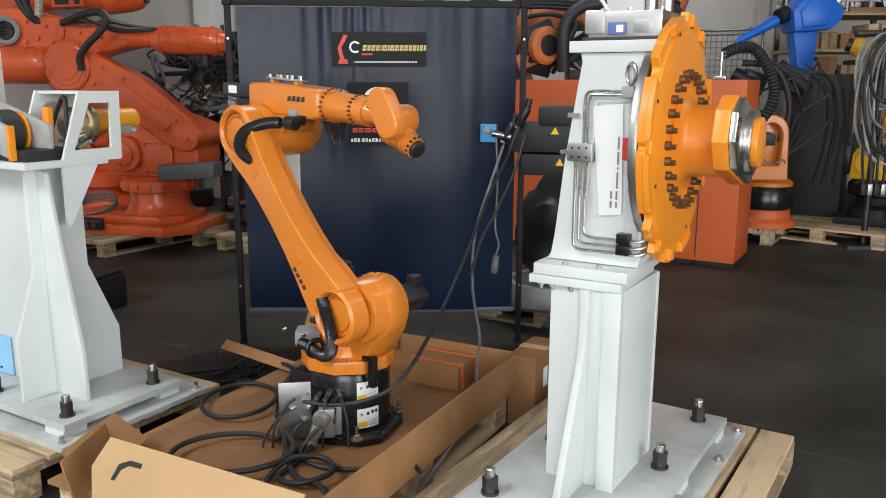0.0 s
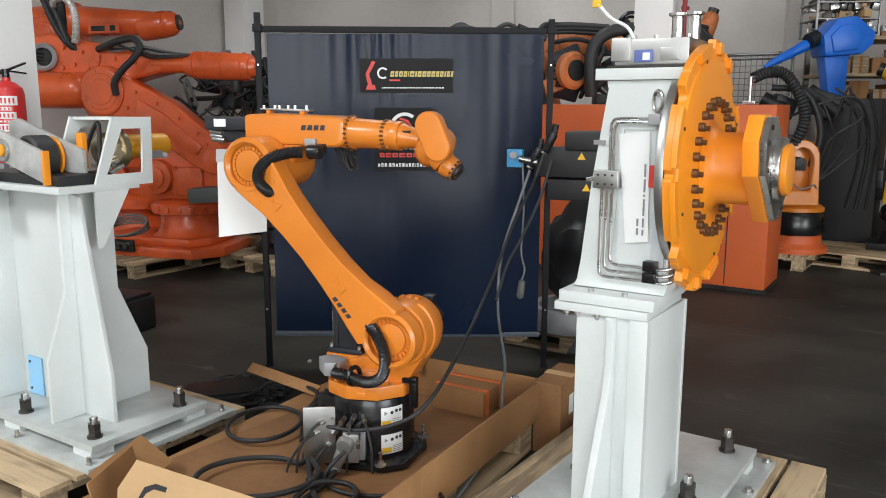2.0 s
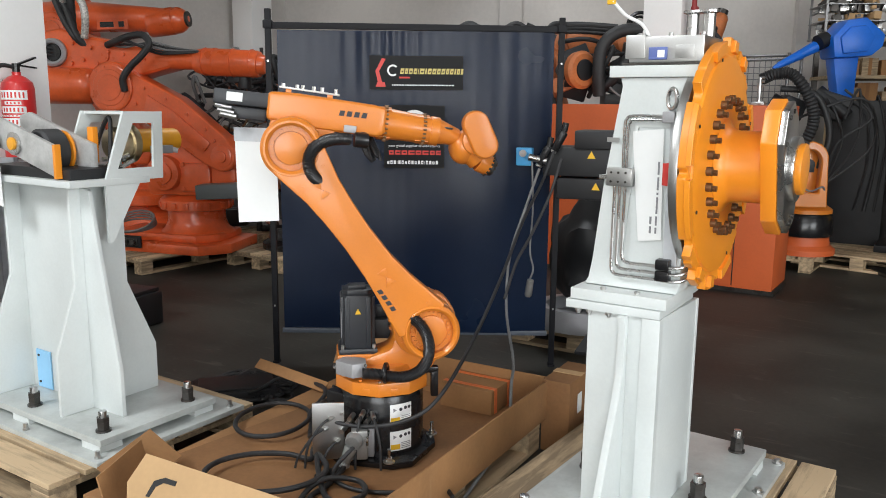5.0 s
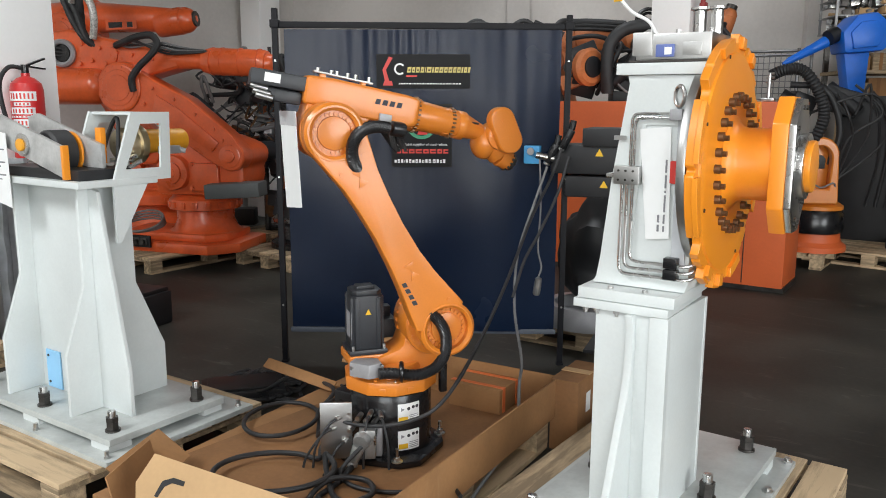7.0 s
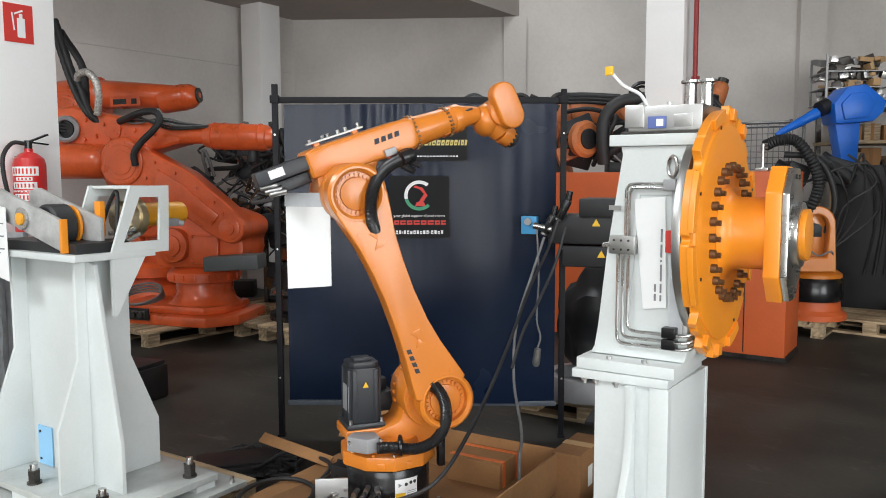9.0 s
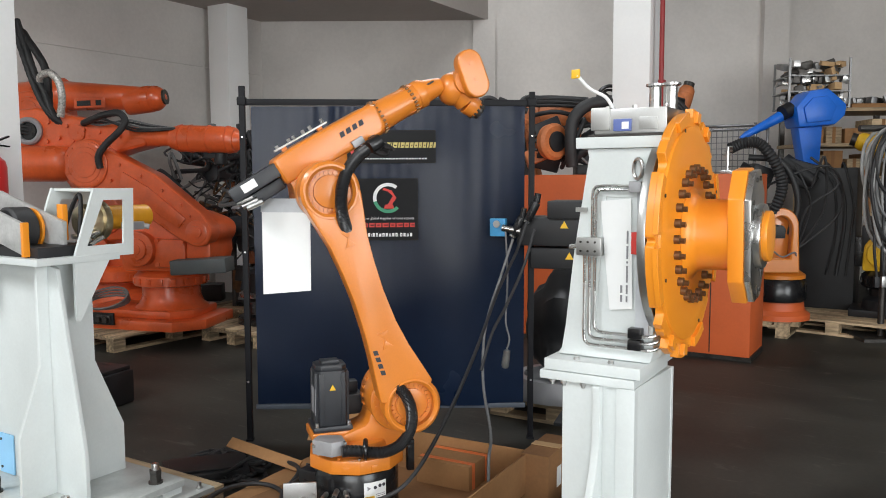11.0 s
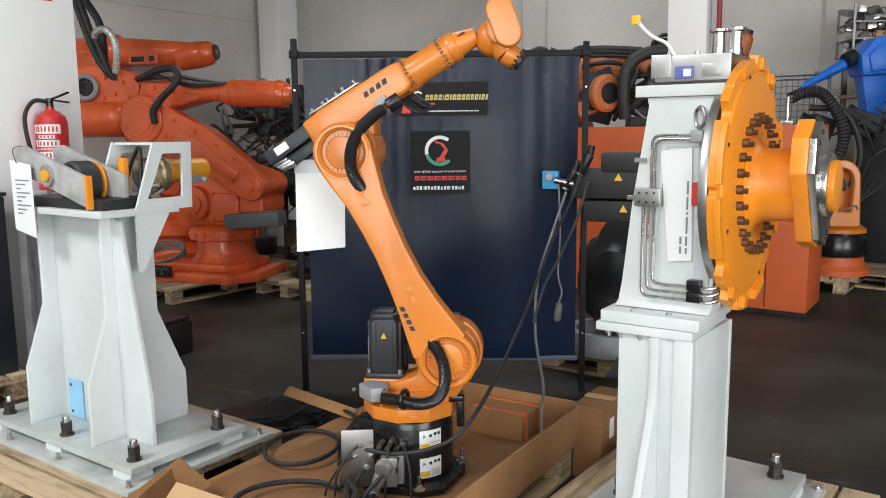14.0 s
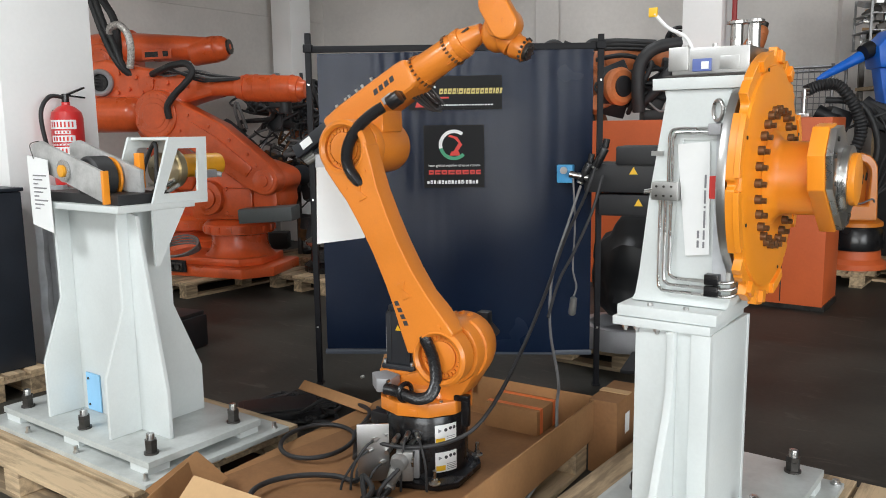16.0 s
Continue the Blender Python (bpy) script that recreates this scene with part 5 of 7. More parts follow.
def cables():
    z = 0.182
    c = [(-0.84 + 0.155 * math.cos(a), 3.32 + 0.20 * math.sin(a), z + 0.004 * a) for a in np.linspace(0.2, 6.6, 16)]
    coil("cable", [(-0.55, 3.02, 0.34), (-0.62, 3.04, 0.25), (-0.66, 3.2, z)] + c + [(-0.66, 3.55, z + 0.05), (-0.75, 3.75, 0.20), (-0.95, 3.9, 0.17), (-1.15, 4.0, 0.05), (-1.5, 4.15, 0.02)], 0.0098, "thick black cable coiled on the cardboard")
    c = [(-0.74 + 0.22 * math.cos(a), 2.80 + 0.17 * math.sin(a), z + 0.012 + 0.004 * a) for a in np.linspace(0.9, 7.0, 16)]
    coil("cable", [(-0.56, 3.04, 0.30), (-0.60, 2.98, 0.22)] + c + [(-0.50, 2.68, z), (-0.38, 2.55, z + 0.02), (-0.30, 2.35, z)], 0.0105, "thick black cable coiled on the cardboard")
    coil("cable", [(-0.46, 2.90, 0.20), (-0.50, 2.78, z), (-0.55, 2.66, z), (-0.46, 2.58, z + 0.02), (-0.36, 2.64, z + 0.03), (-0.40, 2.76, z + 0.02), (-0.52, 2.74, z + 0.03), (-0.58, 2.62, z), (-0.50, 2.45, z)], 0.010, "black cable in loose loops on the cardboard")
    coil("cable", [(-0.42, 2.90, 0.28), (-0.50, 2.82, 0.20), (-0.42, 2.74, z), (-0.26, 2.72, z), (-0.12, 2.80, z), (-0.06, 2.70, z)], 0.008, "thin black cable lying on the cardboard")
    coil("cable", [(-0.66, 3.75, 0.19), (-0.60, 3.50, 0.24), (-0.62, 3.25, 0.30), (-0.60, 3.02, 0.34), (-0.42, 2.93, 0.335), (-0.25, 2.93, 0.36), (-0.13, 2.97, 0.43), (-0.01, 3.2, 0.57), (0.12, 3.7, 0.73), (0.25, 4.2, 0.94), (0.36, 4.42, 1.12), (0.42, 4.47, 1.28)], 0.0078, "black cable rising to the plug of the black unit")
    coil("cable", [(0.34, 4.40, 1.19), (0.28, 4.35, 1.02), (0.19, 4.25, 0.75), (0.17, 4.1, 0.50), (0.19, 3.7, 0.36), (0.17, 3.42, 0.34), (0.14, 3.2, 0.20), (-0.02, 2.85, 0.10), (-0.16, 2.5, 0.05)], 0.007, "grey cable hanging in a long curve", GREYCABLE)
    coil("cable", [(0.46, 4.46, 1.24), (0.40, 4.40, 1.05), (0.30, 4.30, 0.85), (0.22, 4.20, 0.72), (0.16, 4.1, 0.55)], 0.008, "black cable hanging from the plug")
    coil("cable", [(0.30, 4.40, 1.23), (0.31, 4.38, 0.98), (0.30, 4.36, 0.76), (0.32, 4.36, 0.66), (0.305, 4.36, 0.60)], 0.005, "thin grey cable with a metal connector", GREYCABLE)
    solid("connector", lathe([(0.010, 0.05), (0.018, 0.045), (0.020, 0.0), (0.020, -0.04), (0.015, -0.05)]), CONNECTOR, T(0.302, 4.36, 0.55, 8, 6, 0), "round metal connector hanging on a thin cable", "connector")
    # dark mat of cables on the floor
    for k in range(12):
        random.seed(30 + k)
        coil("cable", [(-1.25 + random.uniform(-0.25, 0.3), 4.15 + random.uniform(-0.2, 0.25), 0.015 + 0.02 * random.random()) for _ in range(9)], 0.010, "black cable tangled on the floor")
    th = thing("floor_box", T(-1.25, 4.1, 0, rz=20), "flat black plastic case among cables on the floor", "case")
    part("case", box(0.42, 0.28, 0.06, T(0, 0, 0.03), 0.012), DARK, th)
    part("lid", box(0.36, 0.22, 0.012, T(0, 0, 0.066), 0.004), DARK, th)


# ---- black unit behind the right stand, with plugs ----
def black_unit():
    th = thing("robot_tool", T(0.62, 4.62, 0, rz=-18), "black machine head with plugs on a dark pedestal", "machine")
    body = part("housing", join(box(0.55, 0.22, 0.16, T(0.05, 0, 1.22), 0.012), box(0.5, 0.2, 0.12, T(0.1, 0.02, 1.07), 0.012), box(0.34, 0.26, 0.10, T(0.12, 0, 1.34), 0.01)), DARK, th, "black housing")
    for x, z in ((0.02, 1.24), (0.05, 1.07), (0.22, 1.22)):
        part("warning_sign", prism([(x, z), (x + 0.045, z), (x + 0.0225, z + 0.04)], 0.002, T(0, -0.112, 0, 90)), YELLOW, body)
    part("pedestal", join(box(0.16, 0.16, 0.84, T(0.25, 0.05, 0.58), 0.01), box(0.5, 0.4, 0.02, T(0.25, 0.05, 0.154), 0.004)), DARK, th)
    for x, z in ((-0.24, 1.20), (-0.16, 1.28)):
        part("plug", join(rod((x, -0.12, z), (x + 0.05, -0.12, z + 0.10), 0.024, bevel=0.005), rod((x + 0.05, -0.12, z + 0.10), (x + 0.06, -0.12, z + 0.15), 0.018)), BLACK, th, "black round plug")
        part("collar", rod((x - 0.005, -0.12, z - 0.01), (x, -0.12, z), 0.02), STEEL, th)
    part("grip_plate", box(0.09, 0.05, 0.10, T(-0.33, -0.10, 1.24), 0.006), BLUEPLASTIC, th, "blue plastic adapter block")
    part("adapter", join(rod((-0.30, -0.13, 1.24), (-0.20, -0.12, 1.22), 0.02), rod((-0.33, -0.14, 1.26), (-0.33, -0.15, 1.26), 0.02)), STEEL, th)
    pallet(T(0.82, 5.25, 0, rz=-31), 0.9, 0.7)
    tb = thing("steel_ring", T(0.70, 5.15, 0.144), "round grey steel ring lying on a pallet", "steel ring")
    part("ring", lathe([(0.26, 0.0), (0.30, 0.0), (0.31, 0.05), (0.28, 0.13), (0.23, 0.13), (0.22, 0.05)]), GREYBOX, tb)
    cv = thing("dark_cover", T(0.85, 5.3, 0.28), "crumpled dark cover over a machine part", "cover")
    bm = ball(0.34, T(0, 0, 0.30), 32, (1.0, 0.8, 1.15))
    for v in bm.verts:
        v.co += Vector(v.co).normalized() * 0.09 * noise.noise(v.co * 6)
    part("cover", bm, DARK, cv)


# ---- fire extinguisher, sign, cabinet by the pillar ----
def pillar_things():
    face = T(-3.15, 5.15, 0, rz=-31) @ T(0.3, 0, 0)
    th = thing("fire_extinguisher", face @ T(0.11, 0.03, 1.17), "red fire extinguisher hung on the white pillar", "fire extinguisher")
    part("bottle", lathe([(0.07, 0.0), (0.095, 0.012), (0.095, 0.42), (0.085, 0.46), (0.05, 0.49), (0.025, 0.50), (0.025, 0.52)]), RED, th)
    for z0, z1, half in ((0.355, 0.41, 52), (0.325, 0.345, 30), (0.275, 0.315, 46), (0.255, 0.265, 52), (0.20, 0.245, 40), (0.17, 0.19, 52), (0.105, 0.16, 50)):
        strip = [(r * math.cos(radians(q)), r * math.sin(radians(q))) for r, qs in ((0.0965, range(-half, half + 1, 8)), (0.0945, range(half, -half - 1, -8))) for q in qs]
        lb = part("label_band", prism(strip, z1 - z0, T(0, 0, (z0 + z1) / 2, rz=-50)), PAPER, th)
        for q in range(-half + 12, half - 8, 13):
            part("print_bar", box(0.002, 0.010, (z1 - z0) * 0.6, T(rz=-50 + q) @ T(0.0968, 0, (z0 + z1) / 2)), PRINTRED, lb)
    v = part("valve", join(cyl(0.022, 0.05, T(0, 0, 0.545)), box(0.03, 0.14, 0.012, T(0.0, 0.06, 0.585, 22), 0.003), box(0.03, 0.13, 0.010, T(0.0, 0.06, 0.555, -6), 0.003)), BLACK, th, "black valve with lever")
    part("discharge_hose", hose([(0, -0.02, 0.55), (0.0, -0.10, 0.55), (0.02, -0.17, 0.46), (0.02, -0.16, 0.30), (0.02, -0.11, 0.12)], 0.013), RUBBER, th)
    part("bracket", box(0.03, 0.06, 0.05, T(-0.095, 0, 0.45)), DARKSTEEL, th)
    sg = thing("safety_sign", face @ T(0.002, 0.066, 2.462) @ Matrix.Diagonal((1, 0.70, 0.90, 1)), "red square fire extinguisher sign on the pillar", "sign")
    part("plate", box(0.004, 0.26, 0.26, T(0.002)), PRINTRED, sg)
    pic = part("pictogram", join(box(0.002, 0.07, 0.13, T(0.0056, 0.02, -0.03), 0.0), box(0.002, 0.03, 0.03, T(0.0056, 0.02, 0.05)), box(0.002, 0.08, 0.012, T(0.0056, 0.0, 0.075, 20)), box(0.002, 0.012, 0.12, T(0.0056, -0.05, 0.01, 8))), PRINTWHITE, sg)
    pallet(T(-3.25, 4.42, 0, rz=-31) @ T(-0.05, 0.0), 0.9, 0.62)
    cb = thing("control_cabinet", T(-3.22, 4.44, 0.144, rz=-31), "dark navy steel control cabinet on a pallet", "cabinet")
    part("body", box(0.62, 0.50, 1.03, T(0, 0, 0.515), 0.01), CABINET, cb)
    part("door", box(0.56, 0.012, 0.94, T(0, -0.257, 0.52), 0.004), CABINET, cb)
    part("lid", box(0.64, 0.52, 0.02, T(0, 0, 1.042), 0.004), CABINET, cb)
    w = thing("plastic_wrap", T(-2.78, 4.72, 0.0, rz=-31), "hanging sheet of crumpled clear wrap", "plastic wrap")
    bm = bmesh.new()
    g = [[bm.verts.new((0.02 * noise.noise((i * 0.9, j * 0.5, 3)) + 0.03 * math.sin(i * 1.3), -0.12 + 0.03 * i, 0.02 + 0.065 * j)) for i in range(9)] for j in range(19)]
    for a, b in zip(g, g[1:]):
        for i in range(8):
            bm.faces.new((a[i], a[i + 1], b[i + 1], b[i]))
    bmesh.ops.solidify(bm, geom=bm.faces[:], thickness=0.002)
    part("sheet", bm, SLEEVE, w)
    bk = thing("floor_box", T(-2.36, 5.4, 0, rz=-20), "black plastic crate on the concrete floor", "crate")
    part("crate", box(0.32, 0.28, 0.23, T(0, 0, 0.115), 0.02), DARK, bk)
    part("lid", box(0.29, 0.25, 0.03, T(0, 0, 0.243), 0.012), DARK, bk)
    part("handle", box(0.1, 0.02, 0.03, T(0, -0.146, 0.17), 0.006), BLACK, bk)
    for x in (-0.11, 0.0, 0.11):
        part("rib", box(0.014, 0.012, 0.20, T(x, -0.144, 0.11), 0.003), DARK, bk)


# ---- the large robots in store ----
def big_robot(m, mat, j2, elbow, wrist, label, base=True, lean=0.0, size=1.0, motor=MOTOR, ring=None, arm_r=0.10, hoses=True, tail=0.45, fat=1.0):
    """A large robot in the plane x, z of its own space; joints as (x, z)."""
    th = thing("industrial_robot", m, label, "robot", "robots in store")
    s = size
    if base:
        part("base_plate", join(prism([(-0.48 * s, -0.30 * s), (0.30 * s, -0.36 * s), (0.52 * s, -0.20 * s), (0.52 * s, 0.20 * s), (0.30 * s, 0.36 * s), (-0.48 * s, 0.30 * s)], 0.07, T(0, 0, 0.035), 0.01), lathe([(0.36 * s, 0.07), (0.34 * s, 0.16), (0.27 * s, 0.20), (0.27 * s, 0.28)])), ring or mat, th)
        part("ring", lathe([(0.34 * s, 0.28), (0.37 * s, 0.30), (0.37 * s, 0.40), (0.33 * s, 0.43), (0.30 * s, 0.45)]), mat if ring is None else BLACK, th)
        for a in range(0, 360, 24):
            part("bolt", box(0.02, 0.04, 0.05, T(rz=a) @ T(0.368 * s, 0, 0.35)), mat if ring is None else BLACK, th)
        part("turret", join(prism([(-0.36 * s, 0.44), (0.34 * s, 0.44), (j2[0] + 0.17 * s, j2[1] - 0.05), (j2[0] + 0.10 * s, j2[1] + 0.15 * s), (j2[0] - 0.2 * s, j2[1] + 0.1 * s), (-0.34 * s, 0.62 + 0.1 * s)], 0.36 * s, XZ, 0.04), rod((j2[0], -0.26 * s, j2[1]), (j2[0], 0.26 * s, j2[1]), 0.17 * s, seg=32, bevel=0.02), rod((-0.15 * s, -0.28 * s, 0.62), (-0.15 * s, 0.2 * s, 0.62), 0.16 * s, seg=28, bevel=0.02)), mat, th)
        part("motor", box(0.16 * s, 0.16 * s, 0.34 * s, T(-0.3 * s, 0.1 * s, 0.75), 0.02), motor, th)
        part("motor", rod((j2[0], 0.26 * s, j2[1]), (j2[0], 0.52 * s, j2[1]), 0.10 * s, seg=20, bevel=0.01), motor, th)
    # lower arm as a tapered casting
    a, b = Vector((j2[0], j2[1])), Vector((elbow[0], elbow[1]))
    d = (b - a)
    n = Vector((-d.y, d.x)).normalized()
    d = d.normalized()
    L = (b - a).length
    prof = [(-0.19, 0.0), (-0.13, 0.13), (0.0, 0.19), (0.18, 0.17), (0.38, 0.125), (0.6, 0.12), (0.82, 0.15), (1.0, 0.19), (1.12, 0.13), (1.17, 0.0)]
    pts = [a + d * (u * L) + n * (w * s * fat) for u, w in prof] + [a + d * (u * L) - n * (w * s * fat) for u, w in reversed(prof[1:-1])]
    la = part("lower_arm", prism([(p.x, p.y) for p in pts], 0.17 * s, T(0, -0.26 * s, 0) @ XZ, 0.03, 3), mat, th)
    for c in (a, b):
        part("cover", join(rod((c.x, -0.34 * s, c.y), (c.x, -0.375 * s, c.y), 0.145 * s * fat, seg=32, bevel=0.012), rod((c.x, -0.37 * s, c.y), (c.x, -0.39 * s, c.y), 0.11 * s * fat, seg=28, bevel=0.008)), mat, la)
    for u in (0.3, 0.5, 0.7):
        c = a + d * (u * L)
        part("lug", rod((c.x, -0.34 * s, c.y), (c.x, -0.355 * s, c.y), 0.02 * s, seg=10), mat, la)
    # elbow, forearm, wrist
    w = Vector((wrist[0], wrist[1]))
    e = (w - b).normalized()
    p = Vector((-e.y, e.x))
    if p.y < 0:
        p = -p
    c0 = b + p * 0.16 * s
    bk = c0 - e * tail * s
    fa = part("forearm", join(rod((b.x, -0.22 * s, b.y), (b.x, 0.25 * s, b.y), 0.20 * s, seg=32, bevel=0.025), rod((bk.x, 0, bk.y), (c0.x + e.x * 0.25, 0, c0.y + e.y * 0.25), 0.21 * s, 0.19 * s, 28, 0.03), rod((c0.x + e.x * 0.2, 0, c0.y + e.y * 0.2), (w.x, 0, w.y), arm_r * 1.35 * s, arm_r * s, 28, 0.01)), mat, th)
    part("wrist", join(rod((w.x - e.x * 0.28 * s, 0, w.y - e.y * 0.28 * s), (w.x, 0, w.y), arm_r * 1.2 * s, arm_r * 1.2 * s, 28, 0.02), ball(arm_r * 1.15 * s, T(w.x + e.x * 0.02, 0, w.y + e.y * 0.02), 20)), mat, fa)
    part("flange", rod((w.x + e.x * 0.08, 0, w.y + e.y * 0.08), (w.x + e.x * (0.08 + 0.07 * s), 0, w.y + e.y * (0.08 + 0.07 * s)), 0.08 * s, seg=20), DARKSTEEL, fa)
    for y in (-0.11, 0.0, 0.11):
        part("motor", rod((bk.x, y * s, bk.y + abs(y) * s * 0.5), (bk.x - e.x * 0.26 * s, y * s, bk.y - e.y * 0.26 * s + abs(y) * s * 0.5), 0.06 * s, seg=16, bevel=0.008), motor, fa)
    if hoses:
        for k in range(3):
            o = 0.035 * k
            part("hose", hose([(a.x - 0.1 + o, -0.38 * s - o, a.y + 0.15), (a.x + d.x * L * 0.5 + p.x * 0.1 + o, -0.42 * s - o, a.y + d.y * L * 0.5 + 0.1), (b.x + o, -0.40 * s, b.y + 0.25 * s + o), (c0.x + e.x * 0.3, -0.22 * s, c0.y + e.y * 0.3 + 0.10 + o), (w.x - e.x * 0.3, -0.12 * s, w.y - e.y * 0.3 + 0.12 + o)], 0.022 * s + 0.004 * k), RUBBER, fa)
    return th


def cast_robot(m):
    """The big robot beside the pillar: hooded elbow casting, slanted lower arm, long forearm, in the plane x, z."""
    th = thing("industrial_robot", m, "red-orange large industrial robot on a wooden pallet", "robot", "robots in store")
    c = 0.08
    base = part("base_plate", join(prism([(-0.85, -0.34), (0.34, -0.52), (0.56, -0.30), (0.56, 0.30), (0.30, 0.40), (-0.80, 0.34)], 0.09, T(0, 0, 0.045), 0.012), prism([(-0.72, -0.26), (0.26, -0.40), (0.42, -0.24), (0.42, 0.26), (-0.68, 0.28)], 0.08, T(0, 0, 0.128), 0.03), lathe([(0.36, 0.15), (0.30, 0.20), (0.27, 0.27), (0.27, 0.37)], T(c))), REDORANGE, th)
    part("power_panel", box(0.50, 0.02, 0.11, T(-0.50, -0.42, 0.10, 0, 0, -9), 0.004), DARK, base)
    for x in (-0.66, -0.55, -0.40, -0.32):
        part("socket", join(box(0.07, 0.03, 0.07, T(x, -0.43 - (x + 0.5) * 0.16, 0.10), 0.006), rod((x, -0.44 - (x + 0.5) * 0.16, 0.10), (x, -0.48 - (x + 0.5) * 0.16, 0.10), 0.024, seg=14)), DARKSTEEL, base)
    part("slewing_ring", lathe([(0.30, 0.37), (0.335, 0.38), (0.335, 0.47), (0.30, 0.50), (0.28, 0.54)], T(c)), REDORANGE, th)
    for a in range(0, 360, 20):
        part("bolt", box(0.03, 0.05, 0.055, T(c, 0, 0.425, rz=a) @ T(0.335, 0, 0), 0.005), REDORANGE, th)
    # turret cheeks round the shoulder
    lobe = [(0.565 + 0.125 * math.cos(q), 0.895 + 0.125 * math.sin(q)) for q in np.linspace(-0.9, 1.2, 8)]
    part("turret", join(prism([(-0.22, 0.53), (0.60, 0.53), (0.65, 0.70)] + lobe + [(0.42, 1.08), (0.10, 1.0), (-0.14, 0.90), (-0.24, 0.74)], 0.5, T(0, -0.10, 0) @ XZ, 0.035), rod((-0.02, -0.44, 0.74), (-0.02, 0.2, 0.74), 0.16, seg=28, bevel=0.025), rod((0.56, -0.45, 0.90), (0.56, 0.2, 0.90), 0.105, seg=28, bevel=0.02), box(0.30, 0.06, 0.26, T(0.27, -0.36, 0.70), 0.02)), REDORANGE, th)
    for x, z, r in ((-0.02, 0.74, 0.10), (-0.02, 0.74, 0.05), (0.56, 0.90, 0.055)):
        part("hub_cap", rod((x, -0.43, z), (x, -0.475 + r * 0.1, z), r, seg=24, bevel=0.008), REDORANGE, th)
    for x, z in ((0.16, 0.82), (0.40, 0.80), (0.16, 0.60), (0.40, 0.60), (0.10, 0.70)):
        part("bolt", rod((x, -0.36, z), (x, -0.405, z), 0.018, seg=8), REDORANGE, th)
    part("motor", rod((0.56, 0.2, 0.9), (0.56, 0.48, 0.9), 0.1, seg=20, bevel=0.01), MOTOR, th)
    part("motor", box(0.16, 0.16, 0.34, T(-0.28, 0.12, 0.75), 0.02), MOTOR, th)
    # slanted lower arm with a ribbed disc at the elbow
    arm = [(-0.477 + 0.235 * math.cos(q), 1.50 + 0.235 * math.sin(q)) for q in np.linspace(0.75, 5.0, 20)]
    low = [(-0.30, 1.27), (0.02, 1.08), (0.36, 0.85)]
    tip = [(0.565 + 0.135 * math.cos(q), 0.90 + 0.135 * math.sin(q)) for q in np.linspace(-2.2, 0.9, 10)]
    la = part("lower_arm", prism(arm + low + tip + [(0.60, 1.08), (0.18, 1.415), (-0.20, 1.60)], 0.20, T(0, -0.34, 0) @ XZ, 0.03, 3), REDORANGE, th)
    part("rib", prism([(-0.16, 1.30), (0.40, 0.93), (0.47, 1.02), (0.12, 1.30), (-0.12, 1.44)], 0.03, T(0, -0.445, 0) @ XZ, 0.014), REDORANGE, la)
    for k, r in enumerate((0.215, 0.17, 0.125)):
        part("cover", lathe([(r - 0.02, 0), (r, 0.004), (r, 0.02), (r - 0.012, 0.028 + 0.004 * k), (r - 0.03, 0.028 + 0.004 * k)], T(-0.477, -0.435, 1.50, 90), 40), REDORANGE, la)
    part("cover", rod((-0.477, -0.43, 1.50), (-0.477, -0.456, 1.50), 0.10, seg=28, bevel=0.006), REDORANGE, la)
    for r in (0.035, 0.060, 0.085):
        part("rib", hose([(-0.477 + r * math.cos(q), -0.457, 1.50 + r * math.sin(q)) for q in np.linspace(-2.6, 1.6, 12)], 0.006, 8, 4), REDORANGE, la)
    for q in np.linspace(0, 2 * math.pi, 14, endpoint=False):
        part("bolt", rod((-0.477 + 0.19 * math.cos(q), -0.445, 1.50 + 0.19 * math.sin(q)), (-0.477 + 0.19 * math.cos(q), -0.468, 1.50 + 0.19 * math.sin(q)), 0.010, seg=8), REDORANGE, la)
    for x, z in ((-0.15, 1.50), (0.05, 1.40), (0.25, 1.27), (0.42, 1.14), (0.50, 1.04), (-0.24, 1.36)):
        part("bolt", rod((x, -0.44, z), (x, -0.462, z), 0.016, seg=8), REDORANGE, la)
    # hooded elbow casting with the long forearm
    fa = part("forearm", join(prism([(-1.35, 1.90), (-1.22, 2.02), (-1.03, 2.035), (-0.86, 1.985), (-0.60, 1.935), (-0.28, 1.87), (0.04, 1.82), (0.06, 1.68), (-0.20, 1.62), (-0.40, 1.56), (-0.70, 1.60), (-1.0, 1.66), (-1.35, 1.66)], 0.34, T(0, -0.16, 0) @ XZ, 0.05, 3), rod((-0.10, -0.25, 1.755), (0.32, -0.25, 1.742), 0.085, 0.075, 28), rod((0.27, -0.25, 1.742), (0.36, -0.25, 1.738), 0.10, 0.125, 28), rod((0.35, -0.25, 1.738), (0.88, -0.25, 1.715), 0.122, 0.118, 32, 0.035)), REDORANGE, th)
    for x in (0.45, 0.62, 0.80):
        part("band", rod((x, -0.25, 1.734 - 0.04 * (x - 0.45)), (x + 0.012, -0.25, 1.734 - 0.04 * (x - 0.45)), 0.126, seg=32), REDORANGE, fa)
    part("wrist", join(rod((0.86, -0.25, 1.714), (0.935, -0.25, 1.710), 0.10, 0.075, 28, 0.015)), REDORANGE, fa)
    part("motor", join(rod((0.70, -0.2, 1.62), (0.70, -0.2, 1.50), 0.06, seg=16, bevel=0.01), box(0.12, 0.1, 0.06, T(0.62, -0.2, 1.585), 0.01)), DARK, fa)
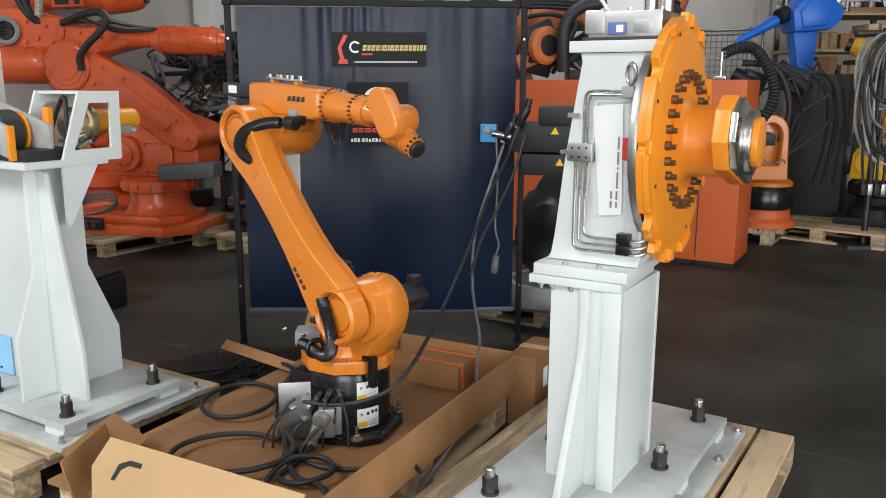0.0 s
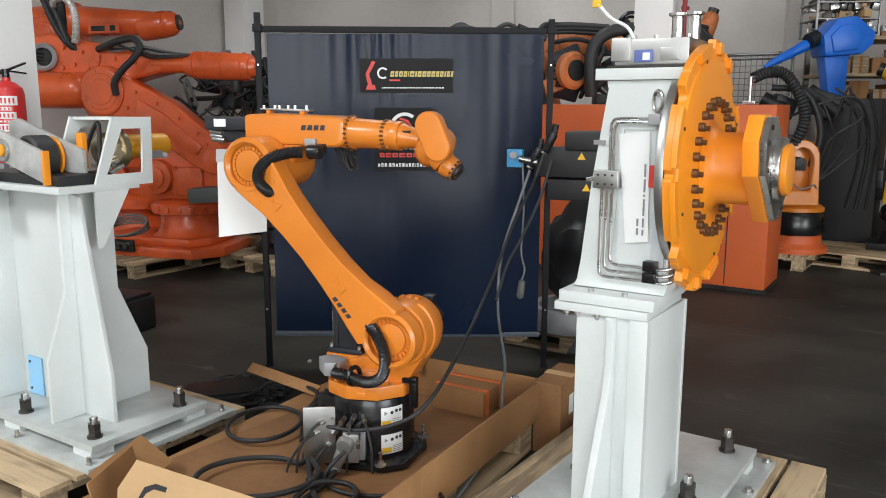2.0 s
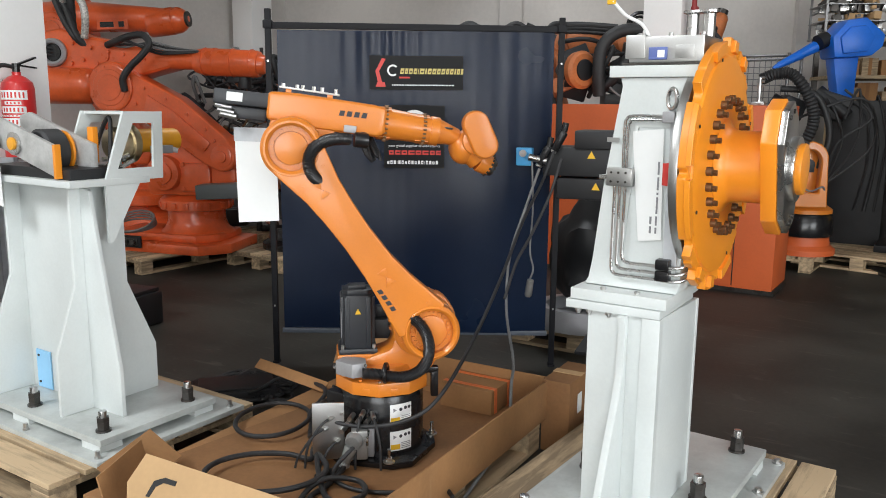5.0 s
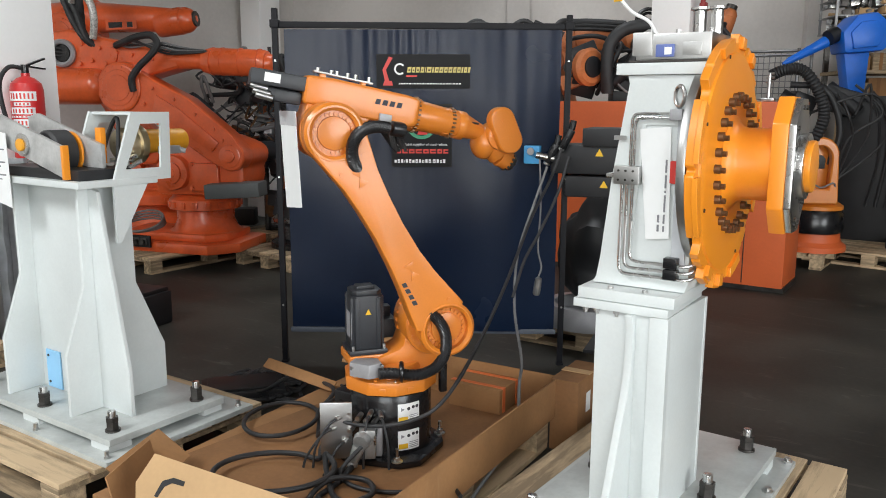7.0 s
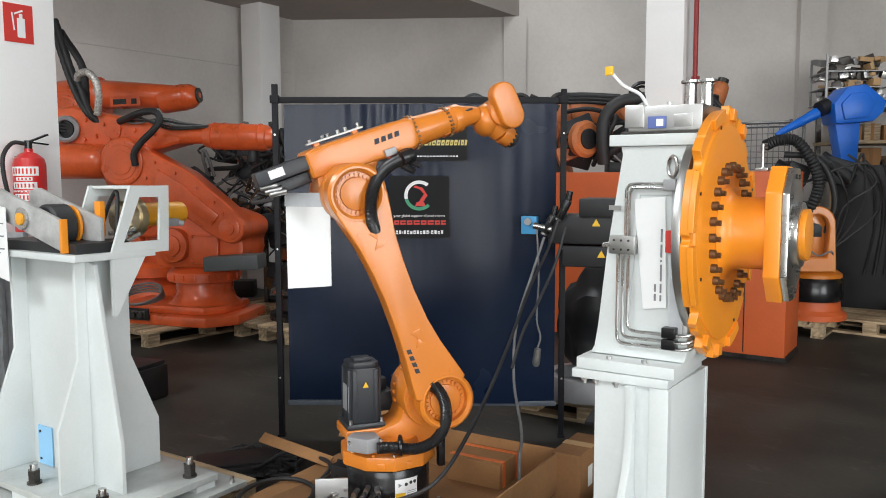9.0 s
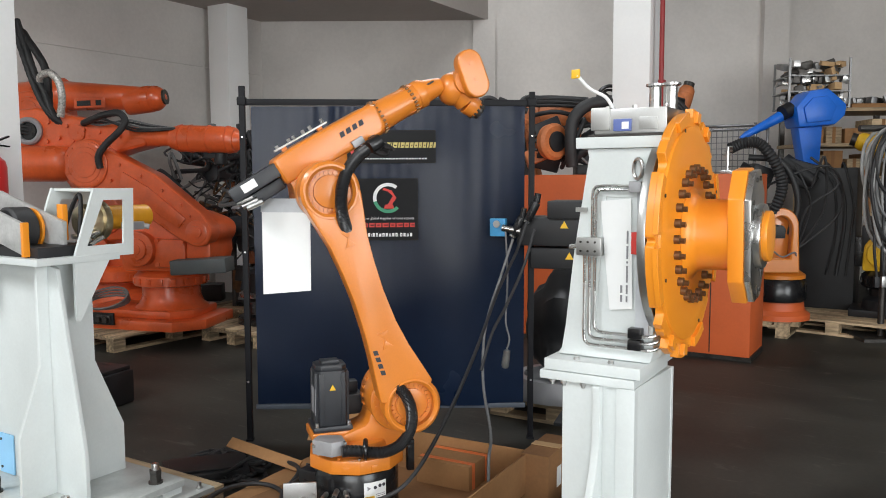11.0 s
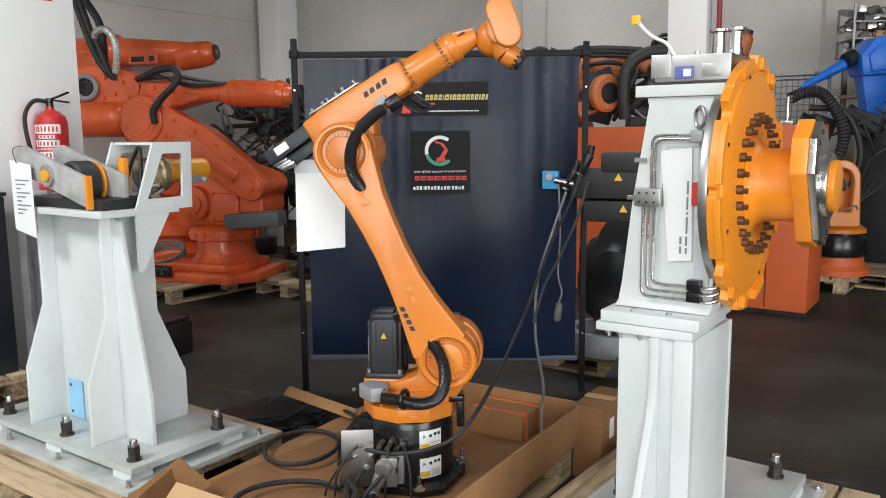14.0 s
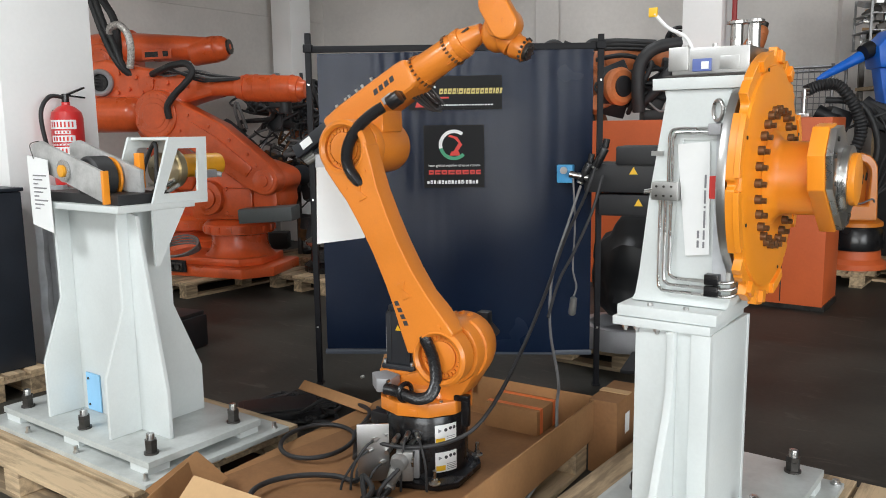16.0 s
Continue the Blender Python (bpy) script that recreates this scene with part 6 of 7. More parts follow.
    part("bearing", lathe([(0.078, 0.0), (0.085, 0.05), (0.105, 0.06), (0.125, 0.045), (0.13, -0.04)], T(-1.09, -0.345, 1.815, 90, 0, 14), 40), GREYBOX, fa, "bare cast bearing ring")
    part("bore", rod((-1.09, -0.30, 1.815), (-1.09, -0.37, 1.815), 0.08, seg=24), BLACK, fa)
    for x, z in ((-0.90, 1.90), (-0.72, 1.86), (-0.55, 1.82), (-0.80, 1.75), (-0.66, 1.72), (-0.40, 1.80), (-0.20, 1.76), (-0.92, 1.72)):
        part("bolt", rod((x, -0.32, z), (x, -0.355, z), 0.02, seg=8), REDORANGE, fa)
    part("boss", rod((-0.62, -0.32, 1.79), (-0.62, -0.345, 1.79), 0.08, seg=24, bevel=0.008), REDORANGE, fa)
    for k in range(3):
        part("cable", hose([(-1.3, -0.42, 1.80 + 0.03 * k), (-1.16, -0.42, 1.81 + 0.025 * k), (-1.08, -0.36, 1.79 + 0.03 * k), (-1.0, -0.30, 1.80)], 0.014), RUBBER, fa)
    part("balance_cylinder", join(rod((-1.4, -0.36, 1.515), (-0.72, -0.36, 1.515), 0.165, seg=32, bevel=0.03), ball(0.16, T(-0.74, -0.36, 1.515), 24, (0.62, 1, 1))), REDORANGE, th)
    part("side_tray", box(0.50, 0.26, 0.13, T(0.60, -0.42, 0.60, 0, -3, 6), 0.012), material("grey_tray", (0.09, 0.10, 0.10), 0.5), th, "grey metal tray")
    for k in range(4):
        part("cable_loop", hose([(-0.36 + 0.19 * math.cos(q), -0.36 + 0.16 * math.sin(q) - 0.01 * k, 0.24 + 0.015 * k + (0.04 + 0.012 * k) * math.sin(q)) for q in np.linspace(0, 2 * math.pi, 12, endpoint=False)], 0.010, closed=True), GREYCABLE, th)
    part("sleeve_hose", hose([(-0.55, -0.34, 1.88), (-0.40, -0.42, 1.91), (-0.28, -0.44, 1.945), (-0.13, -0.45, 1.955), (-0.075, -0.45, 1.88), (-0.14, -0.47, 1.78), (-0.24, -0.48, 1.69), (-0.32, -0.49, 1.58), (-0.32, -0.47, 1.47)], 0.030, ribs=0.002), RUBBER, th)
    for k in range(5):
        part("cable", hose([(-0.50 + 0.05 * k, -0.34, 1.88), (-0.34, -0.38 - 0.02 * k, 1.86 + 0.02 * k), (-0.10, -0.36, 1.90 - 0.02 * k), (0.08, -0.30 - 0.02 * k, 1.86 - 0.015 * k), (0.30 + 0.03 * k, -0.28, 1.83), (0.34, -0.05, 1.86)], 0.010, 8), random.choice((RUBBER, DARK, GREYCABLE)), th)
    part("sleeve_hose", hose([(-0.97, -0.33, 2.27), (-0.93, -0.36, 2.315), (-0.83, -0.38, 2.33), (-0.75, -0.38, 2.25), (-0.725, -0.38, 2.11), (-0.76, -0.36, 1.94)], 0.033, ribs=0.002), BRAID, th, "braided silver sleeve")
    return th


def stored_left():
    pallet(T(-3.02, 7.83, 0, rz=-33 + 90), 1.35, 1.05)
    r = cast_robot(T(-2.76, 7.72, 0.144, rz=-8))
    big_robot(T(-3.6, 8.75, 0.144, rz=-4), REDORANGE, (0.05, 0.95), (-0.75, 2.08), (0.42, 2.222), "red-orange large industrial robot standing behind another", arm_r=0.118, hoses=False)
    pallet(T(-3.6, 8.95, 0, rz=57), 1.3, 1.0)
    wp = thing("cover_plate", T(-3.6, 8.75, 0.144, rz=-4) @ T(-0.20, -0.148, 2.17, 0, -1.5), "orange side cover with dark openings on a robot arm", "cover")
    part("plate", box(0.34, 0.012, 0.10, T(), 0.004), REDORANGE, wp)
    part("opening", box(0.15, 0.004, 0.055, T(-0.06, -0.007, 0), 0.0), BLACK, wp)
    part("opening", box(0.06, 0.004, 0.055, T(0.10, -0.007, 0), 0.0), BLACK, wp)
    hs = thing("hose_bundle", T(-2.76, 7.72, 0.144, rz=-8), "black hose bundle arching over the robots", "hose")
    for k in range(2):
        o = 0.05 * k
        part("hose", hose([(-1.32 + o, -0.2, 2.85), (-1.19 + o, -0.28, 2.61), (-1.08 + o, -0.32, 2.35), (-0.99 + o, -0.33, 2.14 + o), (-0.88 + 0.6 * o, -0.34, 1.97), (-0.80 + 0.5 * o, -0.3, 1.88)], 0.03, ribs=0.003), RUBBER, hs)
    part("hose", hose([(-1.25, -0.15, 2.75), (-1.12, -0.25, 2.64), (-1.01, -0.30, 2.53), (-0.925, -0.32, 2.40), (-0.90, -0.32, 2.25), (-0.98, -0.2, 1.98)], 0.034, ribs=0.003), RUBBER, hs)
    # machine parts and cables between the robots
    big_robot(T(-1.95, 9.0, 0.144, rz=12), material("brown_orange_paint", (0.36, 0.10, 0.03), 0.5, var=0.3), (0.0, 0.8), (-0.35, 1.35), (0.35, 1.25), "dusty orange robot with open cables", size=0.9, ring=BLACK)
    pallet(T(-1.95, 9.0, 0, rz=57), 1.3, 1.0)
    random.seed(5)
    heap = thing("cable_heap", T(-2.35, 8.35, 0), "tangle of black cables and connectors hung on a machine", "cable heap")
    for k in range(26):
        c = Vector((random.uniform(-0.55, 0.55), random.uniform(-0.1, 0.2), random.uniform(1.2, 1.95)))
        part("cable", hose([c + Vector((random.uniform(-0.22, 0.22), random.uniform(-0.1, 0.1), random.uniform(-0.2, 0.2))) for _ in range(5)], random.choice((0.012, 0.018, 0.025)), 7, 6), random.choice((RUBBER, RUBBER, DARK, GREYCABLE)), heap)
    for k in range(10):
        part("block", box(random.uniform(0.08, 0.2), 0.12, random.uniform(0.06, 0.16), T(random.uniform(-0.5, 0.6), random.uniform(0.0, 0.3), random.uniform(1.0, 1.8), random.uniform(-30, 30), random.uniform(-30, 30)), 0.01), random.choice((DARK, GREYBOX, DARK)), heap)
    for k in range(16):
        part("block", box(random.uniform(0.12, 0.34), 0.16, random.uniform(0.10, 0.30), T(random.uniform(-0.35, 0.85), random.uniform(0.1, 0.4), random.uniform(0.25, 1.45), random.uniform(-20, 20), random.uniform(-25, 25)), 0.015), random.choice((DARK, MOTOR, DARK, BOLTBROWN)), heap)
    for k in range(12):
        c = Vector((random.uniform(-0.2, 0.85), random.uniform(-0.05, 0.15), random.uniform(0.5, 1.75)))
        part("cable", hose([c + Vector((random.uniform(-0.2, 0.2), random.uniform(-0.08, 0.08), random.uniform(-0.25, 0.2))) for _ in range(5)], random.choice((0.008, 0.012, 0.018)), 7, 6), random.choice((RUBBER, DARK, GREYCABLE, BOLTBROWN)), heap)
    for k in range(34):
        part("block", box(random.uniform(0.10, 0.30), 0.16, random.uniform(0.10, 0.28), T(random.uniform(0.05, 1.0), random.uniform(0.15, 0.55), random.uniform(0.25, 1.70), random.uniform(-20, 20), random.uniform(-25, 25)), 0.015), random.choice((DARK, MOTOR, DARK, BLACK, BOLTBROWN)), heap)
    for k in range(30):
        c = Vector((random.uniform(-0.3, 0.95), random.uniform(-0.05, 0.2), random.uniform(0.9, 1.85)))
        part("cable", hose([c + Vector((random.uniform(-0.18, 0.18), random.uniform(-0.08, 0.08), random.uniform(-0.2, 0.16))) for _ in range(5)], random.choice((0.008, 0.012, 0.016)), 7, 6), random.choice((RUBBER, RUBBER, DARK, DARK, BLACK, GREYCABLE)), heap)
    for k in range(16):
        part("block", box(random.uniform(0.10, 0.26), 0.16, random.uniform(0.10, 0.24), T(random.uniform(-0.30, 0.80), random.uniform(0.25, 0.5), random.uniform(1.15, 1.72), random.uniform(-20, 20), random.uniform(-25, 25)), 0.015), random.choice((DARK, MOTOR, BLACK, BOLTBROWN)), heap)
    bb = thing("slewing_table", T(-1.75, 7.75, 0), "black round slewing table with a steel flange on a pallet", "machine")
    part("foot", lathe([(0.30, 0.144), (0.30, 0.20), (0.24, 0.24), (0.23, 0.36), (0.27, 0.40)]), BLACK, bb)
    part("flange", lathe([(0.28, 0.40), (0.285, 0.43), (0.25, 0.45), (0.15, 0.45), (0.14, 0.41)]), STEEL, bb)
    part("cover", lathe([(0.22, 0.45), (0.20, 0.62), (0.12, 0.68)]), DARK, bb)
    pallet(T(-1.75, 7.75, 0, rz=57), 1.0, 0.8)
    part("hanger", join(rod((0, 0.35, 0), (0, 0.35, 1.95), 0.03), rod((-0.55, 0.33, 1.9), (0.55, 0.33, 1.9), 0.025)), DARKSTEEL, heap)


def stored_right():
    # orange steel container behind the column
    th = thing("steel_container", T(1.55, 7.15, 0, rz=-31), "plain orange painted steel container", "container")
    part("body", box(2.24, 0.55, 1.50, T(-0.08, 0.25, 0.79), 0.008), PANELORANGE, th)
    part("skid", box(2.2, 0.5, 0.05, T(-0.05, 0.25, 0.025)), DARKSTEEL, th)
    part("door_seam", box(0.008, 0.004, 1.46, T(0.72, -0.0255, 0.79)), DARKSTEEL, th)
    cl = part("clamp_post", join(rod((0.80, 0.1, 1.54), (0.80, 0.1, 1.76), 0.015), box(0.10, 0.06, 0.03, T(0.80, 0.1, 1.556), 0.004), *[rod((0.765 + 0.01 * k, 0.1, 1.70 + 0.03 * k), (0.835, 0.1, 1.70 + 0.03 * k), 0.010, seg=8) for k in range(3)]), STEEL, th, "bright steel clamp screw")
    # robots behind it
    dusty = material("dusty_orange_paint", (0.52, 0.16, 0.05), 0.55, var=0.3, scale=6)
    big_robot(T(1.05, 8.85, 0.144, rz=-25), dusty, (0.0, 0.95), (-0.25, 1.80), (0.75, 2.05), "dusty orange robot with black hoses behind the container", arm_r=0.12)
    pallet(T(1.05, 8.85, 0, rz=57), 1.3, 1.05)
    random.seed(11)
    hb = thing("hose_bundle", T(1.15, 8.2, 0), "black corrugated hoses draped on a robot", "hose")
    for k in range(5):
        q = [Vector((random.uniform(-0.35, 0.55), random.uniform(-0.15, 0.15), random.uniform(1.62, 2.15 + 0.15 * (k % 2)))) for _ in range(5)]
        part("hose", hose(q, random.choice((0.010, 0.014, 0.022)), 10, 8, ribs=0.0015), random.choice((RUBBER, DARK)), hb)
    for k in range(20):
        part("machine_part", box(random.uniform(0.12, 0.3), 0.15, random.uniform(0.1, 0.24), T(random.uniform(-0.3, 0.5), random.uniform(0.0, 0.2), random.uniform(1.68, 2.1), random.uniform(-25, 25), random.uniform(-35, 35)), 0.02), random.choice((DARK, MOTOR, DARK, dusty, DARK, MOTOR)), hb)
    part("crate", box(0.5, 0.3, 0.10, T(0.35, 0.1, 1.59), 0.01), DARK, hb)
    part("thick_hose", hose([(0.02, -0.25, 1.62), (0.0, -0.28, 1.85), (0.02, -0.28, 2.06), (0.15, -0.28, 2.20), (0.40, -0.26, 2.24), (0.62, -0.24, 2.18)], 0.058, 14, 10, ribs=0.003), RUBBER, hb, "thick black hose arch")
    part("thick_hose", hose([(0.02, -0.20, 1.66), (0.16, -0.28, 1.80), (0.30, -0.30, 2.00), (0.55, -0.26, 2.02)], 0.050, 14, 10), DARK, hb)
    part("flange_ring", lathe([(0.10, -0.06), (0.17, -0.05), (0.18, 0.02), (0.15, 0.05), (0.10, 0.05)], T(-0.16, -0.22, 1.86, 90, 0, 35)), dusty, hb, "dusty orange flange")
    part("flange_bore", cyl(0.10, 0.14, T(-0.16, -0.22, 1.86, 90, 0, 35), seg=24, bevel=0.01), DARK, hb)
    part("socket", cyl(0.05, 0.08, T(0.36, -0.34, 2.14, 80, 0, 10), seg=20, bevel=0.01), CONNECTOR, hb)
    part("thin_cable", hose([(0.10, -0.34, 1.70), (0.22, -0.36, 1.62), (0.34, -0.36, 1.78), (0.42, -0.34, 1.98)], 0.010, 8), GREYCABLE, hb)
    part("reel", join(*[hose([(0.42 + r * math.cos(q), -0.02 + 0.02 * k, 2.30 + r * math.sin(q)) for q in np.linspace(0, 2 * math.pi, 14, endpoint=False)], 0.014, 8, 4, closed=True) for k, r in enumerate((0.11, 0.12, 0.08))], rod((0.42, 0, 2.0), (0.42, 0, 2.2), 0.03), box(0.16, 0.05, 0.03, T(0.42, 0, 2.30, 0, 40))), BLACK, hb)
    big_robot(T(2.65, 9.7, 0.144, rz=20), dusty, (0.0, 0.95), (-0.1, 1.75), (0.12, 2.35), "dusty robot under a clear plastic cover", size=0.8)
    pallet(T(2.65, 9.7, 0, rz=57), 1.2, 1.0)
    # orange robot with the black ring
    pallet(T(3.06, 8.36, 0, rz=57), 1.25, 1.0)
    r = thing("industrial_robot", T(3.18, 7.85, 0.144, rz=-4), "orange robot base with a black ring on a pallet", "robot", "robots in store")
    part("base_plate", lathe([(0.30, 0.0), (0.30, 0.05), (0.25, 0.09), (0.24, 0.17)], T(0, 0.1, 0)), PANELORANGE, r)
    part("base_ring", lathe([(0.22, 0.17), (0.262, 0.18), (0.27, 0.22), (0.26, 0.36), (0.24, 0.39), (0.2, 0.40)], T(0, 0.1, 0)), BLACK, r, "black base ring")
    part("flare", lathe([(0.25, 0.395), (0.25, 0.43), (0.19, 0.47), (0.17, 0.53), (0.1, 0.53)], T(0, 0.1, 0)), ORANGE, r)
    arch_out = [(-0.23, 0.46), (0.12, 0.46)] + [(-0.07 + (0.17 + 0.02 * math.sin(q)) * math.cos(q), 0.88 + 0.20 * math.sin(q)) for q in np.linspace(0.0, math.pi, 10)]
    arch_in = [(-0.15, 0.60), (0.03, 0.60)] + [(-0.06 + 0.10 * math.cos(q), 0.87 + 0.13 * math.sin(q)) for q in np.linspace(0.0, math.pi, 10)]
    part("turret", ring_prism(arch_out, arch_in, 0.10, T(0, -0.10, 0) @ XZ, 0.012), ORANGE, r, "arched orange casting")
    part("shoulder", prism([(x * 0.96, z) for x, z in arch_out], 0.26, T(0, 0.10, 0) @ XZ, 0.03), ORANGE, r)
    part("port", join(rod((-0.07, -0.02, 0.86), (-0.07, -0.14, 0.86), 0.055, seg=20, bevel=0.008), box(0.09, 0.06, 0.10, T(-0.06, -0.10, 0.84), 0.01)), DARK, r)
    part("cable", hose([(-0.16, -0.16, 0.70), (-0.06, -0.18, 0.62), (0.06, -0.17, 0.66), (0.10, -0.10, 0.56)], 0.008), GREYCABLE, r)
    part("motor", rod((-0.05, 0.2, 1.02), (-0.05, 0.45, 1.02), 0.09, seg=16, bevel=0.01), DARK, r)
    hz = thing("hose_bundle", T(2.95, 7.75, 0), "thick black corrugated hose over the orange robot", "hose")
    part("hose", hose([(-0.30, 0.10, 1.78), (-0.20, 0.02, 1.83), (-0.05, 0, 1.82), (0.09, -0.02, 1.64), (0.16, -0.02, 1.42), (0.10, 0.0, 1.20), (0.0, 0.08, 1.02), (0.02, 0.15, 0.8), (0.1, 0.2, 0.5)], 0.046, 14, 14, ribs=0.009), RUBBER, hz)
    part("hose", hose([(-0.10, 0.15, 1.70), (0.16, 0.06, 1.66), (0.30, 0.04, 1.45), (0.34, 0.05, 1.20), (0.26, 0.1, 0.95)], 0.030, 12, 10), RUBBER, hz)
    part("machine_part", join(box(0.22, 0.2, 0.20, T(0.02, 0.2, 1.52, 0, 20), 0.03), rod((-0.16, 0.2, 1.60), (0.05, 0.1, 1.48), 0.07, 0.06, 18, 0.01)), DARK, hz)
    for k in range(4):
        part("cable", hose([(0.2 + random.uniform(-0.2, 0.4), 0.1, 1.5 + random.uniform(-0.2, 0.3)), (0.4 + random.uniform(-0.2, 0.3), 0.0, 1.6 + random.uniform(-0.2, 0.2)), (0.5 + random.uniform(-0.1, 0.3), 0.1, 1.2), (0.4, 0.2, 0.8)], 0.012, 8, 6), RUBBER, hz)
    # black cabinet and blue robot
    cb = thing("control_cabinet", T(4.05, 8.75, 0.0, rz=-31), "black steel control cabinet among robots", "cabinet")
    part("body", box(0.55, 0.7, 1.46, T(0, 0, 0.875), 0.012), DARK, cb)
    for k in range(3):
        part("lead", hose([(-0.20 + 0.16 * k, -0.30, 1.60), (-0.15 + 0.15 * k, -0.38, 1.63), (0.05 + 0.10 * k, -0.42, 1.45 - 0.1 * k), (0.10 + 0.07 * k, -0.40, 1.0), (0.02 + 0.09 * k, -0.38, 0.5)], 0.012 + 0.006 * (k % 2), 8, 6), RUBBER, cb)
    part("machine_head", join(box(0.34, 0.4, 0.26, T(-0.30, -0.25, 1.55, 0, 18, 10), 0.04), rod((-0.42, -0.4, 1.70), (-0.12, -0.4, 1.45), 0.07, seg=18, bevel=0.015)), DARK, cb)
    part("plinth", box(0.5, 0.65, 0.145, T(0, 0, 0.0725)), DARK, cb)
    part("side_box", box(0.12, 0.25, 0.3, T(0.3, -0.2, 0.75), 0.01), BLACK, cb)
    bl = thing("industrial_robot", T(4.03, 9.3, 0), "blue painted robot with a faceted hood", "robot", "robots in store")
    part("hood", join(prism([(-0.20, 2.05), (-0.24, 2.28), (-0.09, 2.46), (0.12, 2.49), (0.33, 2.31), (0.31, 2.18), (0.20, 2.08)], 0.40, XZ, 0.05), prism([(-0.12, 2.10), (-0.16, 2.27), (-0.06, 2.38), (0.10, 2.40), (0.20, 2.28), (0.14, 2.13)], 0.04, T(0, -0.205, 0) @ XZ, 0.015)), BLUE, bl)
    part("arm", join(rod((-0.22, 0, 2.25), (-0.52, -0.04, 2.09), 0.075, 0.05, 10, 0.01), rod((-0.50, -0.04, 2.10), (-0.74, -0.08, 1.98), 0.055, 0.035, 10, 0.008), rod((-0.72, -0.08, 1.985), (-0.80, -0.09, 1.945), 0.045, 0.02, 10)), BLUE, bl)
    part("leg", prism([(-0.02, 1.0), (0.12, 1.0), (0.08, 1.6), (0.10, 2.1), (-0.18, 2.1), (-0.10, 1.7)], 0.22, XZ, 0.02), BLUE, bl)
    part("pedestal", lathe([(0.32, 0.0), (0.30, 0.12), (0.22, 0.16), (0.20, 0.9), (0.24, 1.0)]), BLUE, bl)
    part("motor", rod((-0.24, -0.05, 2.27), (-0.34, -0.08, 2.22), 0.085, seg=12), DARK, bl)
    # yellow robot and hank of cables
    pallet(T(3.95, 8.1, 0, rz=-41), 1.2, 1.0)
    pallet(T(5.0, 7.6, 0, rz=-41), 1.2, 1.0)
    big_robot(T(4.35, 8.0, 0.144, rz=-30), YELLOW, (0.05, 0.8), (0.15, 1.55), (-0.30, 1.70), "yellow industrial robot on a pallet", size=0.8, hoses=False, ring=DARK)
    hk = thing("cable_hank", T(3.92, 7.35, 0), "hank of grey and black cables hung on a rack", "cable hank")
    part("rack", join(rod((0.1, 0.25, 0), (0.1, 0.25, 2.0), 0.03), rod((-0.2, 0.2, 1.95), (0.4, 0.2, 1.95), 0.03), box(0.5, 0.4, 0.03, T(0.1, 0.25, 0.015))), DARKSTEEL, hk)
    for k in range(22):
        cx, rx, rz = 0.08 + random.uniform(-0.04, 0.06), 0.20 + random.uniform(-0.06, 0.06), 0.42 + random.uniform(-0.12, 0.16)
        part("cable", hose([(cx + rx * math.cos(q), 0.08 + 0.012 * (k - 11) + 0.02 * math.sin(3 * q + k), 1.95 - rz + rz * math.sin(q)) for q in np.linspace(0, 2 * math.pi, 12, endpoint=False)], random.choice((0.010, 0.013, 0.016)), 8, 6, closed=True), random.choice((RUBBER, LIGHTCABLE, LIGHTCABLE, GREYCABLE)), hk)
    for k in range(5):
        part("cable", hose([(-0.12 + 0.07 * k, 0.0, 1.2), (-0.14 + 0.07 * k, -0.03, 0.9), (-0.10 + 0.06 * k, -0.02, 0.62)], 0.012, 8), RUBBER, hk)
        part("plug", box(0.045, 0.04, 0.10, T(-0.10 + 0.06 * k, -0.02, 0.57), 0.006), ALU if k % 2 else DARK, hk)
    mc = thing("equipment_box", T(4.35, 7.35, 0.144, rz=-35), "small black equipment box on a pallet", "case")
    part("case", box(0.36, 0.3, 0.30, T(0, 0, 0.15), 0.01), DARK, mc)
    for k in range(4):
        part("panel_bar", box(0.26, 0.004, 0.03, T(0, -0.152, 0.07 + 0.055 * k)), GREYBOX, mc)
    # mesh boxes on the far side
    for (x, y, z0, w, hgt) in ((3.35, 10.3, 0.0, 1.0, 2.15),):
        mb = thing("mesh_box", T(x, y, 0, rz=-31), "stacked galvanised wire mesh boxes", "mesh box")
        frame_bars = [rod((sx * w / 2, sy * 0.4, 0), (sx * w / 2, sy * 0.4, hgt), 0.02, seg=8) for sx in (-1, 1) for sy in (-1, 1)]
        for z in (0.1, 0.95, 1.05, 2.12):
            frame_bars += [rod((-w / 2, sy * 0.4, z), (w / 2, sy * 0.4, z), 0.018, seg=8) for sy in (-1, 1)] + [rod((sx * w / 2, -0.4, z), (sx * w / 2, 0.4, z), 0.018, seg=8) for sx in (-1, 1)]
        part("frame", join(*frame_bars), MESHWIRE, mb)
        part("wire_mesh", join(*[rod((-w / 2 + w * i / 16, -0.4, 0.1), (-w / 2 + w * i / 16, -0.4, 2.1), 0.005, seg=5) for i in range(17)], *[rod((-w / 2, -0.4, 0.1 + 0.07 * i), (w / 2, -0.4, 0.1 + 0.07 * i), 0.005, seg=5) for i in range(29)]), MESHWIRE, mb)
        part("load", box(w * 0.85, 0.6, 0.55, T(0, 0, 0.4), 0.03), DARK, mb)
        part("load", box(w * 0.8, 0.6, 0.35, T(0, 0, 1.25), 0.03), GREYBOX, mb)
    # shelves with cartons and parts
    sh = thing("storage_rack", T(5.55, 10.45, 0, rz=-4), "tall steel rack with cartons and metal parts", "shelf")
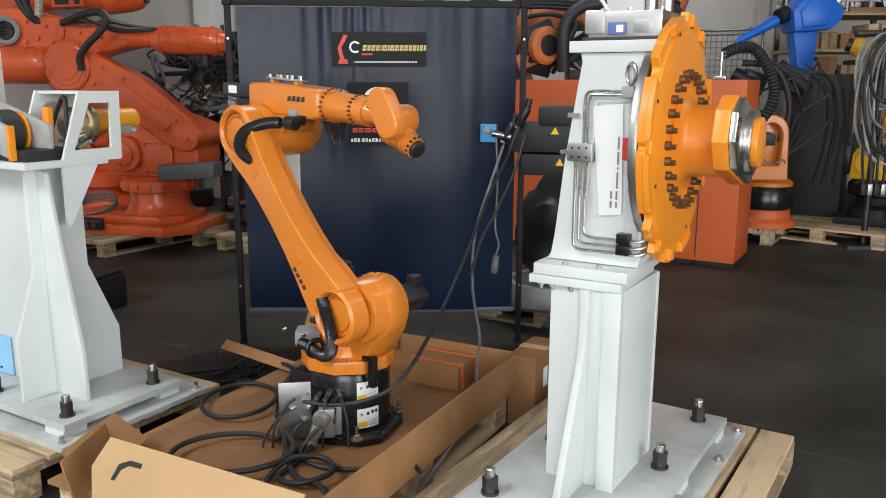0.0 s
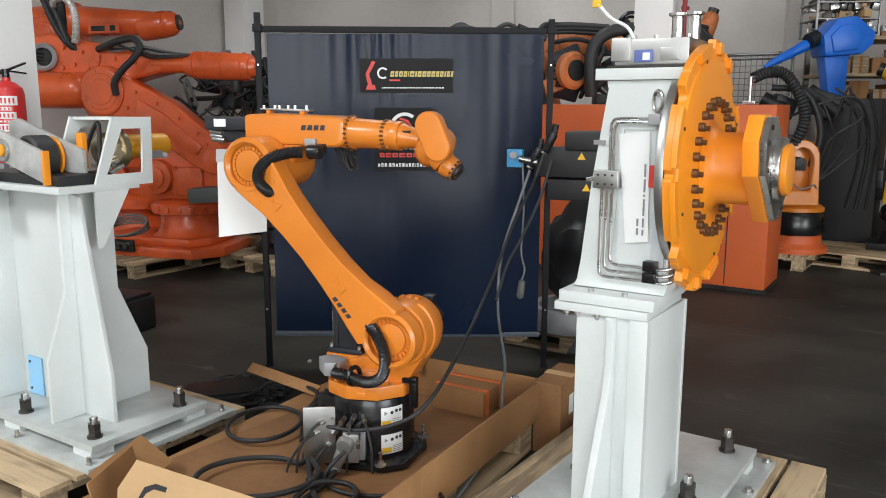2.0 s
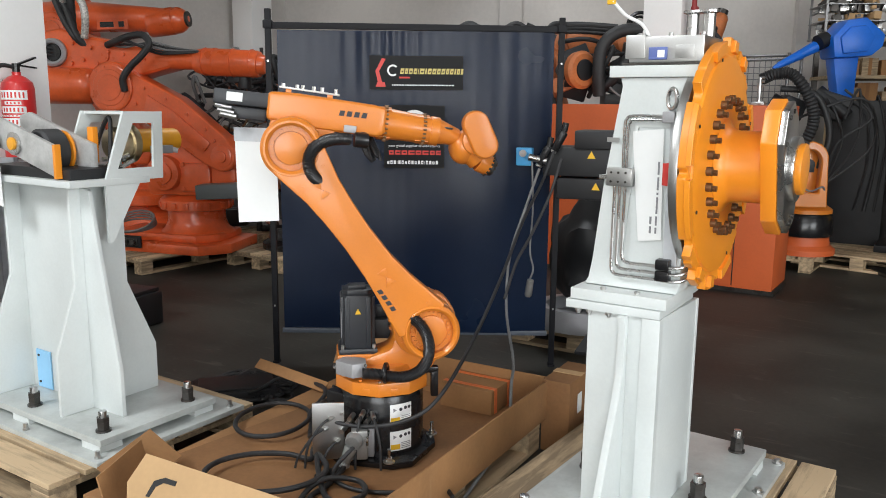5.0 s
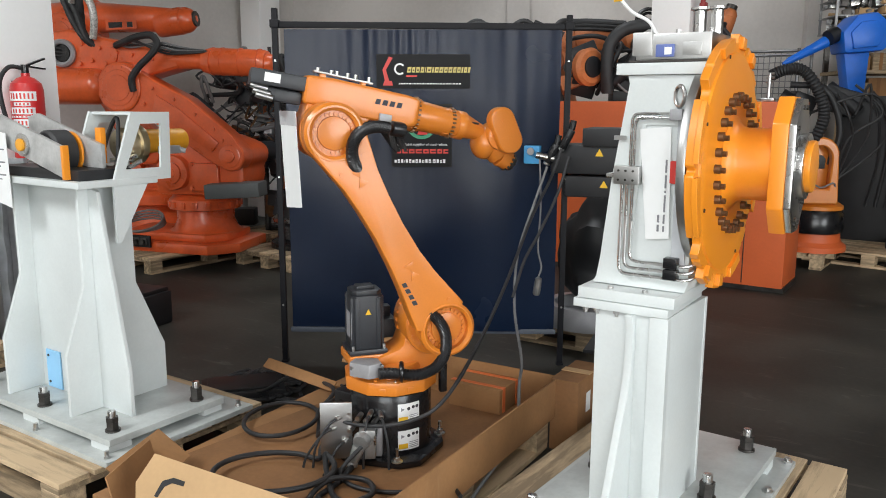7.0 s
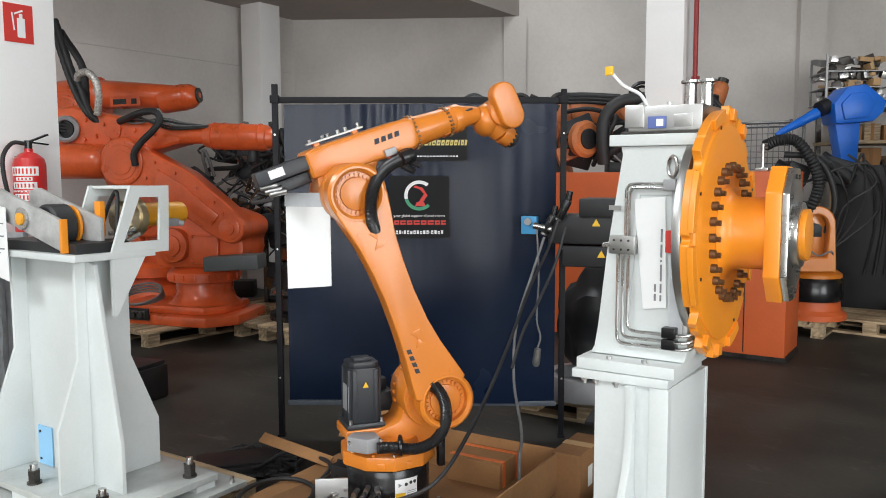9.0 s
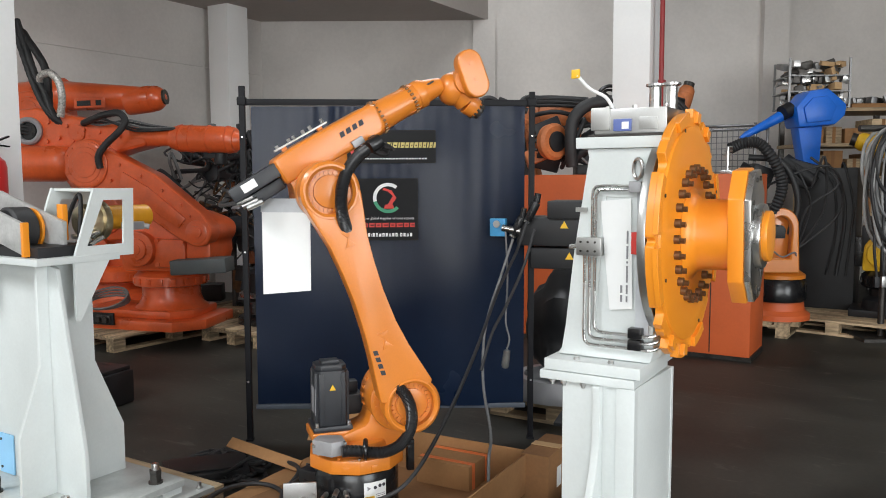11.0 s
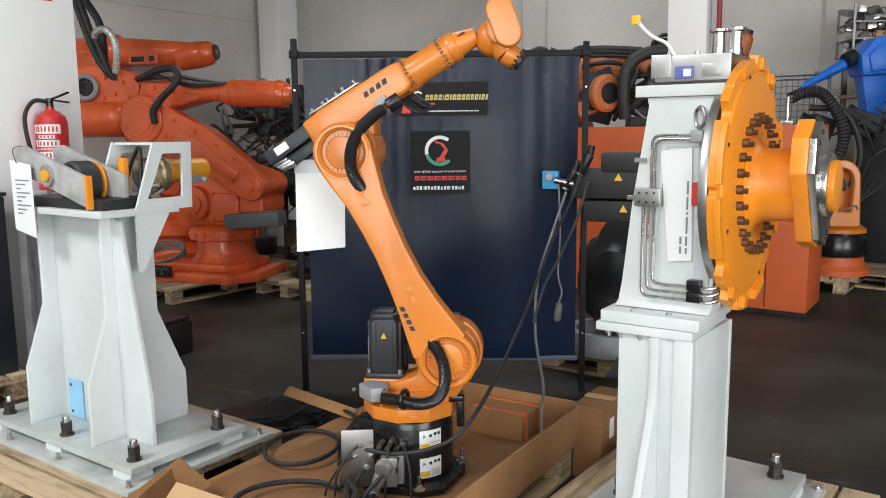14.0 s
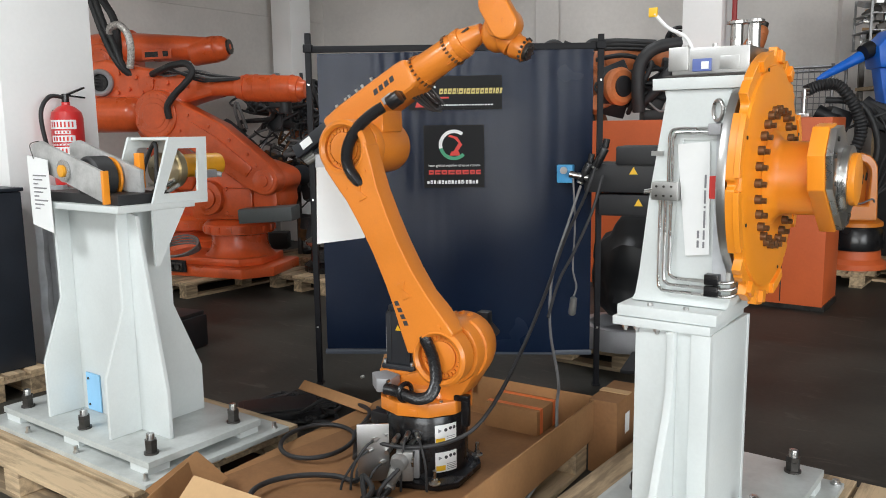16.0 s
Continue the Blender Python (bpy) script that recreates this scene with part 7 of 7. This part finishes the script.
    for x in (-1.2, 0, 1.2):
        for y in (-0.4, 0.4):
            part("upright", box(0.06, 0.06, 2.36, T(x, y, 1.18)), DARKSTEEL, sh)
    for z in (0.45, 1.05, 1.5, 1.9, 2.33):
        part("shelf_board", box(2.5, 0.86, 0.04, T(0, 0, z)), WOOD, sh)
    random.seed(21)
    for z in (0.47, 1.07, 1.52, 1.92):
        x = -1.15
        while x < 1.1:
            w, hh = random.uniform(0.18, 0.42), random.uniform(0.15, 0.34)
            bx = thing("cardboard_box", T(5.55, 10.45, 0, rz=-4) @ T(x + w / 2, random.uniform(-0.2, -0.05), z, rz=random.uniform(-6, 6)), "brown carton on the storage rack", "cardboard box", "cartons on the rack")
            part("carton", box(w * 0.92, 0.4, hh, T(0, 0, hh / 2), 0.004), random.choice((CARD, CARD, CARDRED, WOOD)), bx)
            part("tape", box(0.04, 0.404, hh + 0.004, T(0, 0, hh / 2)), CARDRED, bx)
            x += w + random.uniform(0.0, 0.07)
    pr = thing("parts_stack", T(4.50, 10.45, 2.35, rz=-4), "stack of galvanised metal parts on the rack", "metal parts")
    for k in range(130):
        part("bracket", box(random.uniform(0.04, 0.16), random.uniform(0.05, 0.2), random.uniform(0.03, 0.09), T(random.uniform(-0.30, 0.32), random.uniform(-0.34, 0.1), 0.06 + 0.095 * (k % 6), random.uniform(-15, 15), random.uniform(-20, 20), random.uniform(-20, 20)), 0.004), random.choice((MESHWIRE, STEEL, DARKSTEEL, CARDLIGHT)), pr)
    part("pallet_frame", join(*[box(0.025, 0.025, 0.60, T(x, y, 0.30)) for x in (-0.35, 0.36) for y in (-0.36, 0.2)], *[box(0.74, 0.6, 0.012, T(0, -0.08, z)) for z in (0.01, 0.2, 0.39)]), MESHWIRE, pr)
    pr = thing("parts_tray", T(5.35, 10.35, 2.35, rz=-4), "flat tray of small metal parts on the rack", "metal parts")
    part("tray", box(0.9, 0.6, 0.05, T(0, 0, 0.025), 0.004), CARD, pr)
    for k in range(40):
        part("bracket", box(random.uniform(0.03, 0.10), random.uniform(0.05, 0.15), random.uniform(0.04, 0.12), T(random.uniform(-0.42, 0.42), random.uniform(-0.28, 0.1), 0.10, random.uniform(-15, 15), random.uniform(-20, 20), random.uniform(-20, 20)), 0.004), random.choice((MESHWIRE, STEEL, DARKSTEEL)), pr)
    # behind the banner: black hoses that show over its edge
    ov = thing("hose_rack", T(0.1, 7.6, 0), "dark rack with hoses and cables behind the banner", "rack")
    part("stand", join(rod((-0.3, 0.1, 0), (-0.3, 0.1, 2.0), 0.06), rod((0.35, 0.1, 0), (0.35, 0.1, 2.05), 0.06), box(1.1, 0.1, 0.08, T(0, 0.1, 2.02), 0.02)), DARK, ov)
    for k in range(5):
        x = -0.62 + 0.17 * k + 0.09 * (k % 2)
        part("hose", hose([(x - 0.05, 0, 1.95), (x + 0.05, -0.02, 2.13 + 0.03 * (k % 3)), (x + 0.20, 0, 2.17 + 0.04 * ((k * 2) % 3)), (x + 0.36, 0.02, 2.12), (x + 0.42, 0.0, 1.95)], 0.012 + 0.008 * (k % 3), 9, 8), RUBBER, ov)
    part("arm", join(rod((0.30, 0, 2.05), (0.55, -0.02, 2.20), 0.04, 0.025), rod((0.34, -0.03, 2.24), (0.60, -0.03, 2.12), 0.018, 0.03), box(0.12, 0.08, 0.06, T(0.42, 0, 2.14, 0, 25), 0.01)), DARK, ov)
    nb = thing("steel_profile", T(1.62, 2.75, 0, rz=-40), "dark steel profile lying on the floor", "steel profile")
    part("profile", prism([(0.06, -0.55), (0.28, -0.6), (0.34, 0.35), (0.22, 0.4)], 0.05, T(0, 0, 0.025), 0.006), material("rusty_steel", (0.13, 0.09, 0.06), 0.6, 0.3, var=0.3), nb)


banner()
left_stand()
TURNING = disc_part(right_stand())
ROBOT = arm_robot()
pallet(T(-1.464, 3.079, 0, rz=YAW) @ T(-0.55, 0.2), 1.3, 1.0)
pallet(T(0.858, 2.818, 0, rz=-33) @ T(-0.17, -0.19, rz=90), 1.42, 1.0)
pallet(TRAY @ T(-0.55, -0.8, 0, rz=90), 1.5, 1.05, "long wooden pallet under the cardboard tray")
tray()
small_boxes()
cables()
black_unit()
pillar_things()
stored_left()
stored_right()

motions()
